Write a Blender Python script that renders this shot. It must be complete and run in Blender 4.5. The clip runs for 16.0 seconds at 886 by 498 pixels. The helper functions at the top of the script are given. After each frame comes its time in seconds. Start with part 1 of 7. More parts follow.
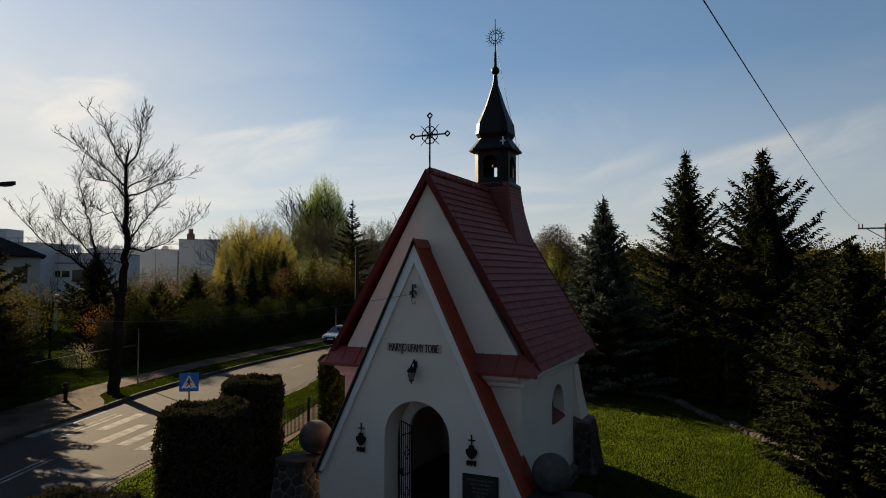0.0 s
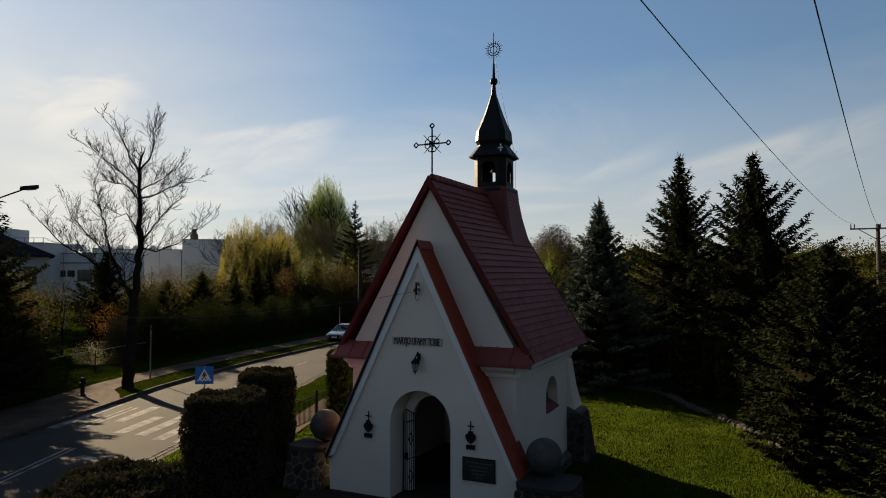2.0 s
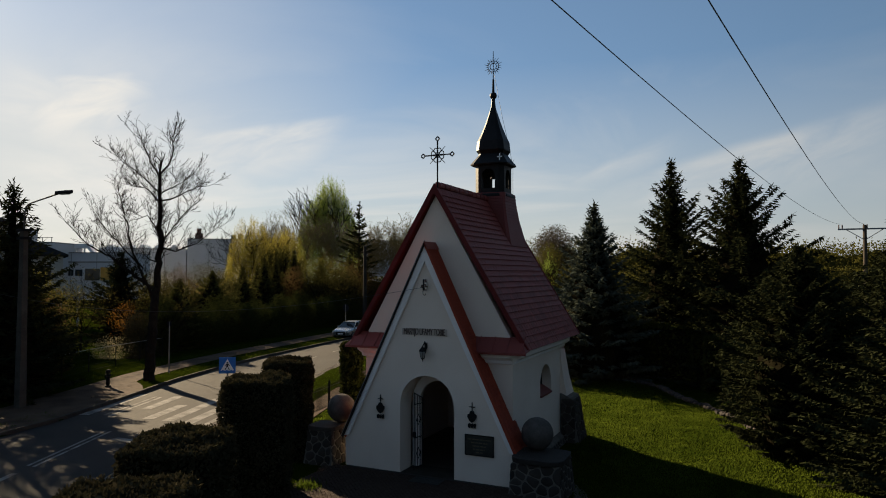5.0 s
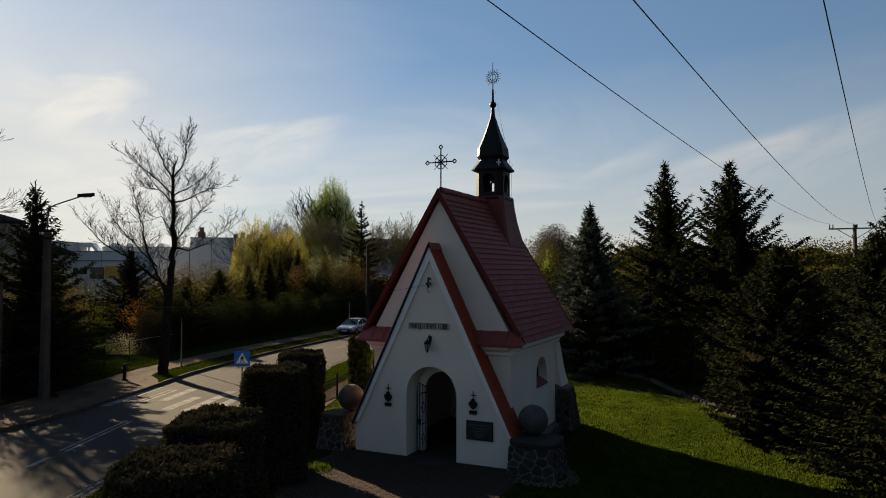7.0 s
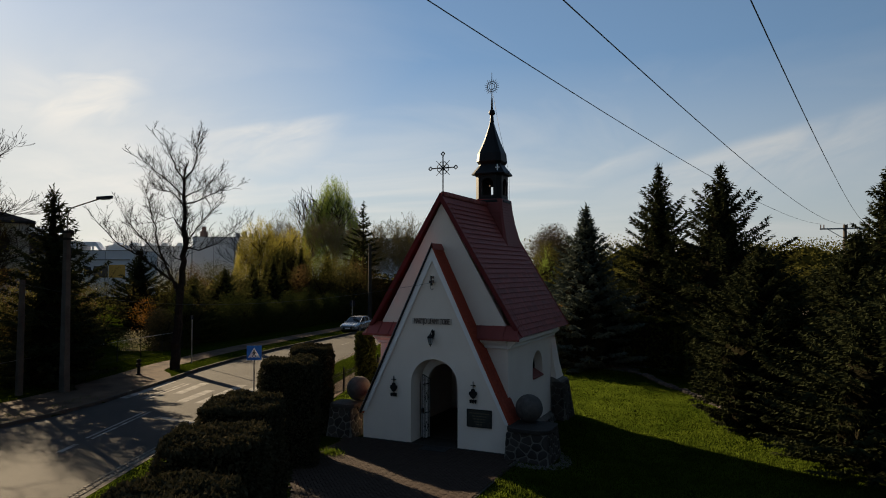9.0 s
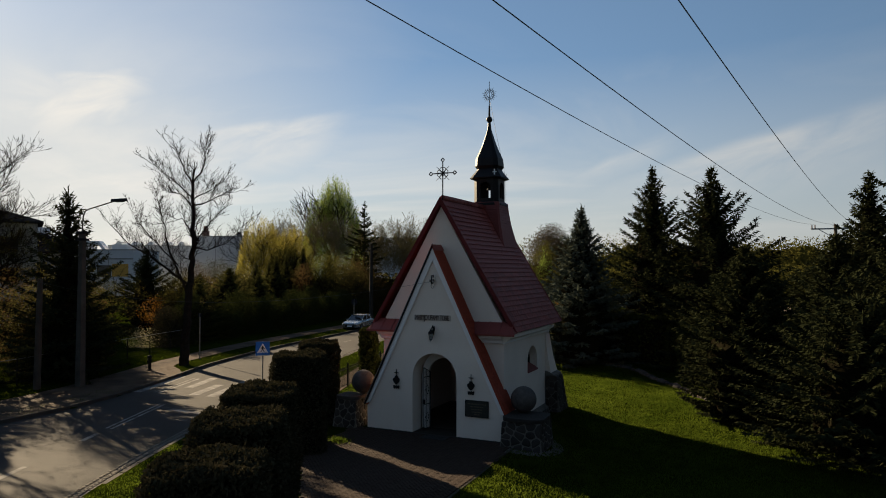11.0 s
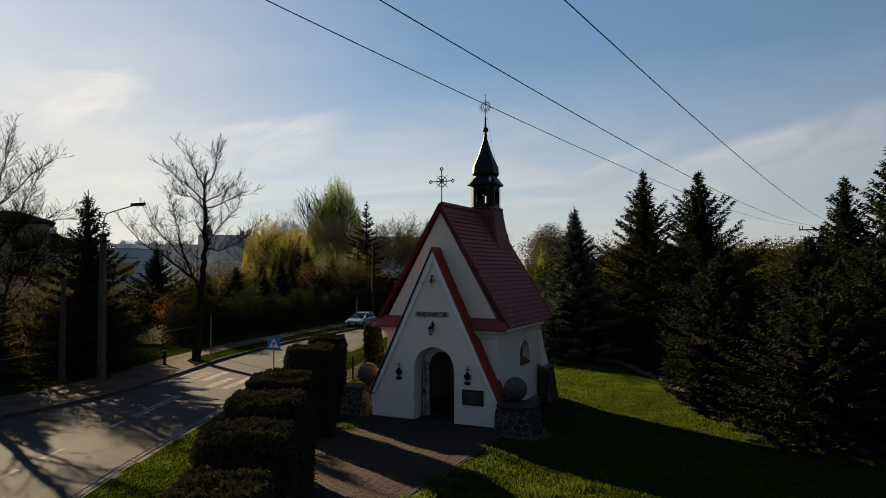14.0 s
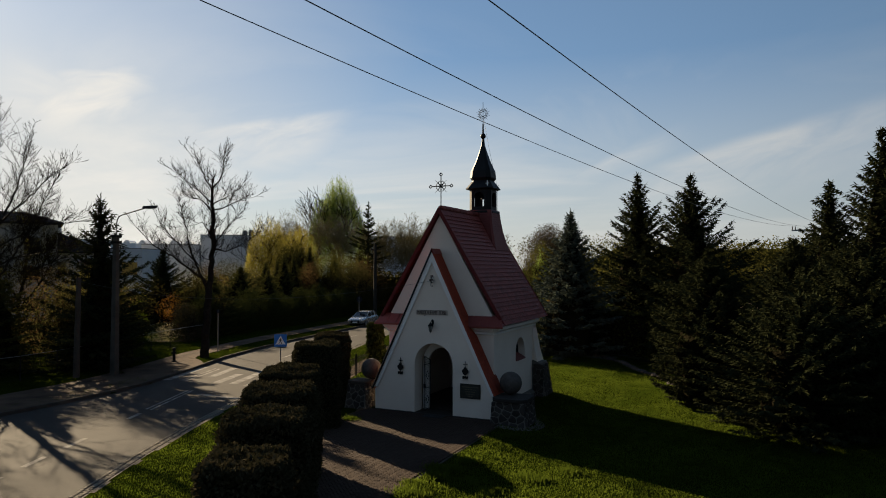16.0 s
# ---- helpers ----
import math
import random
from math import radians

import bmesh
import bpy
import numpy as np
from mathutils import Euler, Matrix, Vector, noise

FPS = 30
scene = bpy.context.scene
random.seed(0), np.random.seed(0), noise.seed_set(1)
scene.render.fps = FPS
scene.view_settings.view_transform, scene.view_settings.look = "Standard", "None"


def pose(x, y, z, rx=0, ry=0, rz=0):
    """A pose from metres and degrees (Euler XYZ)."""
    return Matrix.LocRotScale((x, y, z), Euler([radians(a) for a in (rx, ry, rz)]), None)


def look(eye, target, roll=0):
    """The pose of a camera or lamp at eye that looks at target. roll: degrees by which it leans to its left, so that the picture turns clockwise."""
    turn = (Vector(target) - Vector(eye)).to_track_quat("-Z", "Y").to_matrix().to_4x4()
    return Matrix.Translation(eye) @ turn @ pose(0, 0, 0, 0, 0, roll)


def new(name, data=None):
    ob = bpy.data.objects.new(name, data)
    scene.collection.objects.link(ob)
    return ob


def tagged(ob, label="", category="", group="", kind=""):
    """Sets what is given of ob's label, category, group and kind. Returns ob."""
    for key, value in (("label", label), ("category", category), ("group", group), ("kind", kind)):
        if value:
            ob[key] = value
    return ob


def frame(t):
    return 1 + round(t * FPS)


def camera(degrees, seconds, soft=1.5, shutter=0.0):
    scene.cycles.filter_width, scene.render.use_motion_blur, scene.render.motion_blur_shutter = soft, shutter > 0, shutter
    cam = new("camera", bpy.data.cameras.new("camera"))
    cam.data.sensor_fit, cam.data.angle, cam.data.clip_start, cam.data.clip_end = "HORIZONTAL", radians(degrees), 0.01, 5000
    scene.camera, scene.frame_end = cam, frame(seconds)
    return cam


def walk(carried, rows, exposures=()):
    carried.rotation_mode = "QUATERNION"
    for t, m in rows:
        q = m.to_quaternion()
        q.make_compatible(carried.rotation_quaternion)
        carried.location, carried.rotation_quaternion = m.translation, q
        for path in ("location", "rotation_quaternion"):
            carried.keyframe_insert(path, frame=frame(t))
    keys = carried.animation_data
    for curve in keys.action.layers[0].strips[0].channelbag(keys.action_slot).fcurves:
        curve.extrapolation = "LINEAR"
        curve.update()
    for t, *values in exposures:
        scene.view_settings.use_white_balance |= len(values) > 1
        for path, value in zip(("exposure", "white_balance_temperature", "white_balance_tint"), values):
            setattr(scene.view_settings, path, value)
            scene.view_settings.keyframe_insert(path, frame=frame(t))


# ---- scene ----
cam = camera(66.9, 16.0, 1.0)
PATH = [
    (0, (7.294, -14.265, 5.864), (6.459, -12.449, 5.942), 0.0),
    (0.5, (7.399, -14.552, 5.878), (6.564, -12.736, 5.953), 0.0),
    (1, (7.558, -14.856, 5.836), (6.722, -13.04, 5.914), 0.0),
    (1.5, (7.698, -15.134, 5.841), (6.861, -13.319, 5.918), -0.0),
    (2, (7.833, -15.43, 5.842), (6.994, -13.616, 5.919), -0.0),
    (2.5, (7.977, -15.716, 5.828), (7.137, -13.902, 5.905), -0.0),
    (3, (8.133, -16.071, 5.81), (7.293, -14.258, 5.886), -0.0),
    (3.5, (8.279, -16.38, 5.794), (7.437, -14.567, 5.871), -0.0),
    (4, (8.396, -16.706, 5.798), (7.553, -14.894, 5.874), -0.0),
    (6.5, (9.049, -18.384, 5.794), (8.205, -16.572, 5.866), -0.0),
    (7, (9.208, -18.776, 5.801), (8.363, -16.964, 5.871), 0.0),
    (7.5, (9.347, -19.071, 5.771), (8.502, -17.26, 5.842), 0.0),
    (8, (9.49, -19.432, 5.785), (8.645, -17.621, 5.855), -0.0),
    (8.5, (9.644, -19.794, 5.8), (8.797, -17.983, 5.868), -0.0),
    (9, (9.78, -20.154, 5.794), (8.935, -18.343, 5.861), 0.0),
    (11.5, (10.547, -21.708, 5.831), (9.701, -19.897, 5.894), 0.0),
    (12, (10.71, -22.012, 5.853), (9.862, -20.201, 5.915), 0.1),
    (12.5, (10.848, -22.314, 5.84), (10.0, -20.503, 5.903), 0.0),
    (13, (11.006, -22.629, 5.854), (10.159, -20.818, 5.916), 0.0),
    (13.5, (11.17, -22.946, 5.869), (10.323, -21.135, 5.929), 0.0),
    (14, (11.346, -23.288, 5.894), (10.498, -21.478, 5.953), 0.0),
    (14.5, (11.504, -23.563, 5.908), (10.654, -21.753, 5.966), -0.0),
    (15, (11.68, -23.897, 5.923), (10.83, -22.088, 5.981), 0.0),
    (15.5, (11.841, -24.213, 5.956), (10.991, -22.404, 6.012), 0.0),
    (16, (12.019, -24.533, 5.938), (11.168, -22.725, 5.995), 0.0),
]
walk(cam, [(t, look(eye, target, roll)) for t, eye, target, roll in PATH])

# ---- light ----
SUN_AZ, SUN_EL = 67.0, 20.0      # degrees left of the chapel's axis, degrees up
to_sun = Vector((-math.sin(radians(SUN_AZ)) * math.cos(radians(SUN_EL)), math.cos(radians(SUN_AZ)) * math.cos(radians(SUN_EL)), math.sin(radians(SUN_EL))))
sun = new("sun", bpy.data.lights.new("sun", "SUN"))
sun.data.energy, sun.data.angle, sun.data.color = 5.4, radians(0.5), (1.0, 0.78, 0.50)
sun.rotation_euler = to_sun.to_track_quat("Z", "Y").to_euler()
scene.view_settings.exposure = 1.24


def build_world():
    world = bpy.data.worlds.new("evening_sky")
    scene.world = world
    world.use_nodes = True
    nt = world.node_tree
    nt.nodes.clear()
    N, K = nt.nodes.new, nt.links.new
    out, bg = N("ShaderNodeOutputWorld"), N("ShaderNodeBackground")
    sky = N("ShaderNodeTexSky")
    sky.sky_type, sky.sun_disc = "NISHITA", False
    sky.sun_elevation, sky.sun_rotation = radians(SUN_EL), radians(-SUN_AZ)
    sky.air_density, sky.dust_density, sky.ozone_density = 1.0, 0.3, 3.5
    # thin veils of high cloud, stretched along the horizon
    tc, sep = N("ShaderNodeTexCoord"), N("ShaderNodeSeparateXYZ")
    K(tc.outputs["Generated"], sep.inputs[0])
    lift = N("ShaderNodeMath"); lift.operation = "MAXIMUM"; lift.inputs[1].default_value = 0.0
    K(sep.outputs["Z"], lift.inputs[0])
    den = N("ShaderNodeMath"); den.operation = "ADD"; den.inputs[1].default_value = 0.16
    K(lift.outputs[0], den.inputs[0])
    dx, dy = N("ShaderNodeMath"), N("ShaderNodeMath")
    dx.operation = dy.operation = "DIVIDE"
    K(sep.outputs["X"], dx.inputs[0]); K(den.outputs[0], dx.inputs[1])
    K(sep.outputs["Y"], dy.inputs[0]); K(den.outputs[0], dy.inputs[1])
    com = N("ShaderNodeCombineXYZ")
    K(dx.outputs[0], com.inputs[0]); K(dy.outputs[0], com.inputs[1])
    mp = N("ShaderNodeMapping")
    mp.inputs["Rotation"].default_value = (0, 0, radians(-24)); mp.inputs["Scale"].default_value = (0.62, 0.95, 1)
    K(com.outputs[0], mp.inputs[0])
    n1 = N("ShaderNodeTexNoise")
    n1.inputs["Scale"].default_value, n1.inputs["Detail"].default_value = 0.75, 8
    n1.inputs["Roughness"].default_value, n1.inputs["Distortion"].default_value = 0.55, 1.3
    K(mp.outputs[0], n1.inputs["Vector"])
    ramp = N("ShaderNodeValToRGB")
    ramp.color_ramp.elements[0].position, ramp.color_ramp.elements[1].position = 0.46, 0.72
    K(n1.outputs["Fac"], ramp.inputs[0])
    # veils thicken towards the sun and the horizon
    dot = N("ShaderNodeVectorMath"); dot.operation = "DOT_PRODUCT"
    flat = Vector((to_sun.x, to_sun.y, 0)).normalized()
    dot.inputs[1].default_value = (flat.x, flat.y, 0.0)
    K(tc.outputs["Generated"], dot.inputs[0])
    near = N("ShaderNodeMapRange")
    near.inputs["From Min"].default_value, near.inputs["From Max"].default_value = 0.35, 0.97
    near.inputs["To Min"].default_value, near.inputs["To Max"].default_value = 0.30, 1.0
    K(dot.outputs["Value"], near.inputs["Value"])
    thin = N("ShaderNodeMath"); thin.operation = "MULTIPLY"
    clear = N("ShaderNodeMapRange"); clear.interpolation_type = "SMOOTHSTEP"   # clear blue higher up
    clear.inputs["From Min"].default_value, clear.inputs["From Max"].default_value = 0.16, 0.34
    clear.inputs["To Min"].default_value, clear.inputs["To Max"].default_value = 1.0, 0.18
    K(lift.outputs[0], clear.inputs["Value"])
    toward = N("ShaderNodeMath"); toward.operation = "MULTIPLY"
    K(near.outputs[0], toward.inputs[0]); K(clear.outputs[0], toward.inputs[1])
    K(ramp.outputs[0], thin.inputs[0]); K(toward.outputs[0], thin.inputs[1])
    # feathery streaks of cirrus: threads within soft bands between two directions
    streak = None
    for a, b, above, below, strength, fine in CIRRUS:
        A, B = Vector(a), Vector(b)
        mid, axis = ((A + B) / 2).normalized(), (B - A)
        half = axis.length / 2
        axis.normalize()
        across = axis.cross(mid).normalized()
        spots = []
        for v in (axis, across):
            d = N("ShaderNodeVectorMath"); d.operation = "DOT_PRODUCT"; d.inputs[1].default_value = v
            K(tc.outputs["Generated"], d.inputs[0])
            o = N("ShaderNodeMath"); o.operation = "SUBTRACT"; o.inputs[1].default_value = mid.dot(v)
            K(d.outputs["Value"], o.inputs[0])
            spots.append(o.outputs[0])
        # threads combed along the band
        comb, thread = N("ShaderNodeCombineXYZ"), N("ShaderNodeTexNoise")
        K(spots[0], comb.inputs[0]); K(spots[1], comb.inputs[1])
        stretch = N("ShaderNodeMapping"); stretch.inputs["Scale"].default_value = (fine, fine * 3.2, 1.0)
        stretch.inputs["Location"].default_value = (3.1 * strength, 7.7 * half, 0)
        K(comb.outputs[0], stretch.inputs[0]); K(stretch.outputs[0], thread.inputs["Vector"])
        thread.inputs["Scale"].default_value, thread.inputs["Detail"].default_value = 1.0, 7
        thread.inputs["Roughness"].default_value, thread.inputs["Distortion"].default_value = 0.55, 0.6
        soft = N("ShaderNodeMapRange")
        soft.inputs["From Min"].default_value, soft.inputs["From Max"].default_value = 0.30, 0.66
        soft.inputs["To Min"].default_value = 0.15
        K(thread.outputs["Fac"], soft.inputs["Value"])
        far_off = N("ShaderNodeMath"); far_off.operation = "ABSOLUTE"
        K(spots[0], far_off.inputs[0])
        p = soft.outputs[0]
        for socket, zero, one in ((far_off.outputs[0], half * 1.45, half * 0.3), (spots[1], above, 0.0), (spots[1], -below, 0.0)):
            m = N("ShaderNodeMapRange"); m.interpolation_type = "SMOOTHSTEP"
            m.inputs["From Min"].default_value, m.inputs["From Max"].default_value = min(zero, one), max(zero, one)
            m.inputs["To Min"].default_value, m.inputs["To Max"].default_value = (0.0, 1.0) if zero < one else (1.0, 0.0)
            K(socket, m.inputs["Value"])
            q = N("ShaderNodeMath"); q.operation = "MULTIPLY"
            K(p, q.inputs[0]); K(m.outputs[0], q.inputs[1])
            p = q.outputs[0]
        q = N("ShaderNodeMath"); q.operation = "MULTIPLY"; q.inputs[1].default_value = strength
        K(p, q.inputs[0])
        if streak:
            j = N("ShaderNodeMath"); j.operation = "MAXIMUM"
            K(streak, j.inputs[0]); K(q.outputs[0], j.inputs[1])
            streak = j.outputs[0]
        else:
            streak = q.outputs[0]
    amount = N("ShaderNodeMath"); amount.operation = "MAXIMUM"
    K(thin.outputs[0], amount.inputs[0]); K(streak, amount.inputs[1])
    hz = N("ShaderNodeMapRange")
    hz.inputs["From Min"].default_value, hz.inputs["From Max"].default_value = 0.0, 0.30
    hz.inputs["To Min"].default_value, hz.inputs["To Max"].default_value = 0.84, 0.0
    K(lift.outputs[0], hz.inputs["Value"])
    veil = N("ShaderNodeMapRange")      # the glow round the sun is spread by thin cloud
    veil.inputs["From Min"].default_value, veil.inputs["From Max"].default_value = 0.72, 1.0
    veil.inputs["To Min"].default_value, veil.inputs["To Max"].default_value = 0.0, 0.85
    K(dot.outputs["Value"], veil.inputs["Value"])
    fall = N("ShaderNodeMapRange"); fall.interpolation_type = "SMOOTHSTEP"      # and thins out higher up
    fall.inputs["From Min"].default_value, fall.inputs["From Max"].default_value = 0.16, 0.40
    fall.inputs["To Min"].default_value, fall.inputs["To Max"].default_value = 1.0, 0.40
    K(lift.outputs[0], fall.inputs["Value"])
    glow = N("ShaderNodeMath"); glow.operation = "MULTIPLY"
    K(veil.outputs[0], glow.inputs[0]); K(fall.outputs[0], glow.inputs[1])
    total2 = N("ShaderNodeMath"); total2.operation = "MAXIMUM"
    K(glow.outputs[0], total2.inputs[0]); K(hz.outputs[0], total2.inputs[1])
    tint = N("ShaderNodeMix"); tint.data_type = "RGBA"
    tint.inputs["A"].default_value, tint.inputs["B"].default_value = (*HAZE, 1), (*VEIL, 1)
    K(near.outputs[0], tint.inputs["Factor"])
    hazy = N("ShaderNodeMix"); hazy.data_type = "RGBA"
    base = N("ShaderNodeMix"); base.data_type = "RGBA"
    base.inputs["Factor"].default_value, base.inputs["B"].default_value = 0.24, (*AIR, 1)
    K(sky.outputs[0], base.inputs["A"])
    K(total2.outputs[0], hazy.inputs["Factor"]); K(base.outputs["Result"], hazy.inputs["A"]); K(tint.outputs["Result"], hazy.inputs["B"])
    white = N("ShaderNodeMix"); white.data_type = "RGBA"
    white.inputs["A"].default_value, white.inputs["B"].default_value = (6.1, 6.15, 6.0, 1), (*CLOUD, 1)
    K(near.outputs[0], white.inputs["Factor"])
    mix = N("ShaderNodeMix"); mix.data_type = "RGBA"
    K(amount.outputs[0], mix.inputs["Factor"]); K(hazy.outputs["Result"], mix.inputs["A"]); K(white.outputs["Result"], mix.inputs["B"])
    # the sky is deeper away from the sun
    away = N("ShaderNodeMapRange"); away.interpolation_type = "SMOOTHSTEP"
    away.inputs["From Min"].default_value, away.inputs["From Max"].default_value = -0.7, 0.55
    away.inputs["To Min"].default_value, away.inputs["To Max"].default_value = 0.55, 1.0
    K(dot.outputs["Value"], away.inputs["Value"])
    deep = N("ShaderNodeVectorMath"); deep.operation = "SCALE"
    K(mix.outputs["Result"], deep.inputs[0]); K(away.outputs[0], deep.inputs["Scale"])
    K(deep.outputs[0], bg.inputs["Color"])
    bg.inputs["Strength"].default_value = SKY
    K(bg.outputs[0], out.inputs[0])


SKY, CLOUD, VEIL, HAZE, AIR = 0.037, (10.0, 9.6, 8.9), (8.1, 7.9, 7.3), (4.8, 5.1, 5.15), (3.3, 5.4, 7.8)
CIRRUS = (      # two ends, reach above and below the line between them, strength, fineness of the threads
    ((-0.822, 0.536, 0.190), (-0.742, 0.618, 0.258), 0.026, 0.075, 1.25, 11.0),
    ((-0.800, 0.548, 0.245), (-0.730, 0.632, 0.252), 0.012, 0.050, 1.0, 12.0),
    ((-0.848, 0.519, 0.125), (-0.714, 0.689, 0.118), 0.050, 0.090, 0.95, 7.0),
    ((-0.850, 0.500, 0.215), (-0.780, 0.600, 0.190), 0.080, 0.050, 0.80, 8.0),
    ((-0.735, 0.650, 0.172), (-0.544, 0.810, 0.221), 0.014, 0.100, 0.80, 9.0),
    ((-0.259, 0.958, 0.122), (-0.103, 0.977, 0.187), 0.016, 0.030, 0.40, 9.0),
    ((-0.181, 0.975, 0.118), (0.160, 0.966, 0.202), 0.022, 0.095, 0.70, 8.0),
)
build_world()


# ---- materials ----
def material(name, base, other, rough=0.8, scale=3.0, fine=40.0, bump=0.2, metal=0.0, mix=0.5, islands=0.0, objects=0.0, size=0.02, spec=0.5, through_light=0.0):
    """Two-scale mottled surface between two colours, with fine relief."""
    m = bpy.data.materials.new(name)
    m.use_nodes = True
    nt = m.node_tree
    N, K = nt.nodes.new, nt.links.new
    b = nt.nodes["Principled BSDF"]
    tc = N("ShaderNodeTexCoord")
    big, small = N("ShaderNodeTexNoise"), N("ShaderNodeTexNoise")
    big.inputs["Scale"].default_value, big.inputs["Detail"].default_value = scale, 5
    small.inputs["Scale"].default_value, small.inputs["Detail"].default_value = fine, 4
    small.inputs["Roughness"].default_value = 0.65
    K(tc.outputs["Object"], big.inputs["Vector"]); K(tc.outputs["Object"], small.inputs["Vector"])
    blend = N("ShaderNodeMath"); blend.operation = "MULTIPLY_ADD"
    blend.inputs[1].default_value = mix
    K(small.outputs["Fac"], blend.inputs[0])
    part_big = N("ShaderNodeMath"); part_big.operation = "MULTIPLY"; part_big.inputs[1].default_value = 1 - mix
    K(big.outputs["Fac"], part_big.inputs[0]); K(part_big.outputs[0], blend.inputs[2])
    span = N("ShaderNodeMapRange")
    span.inputs["From Min"].default_value, span.inputs["From Max"].default_value = 0.36, 0.64
    K(blend.outputs[0], span.inputs["Value"])
    fac = span.outputs[0]
    for weight, node, socket in ((islands, "ShaderNodeNewGeometry", "Random Per Island"), (objects, "ShaderNodeObjectInfo", "Random")):
        if weight:
            src, lerp = N(node), N("ShaderNodeMix")
            lerp.inputs["Factor"].default_value = weight
            K(fac, lerp.inputs["A"]); K(src.outputs[socket], lerp.inputs["B"])
            fac = lerp.outputs["Result"]
    col = N("ShaderNodeMix"); col.data_type = "RGBA"
    col.inputs["A"].default_value, col.inputs["B"].default_value = (*base, 1), (*other, 1)
    K(fac, col.inputs["Factor"]); K(col.outputs["Result"], b.inputs["Base Color"])
    rr = N("ShaderNodeMapRange")
    rr.inputs["To Min"].default_value, rr.inputs["To Max"].default_value = max(rough - 0.1, 0.02), min(rough + 0.1, 1)
    K(small.outputs["Fac"], rr.inputs["Value"]); K(rr.outputs[0], b.inputs["Roughness"])
    b.inputs["Metallic"].default_value = metal
    b.inputs["Specular IOR Level"].default_value = spec
    if bump:
        bp = N("ShaderNodeBump")
        bp.inputs["Strength"].default_value, bp.inputs["Distance"].default_value = bump, size
        K(small.outputs["Fac"], bp.inputs["Height"]); K(bp.outputs[0], b.inputs["Normal"])
    if through_light:
        tr, add = N("ShaderNodeBsdfTranslucent"), N("ShaderNodeMixShader")
        K(col.outputs["Result"], tr.inputs["Color"])
        add.inputs[0].default_value = through_light
        K(b.outputs[0], add.inputs[1]); K(tr.outputs[0], add.inputs[2])
        K(add.outputs[0], nt.nodes["Material Output"].inputs["Surface"])
    return m


M = {}
M["plaster"] = material("white_plaster", (0.73, 0.605, 0.505), (0.81, 0.690, 0.585), 0.9, 0.9, 30, 0.25, spec=0.3)
M["trim"] = material("white_trim_paint", (0.78, 0.73, 0.69), (0.86, 0.81, 0.77), 0.8, 2, 40, 0.1, spec=0.2)
M["tile"] = material("red_roof_tile", (0.135, 0.023, 0.018), (0.285, 0.056, 0.042), 0.6, 4, 60, 0.3, islands=0.7, objects=0.7, spec=0.35)
M["verge"] = material("dark_red_verge_metal", (0.095, 0.013, 0.013), (0.15, 0.023, 0.020), 0.7, 3, 50, 0.1, spec=0.15)
M["porch_tile"] = material("orange_red_porch_tile", (0.21, 0.034, 0.019), (0.35, 0.065, 0.034), 0.75, 4, 60, 0.3, islands=0.6, objects=0.6, spec=0.1)
M["sheet"] = material("dark_sheet_metal", (0.005, 0.005, 0.0055), (0.011, 0.0105, 0.011), 0.5, 3, 30, 0.12, metal=0.0, spec=0.15)
M["iron"] = material("black_wrought_iron", (0.008, 0.008, 0.0085), (0.018, 0.017, 0.0165), 0.75, 8, 80, 0.2, metal=0.0, spec=0.12)
M["granite"] = material("grey_granite", (0.045, 0.039, 0.035), (0.11, 0.092, 0.08), 0.8, 5, 70, 0.4, spec=0.3)
M["mortar"] = material("old_mortar", (0.050, 0.045, 0.038), (0.095, 0.085, 0.072), 0.95, 5, 60, 0.5, spec=0.2)
M["stone_mortar"] = material("pale_lime_mortar", (0.095, 0.086, 0.074), (0.165, 0.15, 0.13), 0.95, 5, 60, 0.5, spec=0.1)
M["sett"] = material("pale_granite_sett", (0.085, 0.076, 0.064), (0.19, 0.172, 0.148), 0.95, 3, 50, 0.4, objects=0.6, islands=0.5, spec=0.05)
M["garden"] = material("garden_conifer_foliage", (0.028, 0.031, 0.010), (0.100, 0.098, 0.030), 0.8, 1.2, 8, 0, islands=0.6, spec=0.0, through_light=0.3)
M["stone"] = material("field_stone", (0.016, 0.0135, 0.0115), (0.060, 0.048, 0.040), 0.85, 6, 50, 0.4, objects=0.7, spec=0.25)
M["concrete"] = material("weathered_concrete", (0.024, 0.021, 0.018), (0.050, 0.044, 0.037), 0.95, 2, 45, 0.4, spec=0.05)
M["kerb"] = material("kerb_concrete", (0.055, 0.049, 0.041), (0.125, 0.113, 0.097), 0.95, 3, 50, 0.4, objects=0.4, spec=0.05)
M["old_kerb"] = material("dark_kerb_concrete", (0.035, 0.031, 0.027), (0.08, 0.072, 0.062), 0.95, 3, 50, 0.4, objects=0.4, spec=0.05)
M["asphalt"] = material("worn_asphalt", (0.0162, 0.0150, 0.0142), (0.039, 0.0350, 0.0318), 0.9, 0.30, 60, 0.35, spec=0.15)


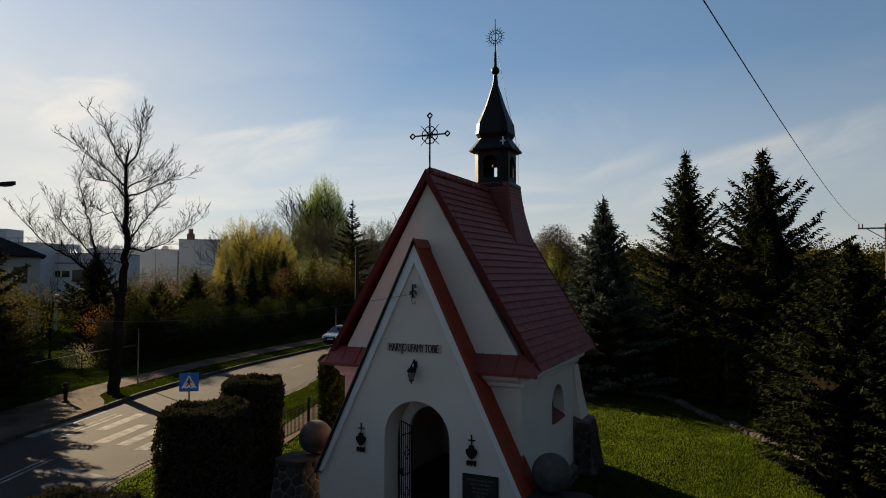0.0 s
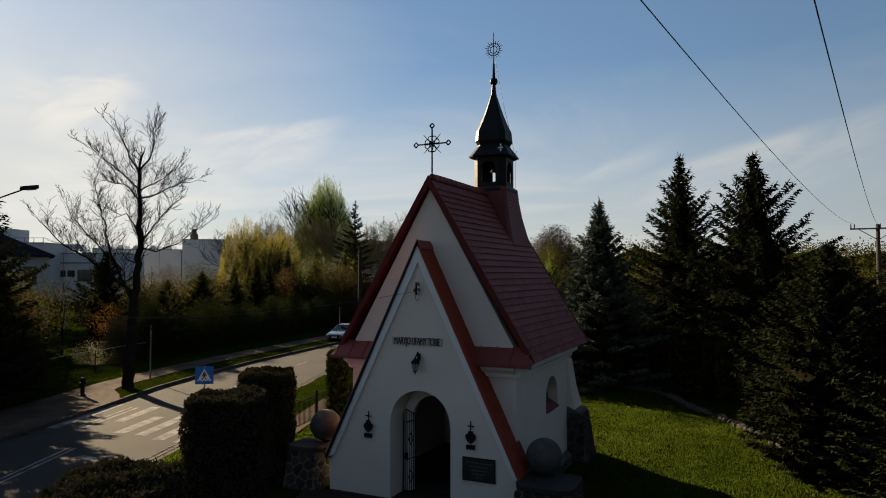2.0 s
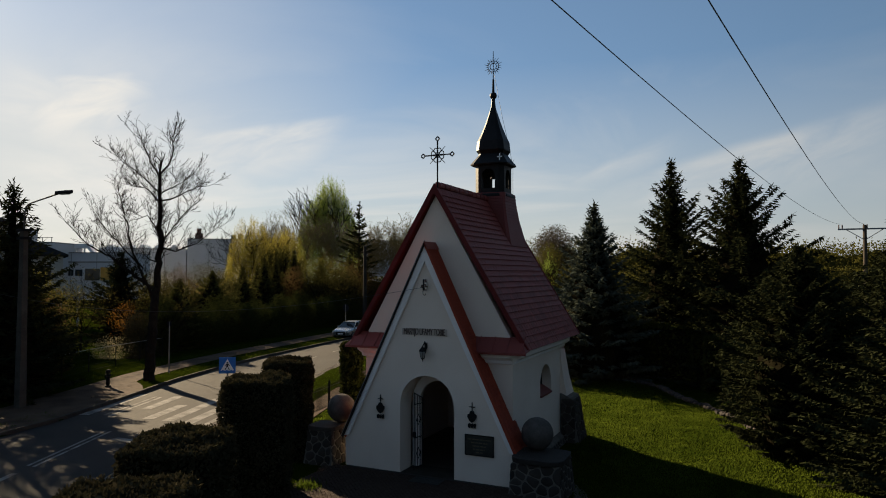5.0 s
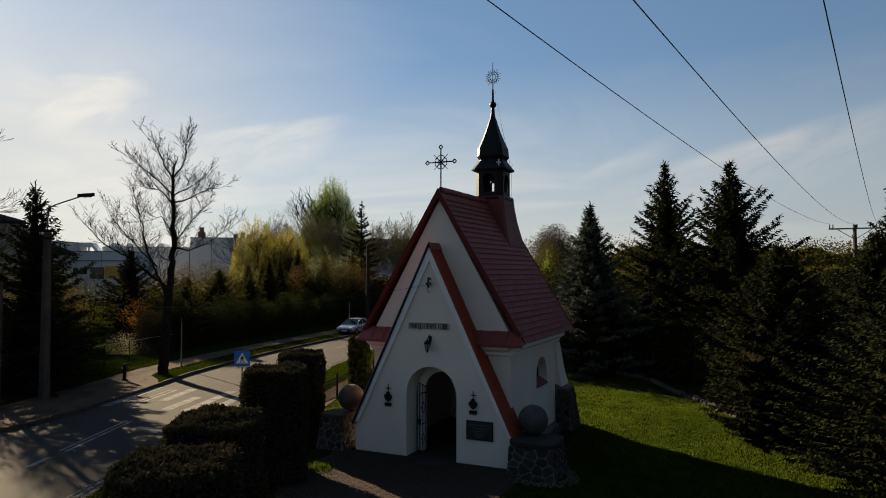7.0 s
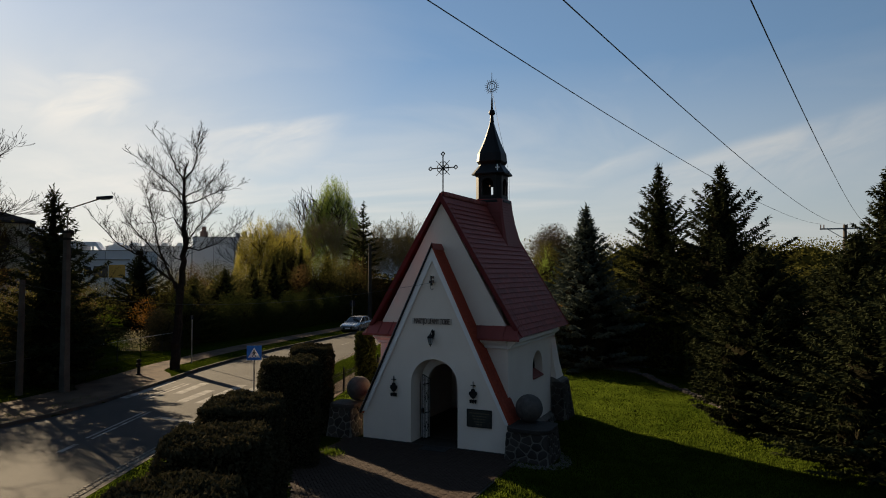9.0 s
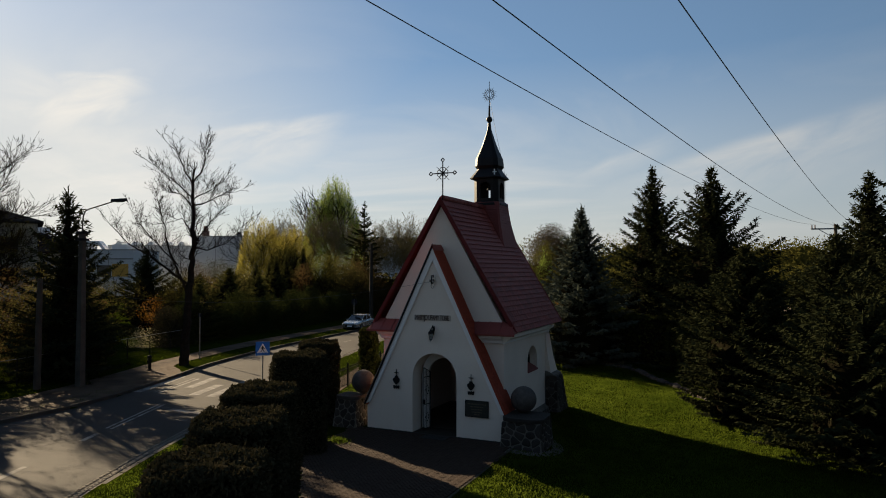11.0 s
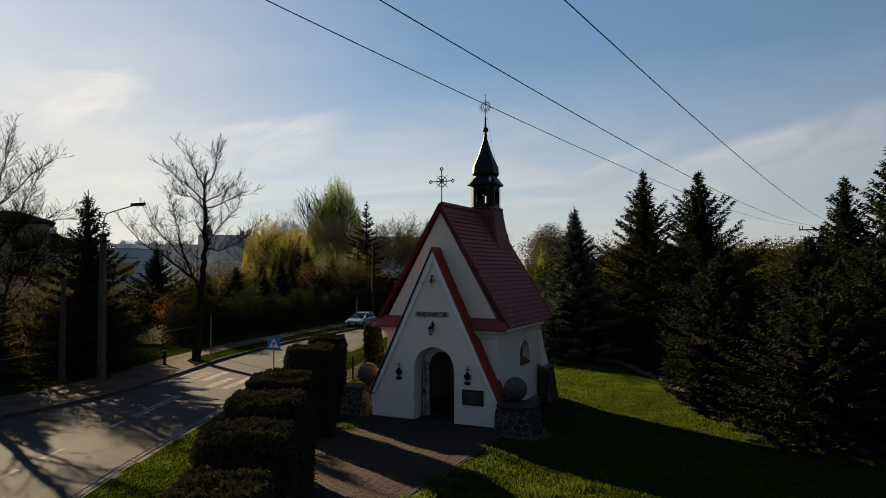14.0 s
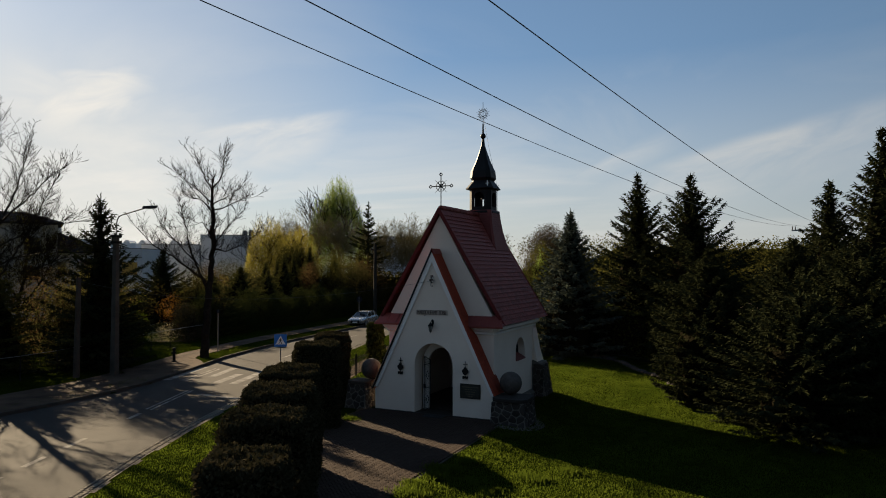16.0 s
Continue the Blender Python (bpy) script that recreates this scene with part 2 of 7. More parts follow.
def crack(m, scale, width, depth):
    """Lay a net of thin dark cracks over a surface."""
    nt = m.node_tree
    N, K = nt.nodes.new, nt.links.new
    b = nt.nodes["Principled BSDF"]
    tc, warp, v = N("ShaderNodeTexCoord"), N("ShaderNodeTexNoise"), N("ShaderNodeTexVoronoi")
    warp.inputs["Scale"].default_value, warp.inputs["Detail"].default_value = 1.3, 5
    K(tc.outputs["Object"], warp.inputs["Vector"])
    bend = N("ShaderNodeVectorMath"); bend.operation = "MULTIPLY_ADD"
    bend.inputs[1].default_value = (1.6, 1.6, 0.0)
    K(warp.outputs["Color"], bend.inputs[0]); K(tc.outputs["Object"], bend.inputs[2])
    v.feature = "DISTANCE_TO_EDGE"
    v.inputs["Scale"].default_value = scale
    K(bend.outputs[0], v.inputs["Vector"])
    line = N("ShaderNodeMapRange")
    line.inputs["From Min"].default_value, line.inputs["From Max"].default_value = width * 0.3, width
    line.inputs["To Min"].default_value, line.inputs["To Max"].default_value = depth, 1.0
    K(v.outputs["Distance"], line.inputs["Value"])
    old = b.inputs["Base Color"].links[0].from_socket
    dark = N("ShaderNodeVectorMath"); dark.operation = "SCALE"
    K(old, dark.inputs[0]); K(line.outputs[0], dark.inputs["Scale"])
    K(dark.outputs[0], b.inputs["Base Color"])


crack(M["asphalt"], 0.22, 0.010, 0.72)
M["road_paint"] = material("worn_road_paint", (0.045, 0.041, 0.037), (0.27, 0.26, 0.245), 0.85, 2.2, 30, 0.2, spec=0.1)
M["paver"] = material("clay_paver", (0.024, 0.015, 0.011), (0.050, 0.034, 0.026), 0.9, 5, 60, 0.3, islands=0.5, objects=0.5, spec=0.1)
M["path"] = material("sandy_pavement", (0.028, 0.019, 0.0135), (0.108, 0.074, 0.051), 0.95, 0.8, 25, 0.5, spec=0.05)
M["lawn"] = material("grass_ground", (0.008, 0.0125, 0.0012), (0.020, 0.028, 0.0025), 0.95, 0.6, 22, 0.8, size=0.05, spec=0.0)
M["blade"] = material("grass_blades", (0.025, 0.041, 0.0045), (0.076, 0.102, 0.0120), 0.8, 0.35, 1.6, 0, islands=0.18, spec=0.0, through_light=0.82)
M["bark"] = material("rough_bark", (0.010, 0.008, 0.0065), (0.030, 0.024, 0.019), 0.95, 4, 30, 0.7, spec=0.05)
M["twig"] = material("thin_twigs", (0.008, 0.006, 0.0045), (0.020, 0.014, 0.0095), 0.9, 3, 20, 0, spec=0.0)
M["birchbark"] = material("pale_birch_bark", (0.35, 0.34, 0.31), (0.60, 0.58, 0.54), 0.9, 2, 12, 0.3)
M["needle"] = material("dark_spruce_needles", (0.009, 0.0125, 0.006), (0.036, 0.040, 0.018), 0.8, 0.7, 6, 0, islands=0.6, spec=0.0, through_light=0.12)
M["bluish"] = material("blue_spruce_needles", (0.028, 0.037, 0.030), (0.092, 0.108, 0.086), 0.8, 0.7, 6, 0, islands=0.6, spec=0.0, through_light=0.12)
M["thuja"] = material("thuja_foliage", (0.014, 0.019, 0.006), (0.052, 0.060, 0.017), 0.8, 1.2, 8, 0, islands=0.5, spec=0.0, through_light=0.15)
M["hedge"] = material("clipped_hedge_leaves", (0.014, 0.017, 0.008), (0.070, 0.058, 0.034), 0.8, 1.6, 10, 0, islands=0.7, spec=0.0, through_light=0.10)
# near-black colour stands in for the shade deep inside foliage
M["shade_core"] = material("inner_foliage_shade", (0.005, 0.005, 0.003), (0.014, 0.012, 0.007), 0.95, 3, 20, 0.6, spec=0.0)
M["spring"] = material("young_green_leaves", (0.105, 0.150, 0.024), (0.21, 0.275, 0.060), 0.6, 0.3, 4, 0, islands=0.6, spec=0.0, through_light=0.5)
M["willow"] = material("yellow_willow_leaves", (0.145, 0.130, 0.024), (0.27, 0.235, 0.055), 0.6, 0.3, 4, 0, islands=0.6, spec=0.0, through_light=0.55)
# twig colour lightened to paint in the haze over distant trees
M["haze_twig"] = material("haze_paled_far_twigs", (0.11, 0.092, 0.06), (0.19, 0.16, 0.10), 0.9, 3, 20, 0, spec=0.0)
M["gold"] = material("golden_green_leaves", (0.036, 0.036, 0.009), (0.092, 0.086, 0.021), 0.65, 0.3, 4, 0, islands=0.6, spec=0.0, through_light=0.5)
M["olive"] = material("olive_shrub_leaves", (0.026, 0.026, 0.009), (0.074, 0.066, 0.021), 0.7, 0.4, 5, 0, islands=0.6, spec=0.0, through_light=0.55)
M["bud"] = material("brown_budding_twigs", (0.034, 0.027, 0.017), (0.085, 0.068, 0.042), 0.8, 0.5, 5, 0, islands=0.6, spec=0.0, through_light=0.25)
M["rust"] = material("bronze_spring_leaves", (0.034, 0.023, 0.011), (0.086, 0.056, 0.023), 0.7, 0.4, 5, 0, islands=0.6, spec=0.0, through_light=0.55)
M["blossom"] = material("cream_blossom", (0.20, 0.18, 0.10), (0.42, 0.38, 0.24), 0.7, 2, 10, 0, islands=0.6, spec=0.02, through_light=0.3)
M["orange"] = material("orange_blossom", (0.15, 0.070, 0.013), (0.26, 0.130, 0.024), 0.7, 2, 10, 0, islands=0.5, spec=0.02, through_light=0.3)
M["render_grey"] = material("grey_render", (0.25, 0.235, 0.215), (0.34, 0.32, 0.295), 0.9, 0.7, 20, 0.2, spec=0.2)
M["render_pale"] = material("pale_render", (0.42, 0.40, 0.37), (0.52, 0.50, 0.46), 0.9, 0.7, 20, 0.2, spec=0.2)
M["brick_red"] = material("dull_red_brick", (0.14, 0.085, 0.07), (0.22, 0.14, 0.115), 0.9, 1, 12, 0.2, spec=0.1)
M["cladding"] = material("pale_cladding", (0.46, 0.48, 0.52), (0.56, 0.58, 0.62), 0.6, 0.15, 6, 0.05)
M["roof_dark"] = material("dark_slate_roof", (0.016, 0.016, 0.018), (0.034, 0.034, 0.038), 0.95, 1, 20, 0.2, spec=0.0)
M["ochre"] = material("ochre_panel", (0.42, 0.22, 0.03), (0.55, 0.32, 0.06), 0.7, 1, 20, 0.1)
M["glass_dark"] = material("dark_window_glass", (0.010, 0.012, 0.014), (0.02, 0.022, 0.026), 0.08, 1, 10, 0)
M["plaque"] = material("dark_stone_plaque", (0.015, 0.018, 0.016), (0.035, 0.038, 0.034), 0.3, 6, 60, 0.1)
M["gilt"] = material("dull_engraving", (0.085, 0.074, 0.048), (0.125, 0.11, 0.072), 0.6, 10, 60, 0)
M["blue_sign"] = material("blue_sign_sheet", (0.01, 0.12, 0.45), (0.02, 0.16, 0.55), 0.4, 4, 30, 0)
M["white_sign"] = material("white_sign_sheet", (0.75, 0.75, 0.75), (0.82, 0.82, 0.82), 0.4, 4, 30, 0)
M["black_sign"] = material("black_sign_sheet", (0.01, 0.01, 0.01), (0.02, 0.02, 0.02), 0.5, 4, 30, 0)
M["galv"] = material("galvanised_steel", (0.16, 0.165, 0.17), (0.24, 0.245, 0.25), 0.45, 5, 40, 0.1, metal=0.6)
M["wood"] = material("grey_pole_wood", (0.045, 0.037, 0.030), (0.085, 0.070, 0.056), 0.9, 2, 30, 0.4, spec=0.1)
M["porcelain"] = material("brown_porcelain", (0.06, 0.03, 0.02), (0.10, 0.05, 0.03), 0.25, 5, 30, 0)
M["cable"] = material("black_cable", (0.02, 0.02, 0.022), (0.04, 0.04, 0.042), 0.6, 5, 30, 0)
M["carpaint"] = material("silver_car_paint", (0.40, 0.41, 0.42), (0.46, 0.47, 0.48), 0.25, 1, 60, 0, metal=0.7)
M["tyre"] = material("black_tyre", (0.012, 0.012, 0.012), (0.025, 0.025, 0.025), 0.85, 8, 60, 0.3)
M["post"] = material("pale_post_concrete", (0.05, 0.044, 0.037), (0.095, 0.084, 0.071), 0.95, 2, 45, 0.4, spec=0.05)
M["field"] = material("dry_field_earth", (0.16, 0.12, 0.08), (0.26, 0.20, 0.14), 0.95, 0.1, 3, 0.3)


# ---- mesh helpers ----
class Shape:
    """Collects faces for one mesh."""
    def __init__(self):
        self.v, self.f = [], []

    def add(self, vs, fs):
        k = len(self.v)
        self.v += [tuple(p) for p in vs]
        self.f += [tuple(i + k for i in f) for f in fs]
        return self

    def box(self, x0, y0, z0, x1, y1, z1, m=None, taper=0.0):
        t = taper
        vs = [(x0, y0, z0), (x1, y0, z0), (x1, y1, z0), (x0, y1, z0), (x0 + t, y0 + t, z1), (x1 - t, y0 + t, z1), (x1 - t, y1 - t, z1), (x0 + t, y1 - t, z1)]
        if m is not None:
            vs = [m @ Vector(p) for p in vs]
        return self.add(vs, [(3, 2, 1, 0), (4, 5, 6, 7), (0, 1, 5, 4), (1, 2, 6, 5), (2, 3, 7, 6), (3, 0, 4, 7)])

    def tube(self, a, b, r0, r1=None, n=8, caps=True):
        a, b = Vector(a), Vector(b)
        r1 = r0 if r1 is None else r1
        q = (b - a).to_track_quat("Z", "Y")
        ring = [q @ Vector((math.cos(i * math.tau / n), math.sin(i * math.tau / n), 0)) for i in range(n)]
        vs = [a + p * r0 for p in ring] + [b + p * r1 for p in ring]
        fs = [(i, (i + 1) % n, n + (i + 1) % n, n + i) for i in range(n)]
        if caps:
            fs += [tuple(range(n - 1, -1, -1)), tuple(range(n, 2 * n))]
        return self.add(vs, fs)

    def limb(self, pts, r0, r1, n=8):
        """One tapering round limb along a line of points."""
        P = [Vector(p) for p in pts]
        rings = []
        for k, p in enumerate(P):
            t = (P[min(k + 1, len(P) - 1)] - P[max(k - 1, 0)]).normalized()
            a = t.cross(Vector((0.31, 0.95, 0.05))).normalized()
            b = t.cross(a)
            r = r0 + (r1 - r0) * k / (len(P) - 1)
            rings.append([p + (a * math.cos(i * math.tau / n) + b * math.sin(i * math.tau / n)) * r for i in range(n)])
        return self.loft(rings)

    def path(self, pts, r, n=6):
        for a, b in zip(pts[:-1], pts[1:]):
            self.tube(a, b, r, r, n)
        return self

    def loft(self, rings, cap=True):
        n = len(rings[0])
        vs = [p for ring in rings for p in ring]
        fs = [(k * n + i, k * n + (i + 1) % n, (k + 1) * n + (i + 1) % n, (k + 1) * n + i) for k in range(len(rings) - 1) for i in range(n)]
        if cap:
            fs += [tuple(range(n - 1, -1, -1)), tuple(range((len(rings) - 1) * n, len(rings) * n))]
        return self.add(vs, fs)

    def ball(self, c, r, n=14, squash=1.0):
        rings = []
        for k in range(1, n // 2 + 1):
            a = math.pi * k / (n // 2 + 1)
            rings.append([(c[0] + r * math.sin(a) * math.cos(i * math.tau / n), c[1] + r * math.sin(a) * math.sin(i * math.tau / n), c[2] - squash * r * math.cos(a)) for i in range(n)])
        return self.loft(rings)

    def slab(self, outline, axis_a, axis_b, origin, depth):
        """A flat outline (a, b pairs) thickened along depth."""
        A, B, O, D = Vector(axis_a), Vector(axis_b), Vector(origin), Vector(depth)
        n = len(outline)
        front = [O + A * p[0] + B * p[1] for p in outline]
        return self.add(front + [p + D for p in front], [tuple(range(n)), tuple(range(2 * n - 1, n - 1, -1))] + [(i, n + i, n + (i + 1) % n, (i + 1) % n) for i in range(n)])

    def pierced(self, outer, inner, place, back):
        """A wall between two matched polylines (both from foot to foot); place maps (a, b, depth)."""
        n = len(outer)
        vs = [place(*p, 0) for p in outer] + [place(*p, 0) for p in inner] + [place(*p, back) for p in outer] + [place(*p, back) for p in inner]
        fs = []
        for i in range(n - 1):
            fs += [(i, i + 1, n + i + 1, n + i), (2 * n + i + 1, 2 * n + i, 3 * n + i, 3 * n + i + 1), (i + 1, i, 2 * n + i, 2 * n + i + 1), (n + i, n + i + 1, 3 * n + i + 1, 3 * n + i)]
        fs += [(0, n, 3 * n, 2 * n), (n - 1, 3 * n - 1, 4 * n - 1, 2 * n - 1)]
        return self.add(vs, fs)

    def mesh(self, name, smooth=False):
        me = bpy.data.meshes.new(name)
        me.from_pydata([tuple(p) for p in self.v], [], self.f)
        bm = bmesh.new()
        bm.from_mesh(me)
        if len(bm.faces) < 60000:
            bmesh.ops.recalc_face_normals(bm, faces=bm.faces)
        bm.to_mesh(me)
        bm.free()
        if smooth:
            me.shade_smooth()
        return me


def part(name, shape, mat, parent=None, label="", smooth=False, bevel=0.0):
    ob = new(name, shape.mesh(name, smooth) if isinstance(shape, Shape) else shape)
    if not ob.data.materials:
        ob.data.materials.append(M[mat])
    if parent is not None:
        ob.parent = parent
    if bevel:
        mod = ob.modifiers.new("edge", "BEVEL")
        mod.width, mod.segments, mod.limit_method, mod.angle_limit = bevel, 2, "ANGLE", radians(40)
    if label:
        tagged(ob, label)
    return ob


def thing(name, label, category, group="", kind="", at=(0, 0, 0), rz=0):
    ob = new(name)
    ob.matrix_world = pose(*at, 0, 0, rz)
    ob.empty_display_size = 0.2
    return tagged(ob, label, category, group, kind)


def arch(hw, spring, top, n=16, foot=0.0, cx=0.0, power=1.0):
    """Foot to foot round an arched opening."""
    pts = [(cx - hw, foot + (spring - foot) * k / 4) for k in range(4)]
    for k in range(n + 1):
        a = math.pi * (1 - k / n)
        pts.append((cx + hw * math.cos(a), spring + (top - spring) * math.sin(a) ** power))
    return pts + [(cx + hw, foot + (spring - foot) * k / 4) for k in (3, 2, 1, 0)]


def follow(corners, n):
    """n points spread evenly along a polyline."""
    d = [0]
    for a, b in zip(corners[:-1], corners[1:]):
        d.append(d[-1] + math.dist(a, b))
    s = np.linspace(0, d[-1], n)
    for k, dk in enumerate(d):       # keep the corners themselves
        s[int(np.argmin(np.abs(s - dk)))] = dk
    return list(zip(np.interp(s, d, [p[0] for p in corners]), np.interp(s, d, [p[1] for p in corners])))


def quads(centres, us, vs):
    """Many loose four-sided leaves: centre, half-length and half-width vectors."""
    c, u, v = np.asarray(centres), np.asarray(us), np.asarray(vs)
    pts = np.stack([c - u, c + v * 0.9 - u * 0.1, c + u, c - v * 0.9 - u * 0.1], 1).reshape(-1, 3)
    me = bpy.data.meshes.new("leaves")
    n = len(c)
    me.vertices.add(4 * n); me.vertices.foreach_set("co", pts.astype(np.float32).ravel())
    me.loops.add(4 * n); me.loops.foreach_set("vertex_index", np.arange(4 * n, dtype=np.int32))
    me.polygons.add(n); me.polygons.foreach_set("loop_start", np.arange(0, 4 * n, 4, dtype=np.int32))
    me.update(calc_edges=True)
    return me


def unit(a):
    return a / np.maximum(np.linalg.norm(a, axis=-1, keepdims=True), 1e-6)


# ---- ground and road ----
NEAR = ((-60, 22), (-24, 2.2), (-19, -0.9), (-12.6, -3.9), (-9, -5.7), (-5.5, -7.25), (-2, -8.6), (0.8, -9.65), (5, -11.0), (11, -12.95), (16, -14.6), (20.7, -16.1), (28, -18.0), (36, -19.6), (46, -21.0), (60, -22.0), (90, -23.5), (400, -40))
FAR = ((-60, 5), (-24, -10.5), (-19, -13.2), (-12.6, -15.4), (-9, -15.9), (-5.5, -16.0), (-2, -16.2), (0.8, -16.8), (5, -18.3), (10.2, -20.4), (16, -22.0), (20.7, -23.0), (29, -24.2), (38, -25.4), (48, -26.9), (62, -28.4), (90, -30.5), (400, -47))
CURB_N = lambda y: float(np.interp(y, [p[0] for p in NEAR], [p[1] for p in NEAR]))
CURB_F = lambda y: float(np.interp(y, [p[0] for p in FAR], [p[1] for p in FAR]))


def step(a, b, x):
    t = min(max((x - a) / (b - a), 0), 1)
    return t * t * (3 - 2 * t)


def ground_z(x, y):
    z = -0.22 * step(3.2, 6.0, x) * step(-14, -6, y)
    d = math.hypot(x + 5, y - 5)
    return z + 0.03 * noise.noise((x * 0.35, y * 0.35, 1.7)) * step(3.2, 5, x) + 1.2 * step(60, 260, d) * noise.noise((x * 0.01, y * 0.01, 4.2))


def build_ground():
    ys = sorted(set(list(np.arange(-44, 60, 0.7)) + [-1800, -900, -400, -200, -110, -70, -55] + [66, 74, 84, 96, 115, 140, 180, 240, 320, 450, 700, 1100, 1800]))
    left = [1800, 1000, 600, 350, 220, 150, 110, 85, 65, 50, 40, 32, 26, 21, 17, 14, 11.5, 9.5, 7.8, 6.4, 5.2, 4.2, 3.3, 2.5, 1.8, 1.2, 0.7, 0.3, 0.02]
    right = [0.02, 0.3, 0.7] + list(np.arange(1.2, 44, 0.75)) + [50, 60, 75, 95, 125, 170, 230, 320, 450, 700, 1100, 1800]
    verts, cols = [], 0
    for y in ys:
        f, n = CURB_F(min(y, 400)), CURB_N(min(y, 400))
        row = [(f - d, y, ground_z(f - d, y)) for d in left] + [(f + 0.01, y, -0.16), ((f + n) / 2, y, -0.16), (n - 0.01, y, -0.16)] + [(n + d, y, ground_z(n + d, y)) for d in right]
        cols = len(row)
        verts += row
    faces = [(r * cols + c, r * cols + c + 1, (r + 1) * cols + c + 1, (r + 1) * cols + c) for r in range(len(ys) - 1) for c in range(cols - 1)]
    s = Shape(); s.v, s.f = verts, faces
    ob = part("ground", s, "lawn")
    ob.data.shade_smooth()
    tagged(ob, "grassy ground with uneven green turf to the horizon", "ground", kind="structure")


build_ground()


def strip(name, mat, edge_a, edge_b, y0, y1, z, label, category, dy=0.8, kind="structure"):
    s = Shape()
    ys = np.arange(y0, y1 + dy / 2, dy)
    vs = []
    for y in ys:
        a, b = edge_a(y), edge_b(y)
        vs += [(a + (b - a) * k / 6, y, z) for k in range(7)]
    s.add(vs, [(r * 7 + c, r * 7 + c + 1, r * 7 + c + 8, r * 7 + c + 7) for r in range(len(ys) - 1) for c in range(6)])
    return tagged(part(name, s, mat), label, category, kind=kind)


road = strip("road", "asphalt", lambda y: CURB_F(y), lambda y: CURB_N(y), -58, 240, -0.10, "worn grey asphalt road with faded white markings", "road")
strip("pavement", "path", lambda y: CURB_F(y) - 4.0, lambda y: CURB_F(y) - 0.16 - 1.9 * step(7.0, 9.0, y), -45, 200, 0.035, "sandy paved footway beside the road", "pavement")

strip("pavement", "path", lambda y: CURB_N(y) + 2.35, lambda y: CURB_N(y) + 3.45, 2.6, 60, 0.03, "narrow grey footway along the chapel's fence", "pavement")


def kerbs():
    near_kerb = thing("kerb_near", "pale concrete kerb stones edging the asphalt beside the grass verge", "kerb", kind="structure")
    far_kerb = thing("kerb_far", "grey concrete kerb stones edging the asphalt beside the footway", "kerb", kind="structure")
    for owner, edge, side in ((near_kerb, CURB_N, 1), (far_kerb, CURB_F, -1)):
        me, y = None, -30.0
        while y < 62:
            x, y2 = edge(y), y + 0.93
            a = math.atan2(edge(y2) - x, 0.93)
            ob = part("kerb_stone", me or Shape().box(-0.075, -0.485, -0.2, 0.075, 0.485, 0.0, taper=0.012), "kerb" if side > 0 else "old_kerb", owner)
            me = ob.data
            ob.matrix_basis = pose((x + edge(y2)) / 2 + side * 0.07, (y + y2) / 2, (0.05 if side < 0 else 0.0) + random.uniform(-0.006, 0.006), random.uniform(-0.4, 0.4), 0, -math.degrees(a))
            y = y2


def along(edge, offset_frac, y):
    """A point on the road: 0 at the near kerb, 1 at the far one."""
    return CURB_N(y) + (CURB_F(y) - CURB_N(y)) * offset_frac


def markings():
    owner = tagged(new("road_markings"), "faded white zebra crossing and lane lines painted on the road", "road marking", kind="structure")
    def stroke(name, pts, w):
        s = Shape()
        vs = []
        for k, (x, y) in enumerate(pts):
            a, b = pts[max(k - 1, 0)], pts[min(k + 1, len(pts) - 1)]
            t = Vector((b[0] - a[0], b[1] - a[1])).normalized()
            vs += [(x - t.y * w / 2, y + t.x * w / 2, -0.095), (x + t.y * w / 2, y - t.x * w / 2, -0.095)]
        s.add(vs, [(2 * k, 2 * k + 1, 2 * k + 3, 2 * k + 2) for k in range(len(pts) - 1)])
        part(name, s, "road_paint", owner)
    mid = lambda y: -13.15 + (y + 0.4) * -0.445 if y < 0.6 else along(None, 0.5, y)
    for y0, y1 in ((-20, -18.9), (-17.8, -16.7), (-15.6, -14.5), (-13.4, -12.3), (-11.4, -10.35), (-9.4, -8.25), (-5.45, -4.5)):
        stroke("lane_dash", [(mid(y0), y0), (mid(y1), y1)], 0.20)
    for k in (-0.13, 0.13):
        stroke("lane_line", [(mid(y) + k, y) for y in (-3.8, -2.6, -1.4, -0.2, 0.4)], 0.11)
    # zebra bars lie along the road
    for fx, y0, y1, w in ((0.97, 2.0, 6.5, 0.5), (0.835, 2.3, 6.3, 0.13), (0.79, 2.3, 6.3, 0.16), (0.68, 3.9, 6.8, 0.48), (0.51, 2.5, 5.3, 0.5), (0.365, 2.6, 7.2, 0.5), (0.22, 2.4, 6.9, 0.5), (0.08, 2.4, 6.8, 0.5)):
        stroke("zebra_bar", [(along(None, fx, y), y) for y in np.linspace(y0, y1, 5)], w)
    stroke("stop_bar", [(along(None, 0.42, -0.3), -0.3), (along(None, 0.08, -0.3), -0.3)], 0.35)
    y = 12.0
    while y < 60:
        stroke("lane_dash", [(along(None, 0.5, y), y), (along(None, 0.5, y + 1.6), y + 1.6)], 0.14)
        y += 4.5


markings()

# ---- the chapel ----
PITCH = 1.645                       # rise of the main roof for each metre sideways
RIDGE, EAVE_X, EAVE_Z = 8.45, 2.9, 3.68
WALL_X, Y_FRONT, Y_GABLE, Y_BACK = 2.4, 0.82, 0.69, 6.3
chapel = thing("chapel", "white plastered chapel with steep red tiled roof and bell turret", "chapel")


def front_place(a, b, d):
    return (a, d, b)


